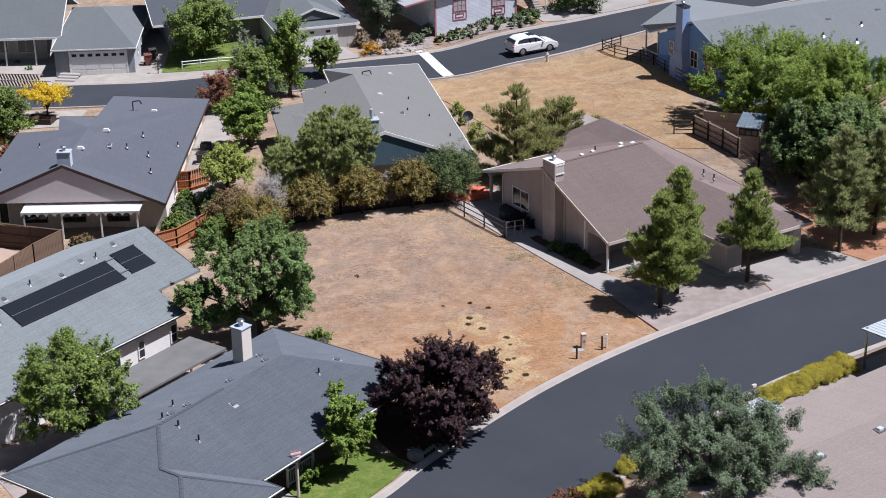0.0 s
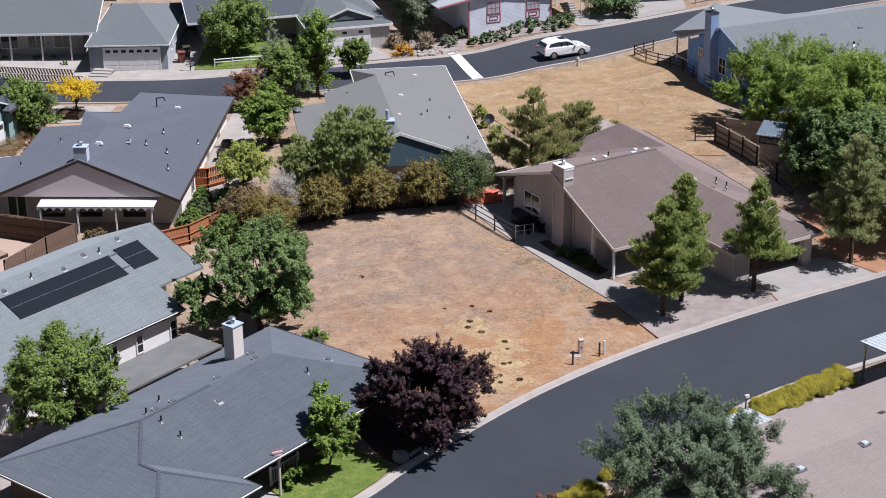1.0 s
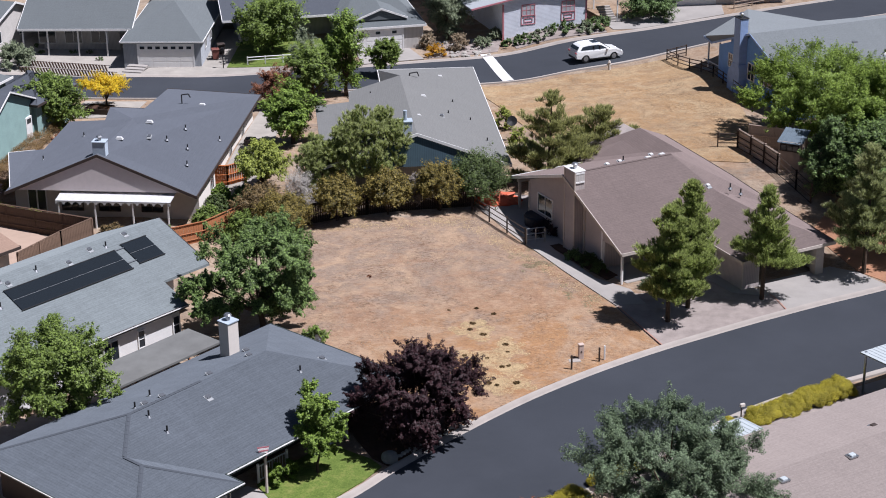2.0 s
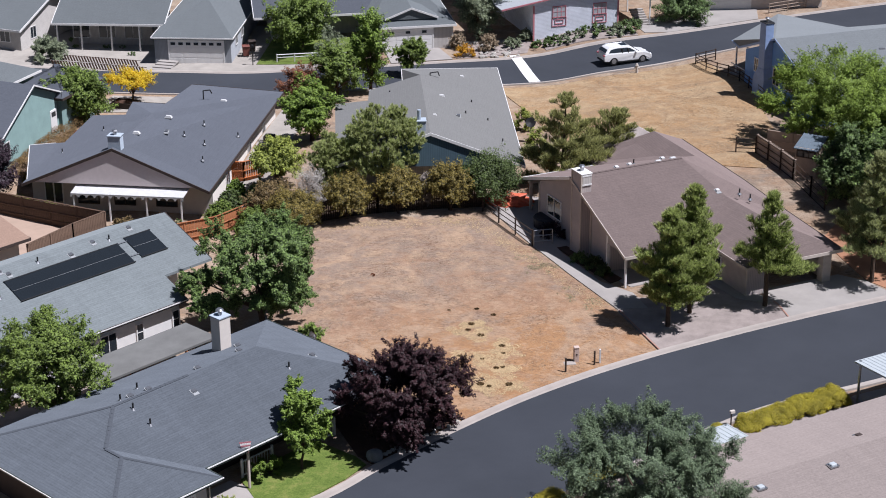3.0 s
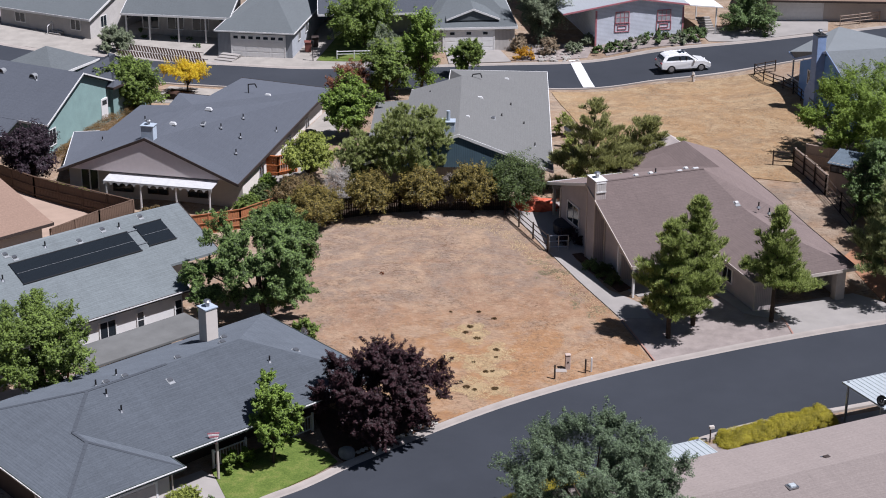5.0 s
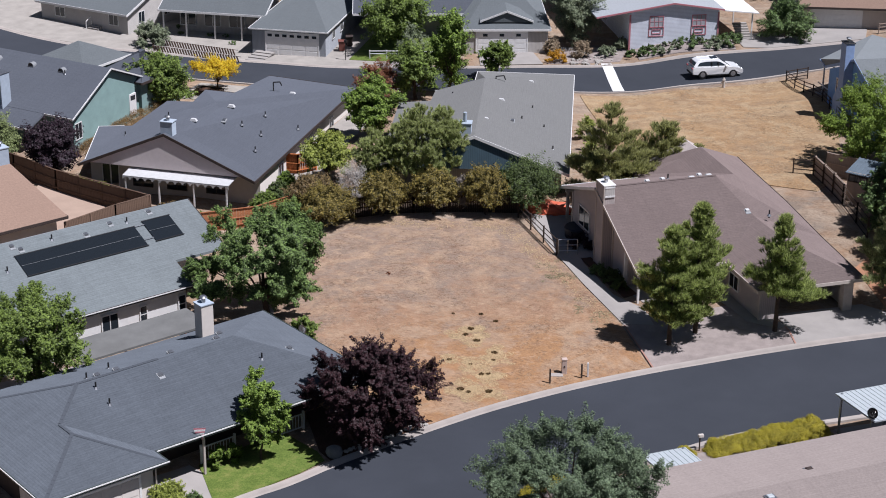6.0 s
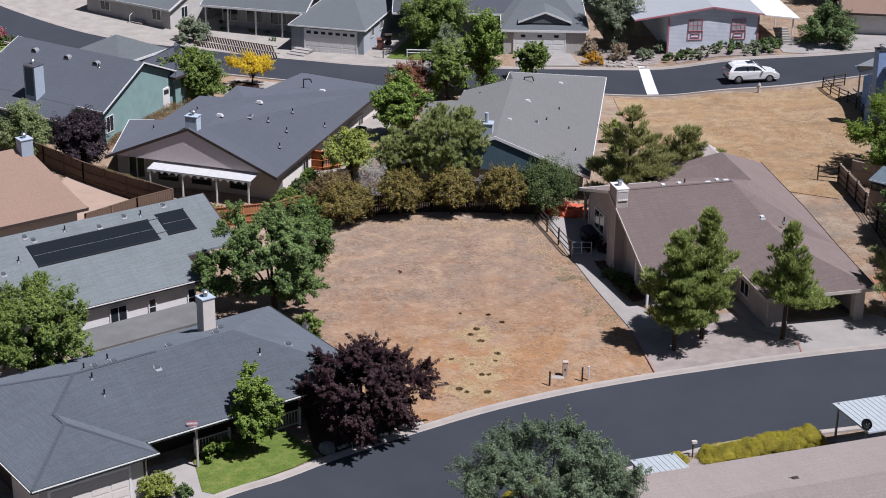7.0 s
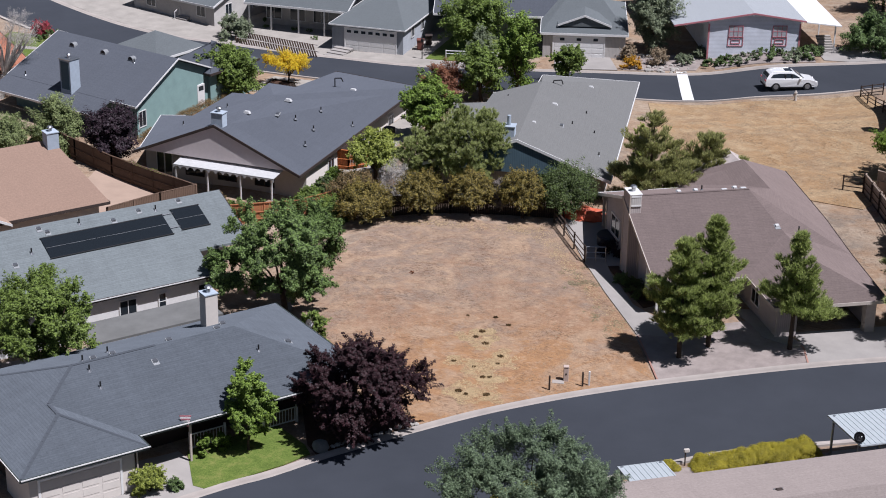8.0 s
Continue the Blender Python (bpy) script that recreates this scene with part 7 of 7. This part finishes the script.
# flag on the porch
fl = thing("flag", -9.34, -22.38, 1.25, 18, "small red and white striped flag on a pole", "flag")
part("pole", tube((0, 0.3, 0.2), (0, -0.5, 0.95), 0.015, 0.015, 6), M_METAL, fl)
for i in range(7):
    bm = box(-0.32 + 0.035 * i, 0.30 - 0.025 * i, -0.508, -0.492, 0.96 - 0.09 * i, 1.05 - 0.09 * i)
    for v in bm.verts:
        v.co.y += 0.05 * math.sin(v.co.x * 9 + i * 0.5)
    part("stripe", bm, (M_PINKTRIM, M_WHITE)[i % 2], fl)
# boulder and kerb stones under the plum tree
bm = bmesh.new()
bmesh.ops.create_icosphere(bm, subdivisions=2, radius=0.5)
for v in bm.verts:
    v.co = Vector((v.co.x * 1.0, v.co.y * 0.85, v.co.z * 0.8)) * (1 + 0.14 * noise.noise(v.co * 3))
bl = part("boulder", bm, plain("grey_stone", (0.22, 0.23, 0.23), 0.9, var=0.3), None, smooth=True)
bl.location = (-3.2, -18.9, g(-3.2, -18.9) + 0.35)
tagged(bl, "rounded grey boulder beside the lawn", "boulder")
bm = bmesh.new()
bmesh.ops.create_icosphere(bm, subdivisions=1, radius=0.17)
for v in bm.verts:
    v.co = Vector((v.co.x, v.co.y * 0.8, v.co.z * 0.6)) * (1 + 0.25 * noise.noise(v.co * 9))
stone = bpy.data.meshes.new("stone")
bm.to_mesh(stone)
bm.free()
stone.materials.append(plain("pale_stone", (0.5, 0.47, 0.43), 0.9, var=0.3))
for i in range(26):
    s = i / 25
    x, y = -3.0 + 3.6 * s + random.uniform(-0.2, 0.2), -18.6 + 4.0 * s + random.uniform(-0.2, 0.2)
    ob = new("edging_stone", stone)
    ob.matrix_world = pose(x, y, g(x, y) + 0.13, 0, 0, random.uniform(0, 360))
    tagged(ob, "pale edging stone along the kerb", "stone", "edging stones")
for i in range(60):
    x, y = random.uniform(-9.0, -3.2), random.uniform(61.2, 66.0)
    ob = new("garden_rock", stone)
    s = random.uniform(0.8, 2.2)
    ob.matrix_world = pose(x, y, g(x, y) + 0.1, 0, 0, random.uniform(0, 360)) @ Matrix.Scale(s, 4)
    tagged(ob, "pale rock in the dry front garden", "rock", "garden rocks")
# orange tarpaulin heap by the patio
bm = bmesh.new()
bmesh.ops.create_icosphere(bm, subdivisions=3, radius=1.0)
for v in bm.verts:
    v.co = Vector((v.co.x * 1.1, v.co.y * 0.7, max(-0.05, v.co.z) * 0.62)) * (1 + 0.35 * noise.noise(v.co * 2.6) + 0.15 * noise.noise(v.co * 7))
tp = part("tarpaulin", bm, plain("orange_tarp", (0.66, 0.15, 0.08), 0.5, var=0.35, scale=3, bump=0.4), None, smooth=False)
tp.location = (-0.1, 18.6, g(-0.1, 18.6))
tp.scale = (1.7, 1.5, 1.3)
tagged(tp, "crumpled orange-red tarpaulin heap by the patio", "tarpaulin")
tub = thing("hot_tub", 3.2, 14.4, g(3.2, 14.4), 20, "dark navy covered hot tub on the shaded patio", "hot tub")
part("shell", tube((0, 0, 0), (0, 0, 0.7), 0.95, 0.98, 20), plain("navy_vinyl", (0.012, 0.016, 0.03), 0.5, var=0.3), tub)
part("cover", tube((0, 0, 0.7), (0, 0, 0.8), 1.0, 0.92, 20), plain("navy_cover", (0.02, 0.025, 0.04), 0.5, var=0.3), tub)
# bins and a post lamp beside the far garage
for x, y, m, lb in ((-29.9, 60.9, plain("dull_red_plastic", (0.20, 0.075, 0.06), 0.6), "dull red wheeled waste bin beside the garage"), (-29.7, 62.6, M_TRIMDARK_PORCHSHADE, "dark wheeled waste bin beside the garage")):
    wb = thing("waste_bin", x, y, g(x, y) + 0.06, 20, lb, "waste bin", "waste bins")
    bm = box(-0.34, 0.34, -0.36, 0.36, 0.08, 1.0, 0.03)
    for v in bm.verts:
        if v.co.z < 0.3:
            v.co.x, v.co.y = v.co.x * 0.8, v.co.y * 0.8
    part("body", bm, m, wb)
    part("lid", box(-0.37, 0.37, -0.42, 0.39, 1.0, 1.08, 0.03), m, wb)
    for s in (-1, 1):
        part("wheel", tube((s * 0.26, 0.34, 0.12), (s * 0.34, 0.34, 0.12), 0.13, 0.13, 10), M_BLACK, wb)
pl = thing("post_lamp", -28.5, 57.9, g(-28.5, 57.9) + 0.06, 0, "dark post lamp at the edge of the far driveway", "lamp")
part("post", tube((0, 0, 0), (0, 0, 1.7), 0.05, 0.04, 8), M_BLACK, pl)
part("lantern", box(-0.12, 0.12, -0.12, 0.12, 1.7, 2.0, 0.03), M_BLACK, pl)
# air conditioners along the side yard
for y in (29.0, 31.2):
    ac = thing("air_conditioner", -20.6, y, g(-20.6, y), 0, "dark grey outdoor air conditioning unit", "air conditioner", "air conditioners")
    part("casing", box(-0.42, 0.42, -0.42, 0.42, 0.02, 0.8, 0.04), M_TRIMDARK_PORCHSHADE, ac)
    part("fan_grille", tube((0, 0, 0.8), (0, 0, 0.84), 0.34, 0.34, 16), M_BLACK, ac)
    part("pad", box(-0.5, 0.5, -0.5, 0.5, -0.06, 0.05), M_CONC, ac)


# ---- the parked white car on the far street ----
def suv(x, y, yaw):
    c = thing("car", x, y, g(x, y) + 0.06, yaw, "white sport utility car with dark windows on the street", "car")
    paint = Mat("white_car_paint", 0.25, 0.0, 0.6)
    paint.color((0.82, 0.83, 0.84))
    paint.b.inputs["Coat Weight"].default_value = 0.5

    def half(z):
        """The half width of the body at a height."""
        return 0.95 - 0.5 * max(0.0, 0.55 - z) ** 2 if z < 1.0 else 0.95 - 0.40 * (z - 1.0)

    def shell(name, prof, widen, mat):
        bm = bmesh.new()
        add_prism(bm, prof, "y", -1.0, 1.0)
        for v in bm.verts:
            v.co.y *= half(v.co.z) * widen
        bmesh.ops.bevel(bm, geom=[e for e in bm.edges if abs(e.verts[0].co.y - e.verts[1].co.y) < 0.3], offset=0.045, segments=2, affect="EDGES")
        return part(name, bm, mat, c)

    arch = lambda x0: [(x0 + 0.43 * math.cos(a), 0.36 + 0.43 * math.sin(a)) for a in (3.1, 2.5, 1.9, 1.25, 0.65, 0.05)]
    shell("body", [(-2.4, 0.42), (-2.44, 0.72), (-2.36, 1.02), (-2.2, 1.1), (0.9, 1.06), (1.5, 1.0), (2.1, 0.9), (2.36, 0.74), (2.42, 0.5), (2.34, 0.3), (1.9, 0.28)]
          + arch(1.45)[::-1] + [(1.0, 0.26), (-1.0, 0.26)] + arch(-1.45)[::-1] + [(-1.9, 0.34)], 1.0, paint.m)
    shell("cabin", [(-2.28, 1.04), (-2.3, 1.14), (-2.02, 1.5), (-1.8, 1.62), (-1.0, 1.69), (-0.1, 1.67), (0.3, 1.6), (1.16, 1.04)], 0.97, paint.m)
    bm = bmesh.new()
    add_prism(bm, [(-1.98, 1.17), (-1.72, 1.46), (-1.1, 1.54), (-0.1, 1.53), (0.22, 1.46), (0.78, 1.14)], "y", -1.0, 1.0)
    for v in bm.verts:
        v.co.y *= half(v.co.z) * 0.985
    part("side_glass", bm, M_GLASS, c)
    for nm, a, b in (("windscreen", (0.42, 1.545), (1.1, 1.10)), ("rear_glass", (-2.06, 1.47), (-2.27, 1.20))):
        bm = bmesh.new()
        d = 0.025 if nm == "windscreen" else -0.025
        q = [(a[0], half(a[1]) * 0.86, a[1]), (a[0], -half(a[1]) * 0.86, a[1]), (b[0], -half(b[1]) * 0.86, b[1]), (b[0], half(b[1]) * 0.86, b[1])]
        f = [bm.verts.new((p[0] + d, p[1], p[2] + 0.02)) for p in q]
        k = [bm.verts.new((p[0] - d, p[1], p[2] - 0.02)) for p in q]
        bm.faces.new(f)
        bm.faces.new(k[::-1])
        for n in range(4):
            bm.faces.new((f[(n + 1) % 4], f[n], k[n], k[(n + 1) % 4]))
        part(nm, bm, M_GLASS, c)
    for s in (-1, 1):
        for xx in (-0.62, 0.0):
            part("door_pillar", box(xx - 0.04, xx + 0.04, s * 0.84 - 0.05, s * 0.84 + 0.055, 1.08, 1.5), M_BLACK, c)
        part("sill_trim", box(-1.0, 1.0, s * 0.93 - 0.03, s * 0.93 + 0.04, 0.24, 0.36), M_BLACK, c)
        part("headlight", box(2.12, 2.36, s * 0.66 - 0.16, s * 0.66 + 0.16, 0.7, 0.8, 0.02), M_METAL, c)
        part("tail_light", box(-2.46, -2.3, s * 0.72 - 0.16, s * 0.72 + 0.16, 0.88, 1.0, 0.02), M_TRIMRED, c)
        part("mirror", box(0.66, 0.84, s * 1.02 - 0.1, s * 1.02 + 0.1, 1.06, 1.2, 0.02), paint.m, c)
        part("roof_rail", tube((-1.7, s * 0.6, 1.68), (0.0, s * 0.6, 1.71), 0.02, 0.02, 5), M_METAL, c)
    part("bumper", box(-2.47, -2.3, -0.7, 0.7, 0.34, 0.52, 0.03), M_BLACK, c)
    part("sunroof", box(-0.55, 0.12, -0.42, 0.42, 1.64, 1.705, 0.01), M_GLASS, c)
    for xx in (-1.45, 1.45):
        for s in (-1, 1):
            w = part("wheel", tube((xx, s * 0.7, 0.36), (xx, s * 0.93, 0.36), 0.365, 0.365, 20), M_BLACK, c)
            part("rim", tube((xx, s * 0.88, 0.36), (xx, s * 0.945, 0.36), 0.25, 0.23, 14), M_METAL, w)


suv(6.6, 59.7, 27)

# ---- weeds and dry tufts on the lots ----
def tufts(name, label, spots, size, n, mat, seed, lie=False):
    """Grass blades in tufts over a stretch of ground."""
    rng = np.random.default_rng(seed)
    P, N = [], []
    for x, y, r in spots:
        m = max(4, int(n * r * r))
        a, q = rng.uniform(0, 6.283, m), r * np.sqrt(rng.uniform(0, 1, m))
        px, py = x + q * np.cos(a), y + q * np.sin(a)
        P.append(np.stack([px, py, gz(px, py) + 0.05 + (rng.uniform(0, 1, m) * size * 0.5 if not lie else 0.005)], 1))
        v = unit(m, rng)
        v[:, 2] = v[:, 2] * 0.35 if not lie else np.abs(v[:, 2]) + 9.0
        N.append(v / np.linalg.norm(v, axis=1)[:, None])
    ob = leaf_cloud(name, np.concatenate(P), np.concatenate(N), size, mat, None, aspect=1.4 if not lie else 3.6, rng=rng)
    return tagged(ob, label, "weeds", kind="stuff")


WEEDS = [(-1.73, -0.32), (-0.05, 0.09), (1.1, -0.67), (-0.2, -3.05), (-0.23, -6.61), (1.14, -6.9), (2.11, -4.95), (2.28, -5.93), (2.46, -7.84), (2.1, -8.0), (1.93, -10.39), (3.04, -10.01), (-0.11, -2.16), (0.66, -3.66), (1.41, -10.17)]
tufts("weed_tufts", "small dark brown clumps of weeds on the bare soil", [(x, y, random.uniform(0.08, 0.22)) for x, y in WEEDS], 0.06, 3600, L_WEED, 5)
PATHSIDE = ((2.2, 8.6), (2.9, 7.1), (3.6, 6.3), (5.8, 3.2), (7.0, 1.7))
tufts("path_weeds", "sparse grey-green and straw weeds beside the concrete path", [(a + random.gauss(0, 0.5), b + random.gauss(0, 0.7), random.uniform(0.12, 0.35)) for a, b in PATHSIDE for q in range(8)], 0.045, 340, L_PATHWEED, 15, True)
tufts("dead_plant", "dark dried-up plant on the bare soil", [(-7.4, 4.1, 0.16), (-7.3, 3.9, 0.1)], 0.09, 900, L_RED, 6)
tufts("straw_patches", "flattened pale straw round the weed clumps", [(x + random.gauss(0, 0.42), y + random.gauss(0, 0.42), random.uniform(0.2, 0.5)) for x, y in WEEDS[3:] for q in range(9)], 0.045, 620, L_PALESTRAW, 7, True)


def inside(poly, x, y):
    hit = False
    for (x0, y0), (x1, y1) in zip(poly, poly[1:] + poly[:1]):
        if (y0 > y) != (y1 > y) and x < (x1 - x0) * (y - y0) / (y1 - y0) + x0:
            hit = not hit
    return hit


def scatter(poly, n, r0, r1, seed):
    rng = random.Random(seed)
    xs, ys = [p[0] for p in poly], [p[1] for p in poly]
    out = []
    while len(out) < n:
        x, y = rng.uniform(min(xs), max(xs)), rng.uniform(min(ys), max(ys))
        if inside(poly, x, y):
            out.append((x, y, rng.uniform(r0, r1)))
    return out


tufts("dry_grass", "short dry straw tufts over the empty lot", scatter(LOT, 900, 0.2, 0.6, 3), 0.03, 60, L_STRAW, 8, True)
tufts("straw_band", "pale flattened straw along the hedge and path", scatter([(-12.6, 13.4), (-6, 14.0), (-1.8, 15.6), (2.1, 10.0), (8.2, 1.4), (7.4, 1.2), (1.2, 9.4), (-2.4, 13.6), (-6, 12.6), (-12.6, 12)], 420, 0.2, 0.55, 23), 0.035, 60, L_PALESTRAW, 24, True)
tufts("dry_weeds", "grey-brown dead weeds in patches over the empty lot", scatter([(-12, 13), (-2, 14.5), (0, 4), (-3, -6), (-8, -12), (-12, -4)], 350, 0.2, 0.6, 13), 0.03, 50, L_DEADWEED, 14, True)
tufts("dry_grass", "short straw-yellow grass over the sloping lot", scatter(FAR_LOT, 1500, 0.15, 0.6, 4), 0.04, 60, L_STRAW, 9, True)
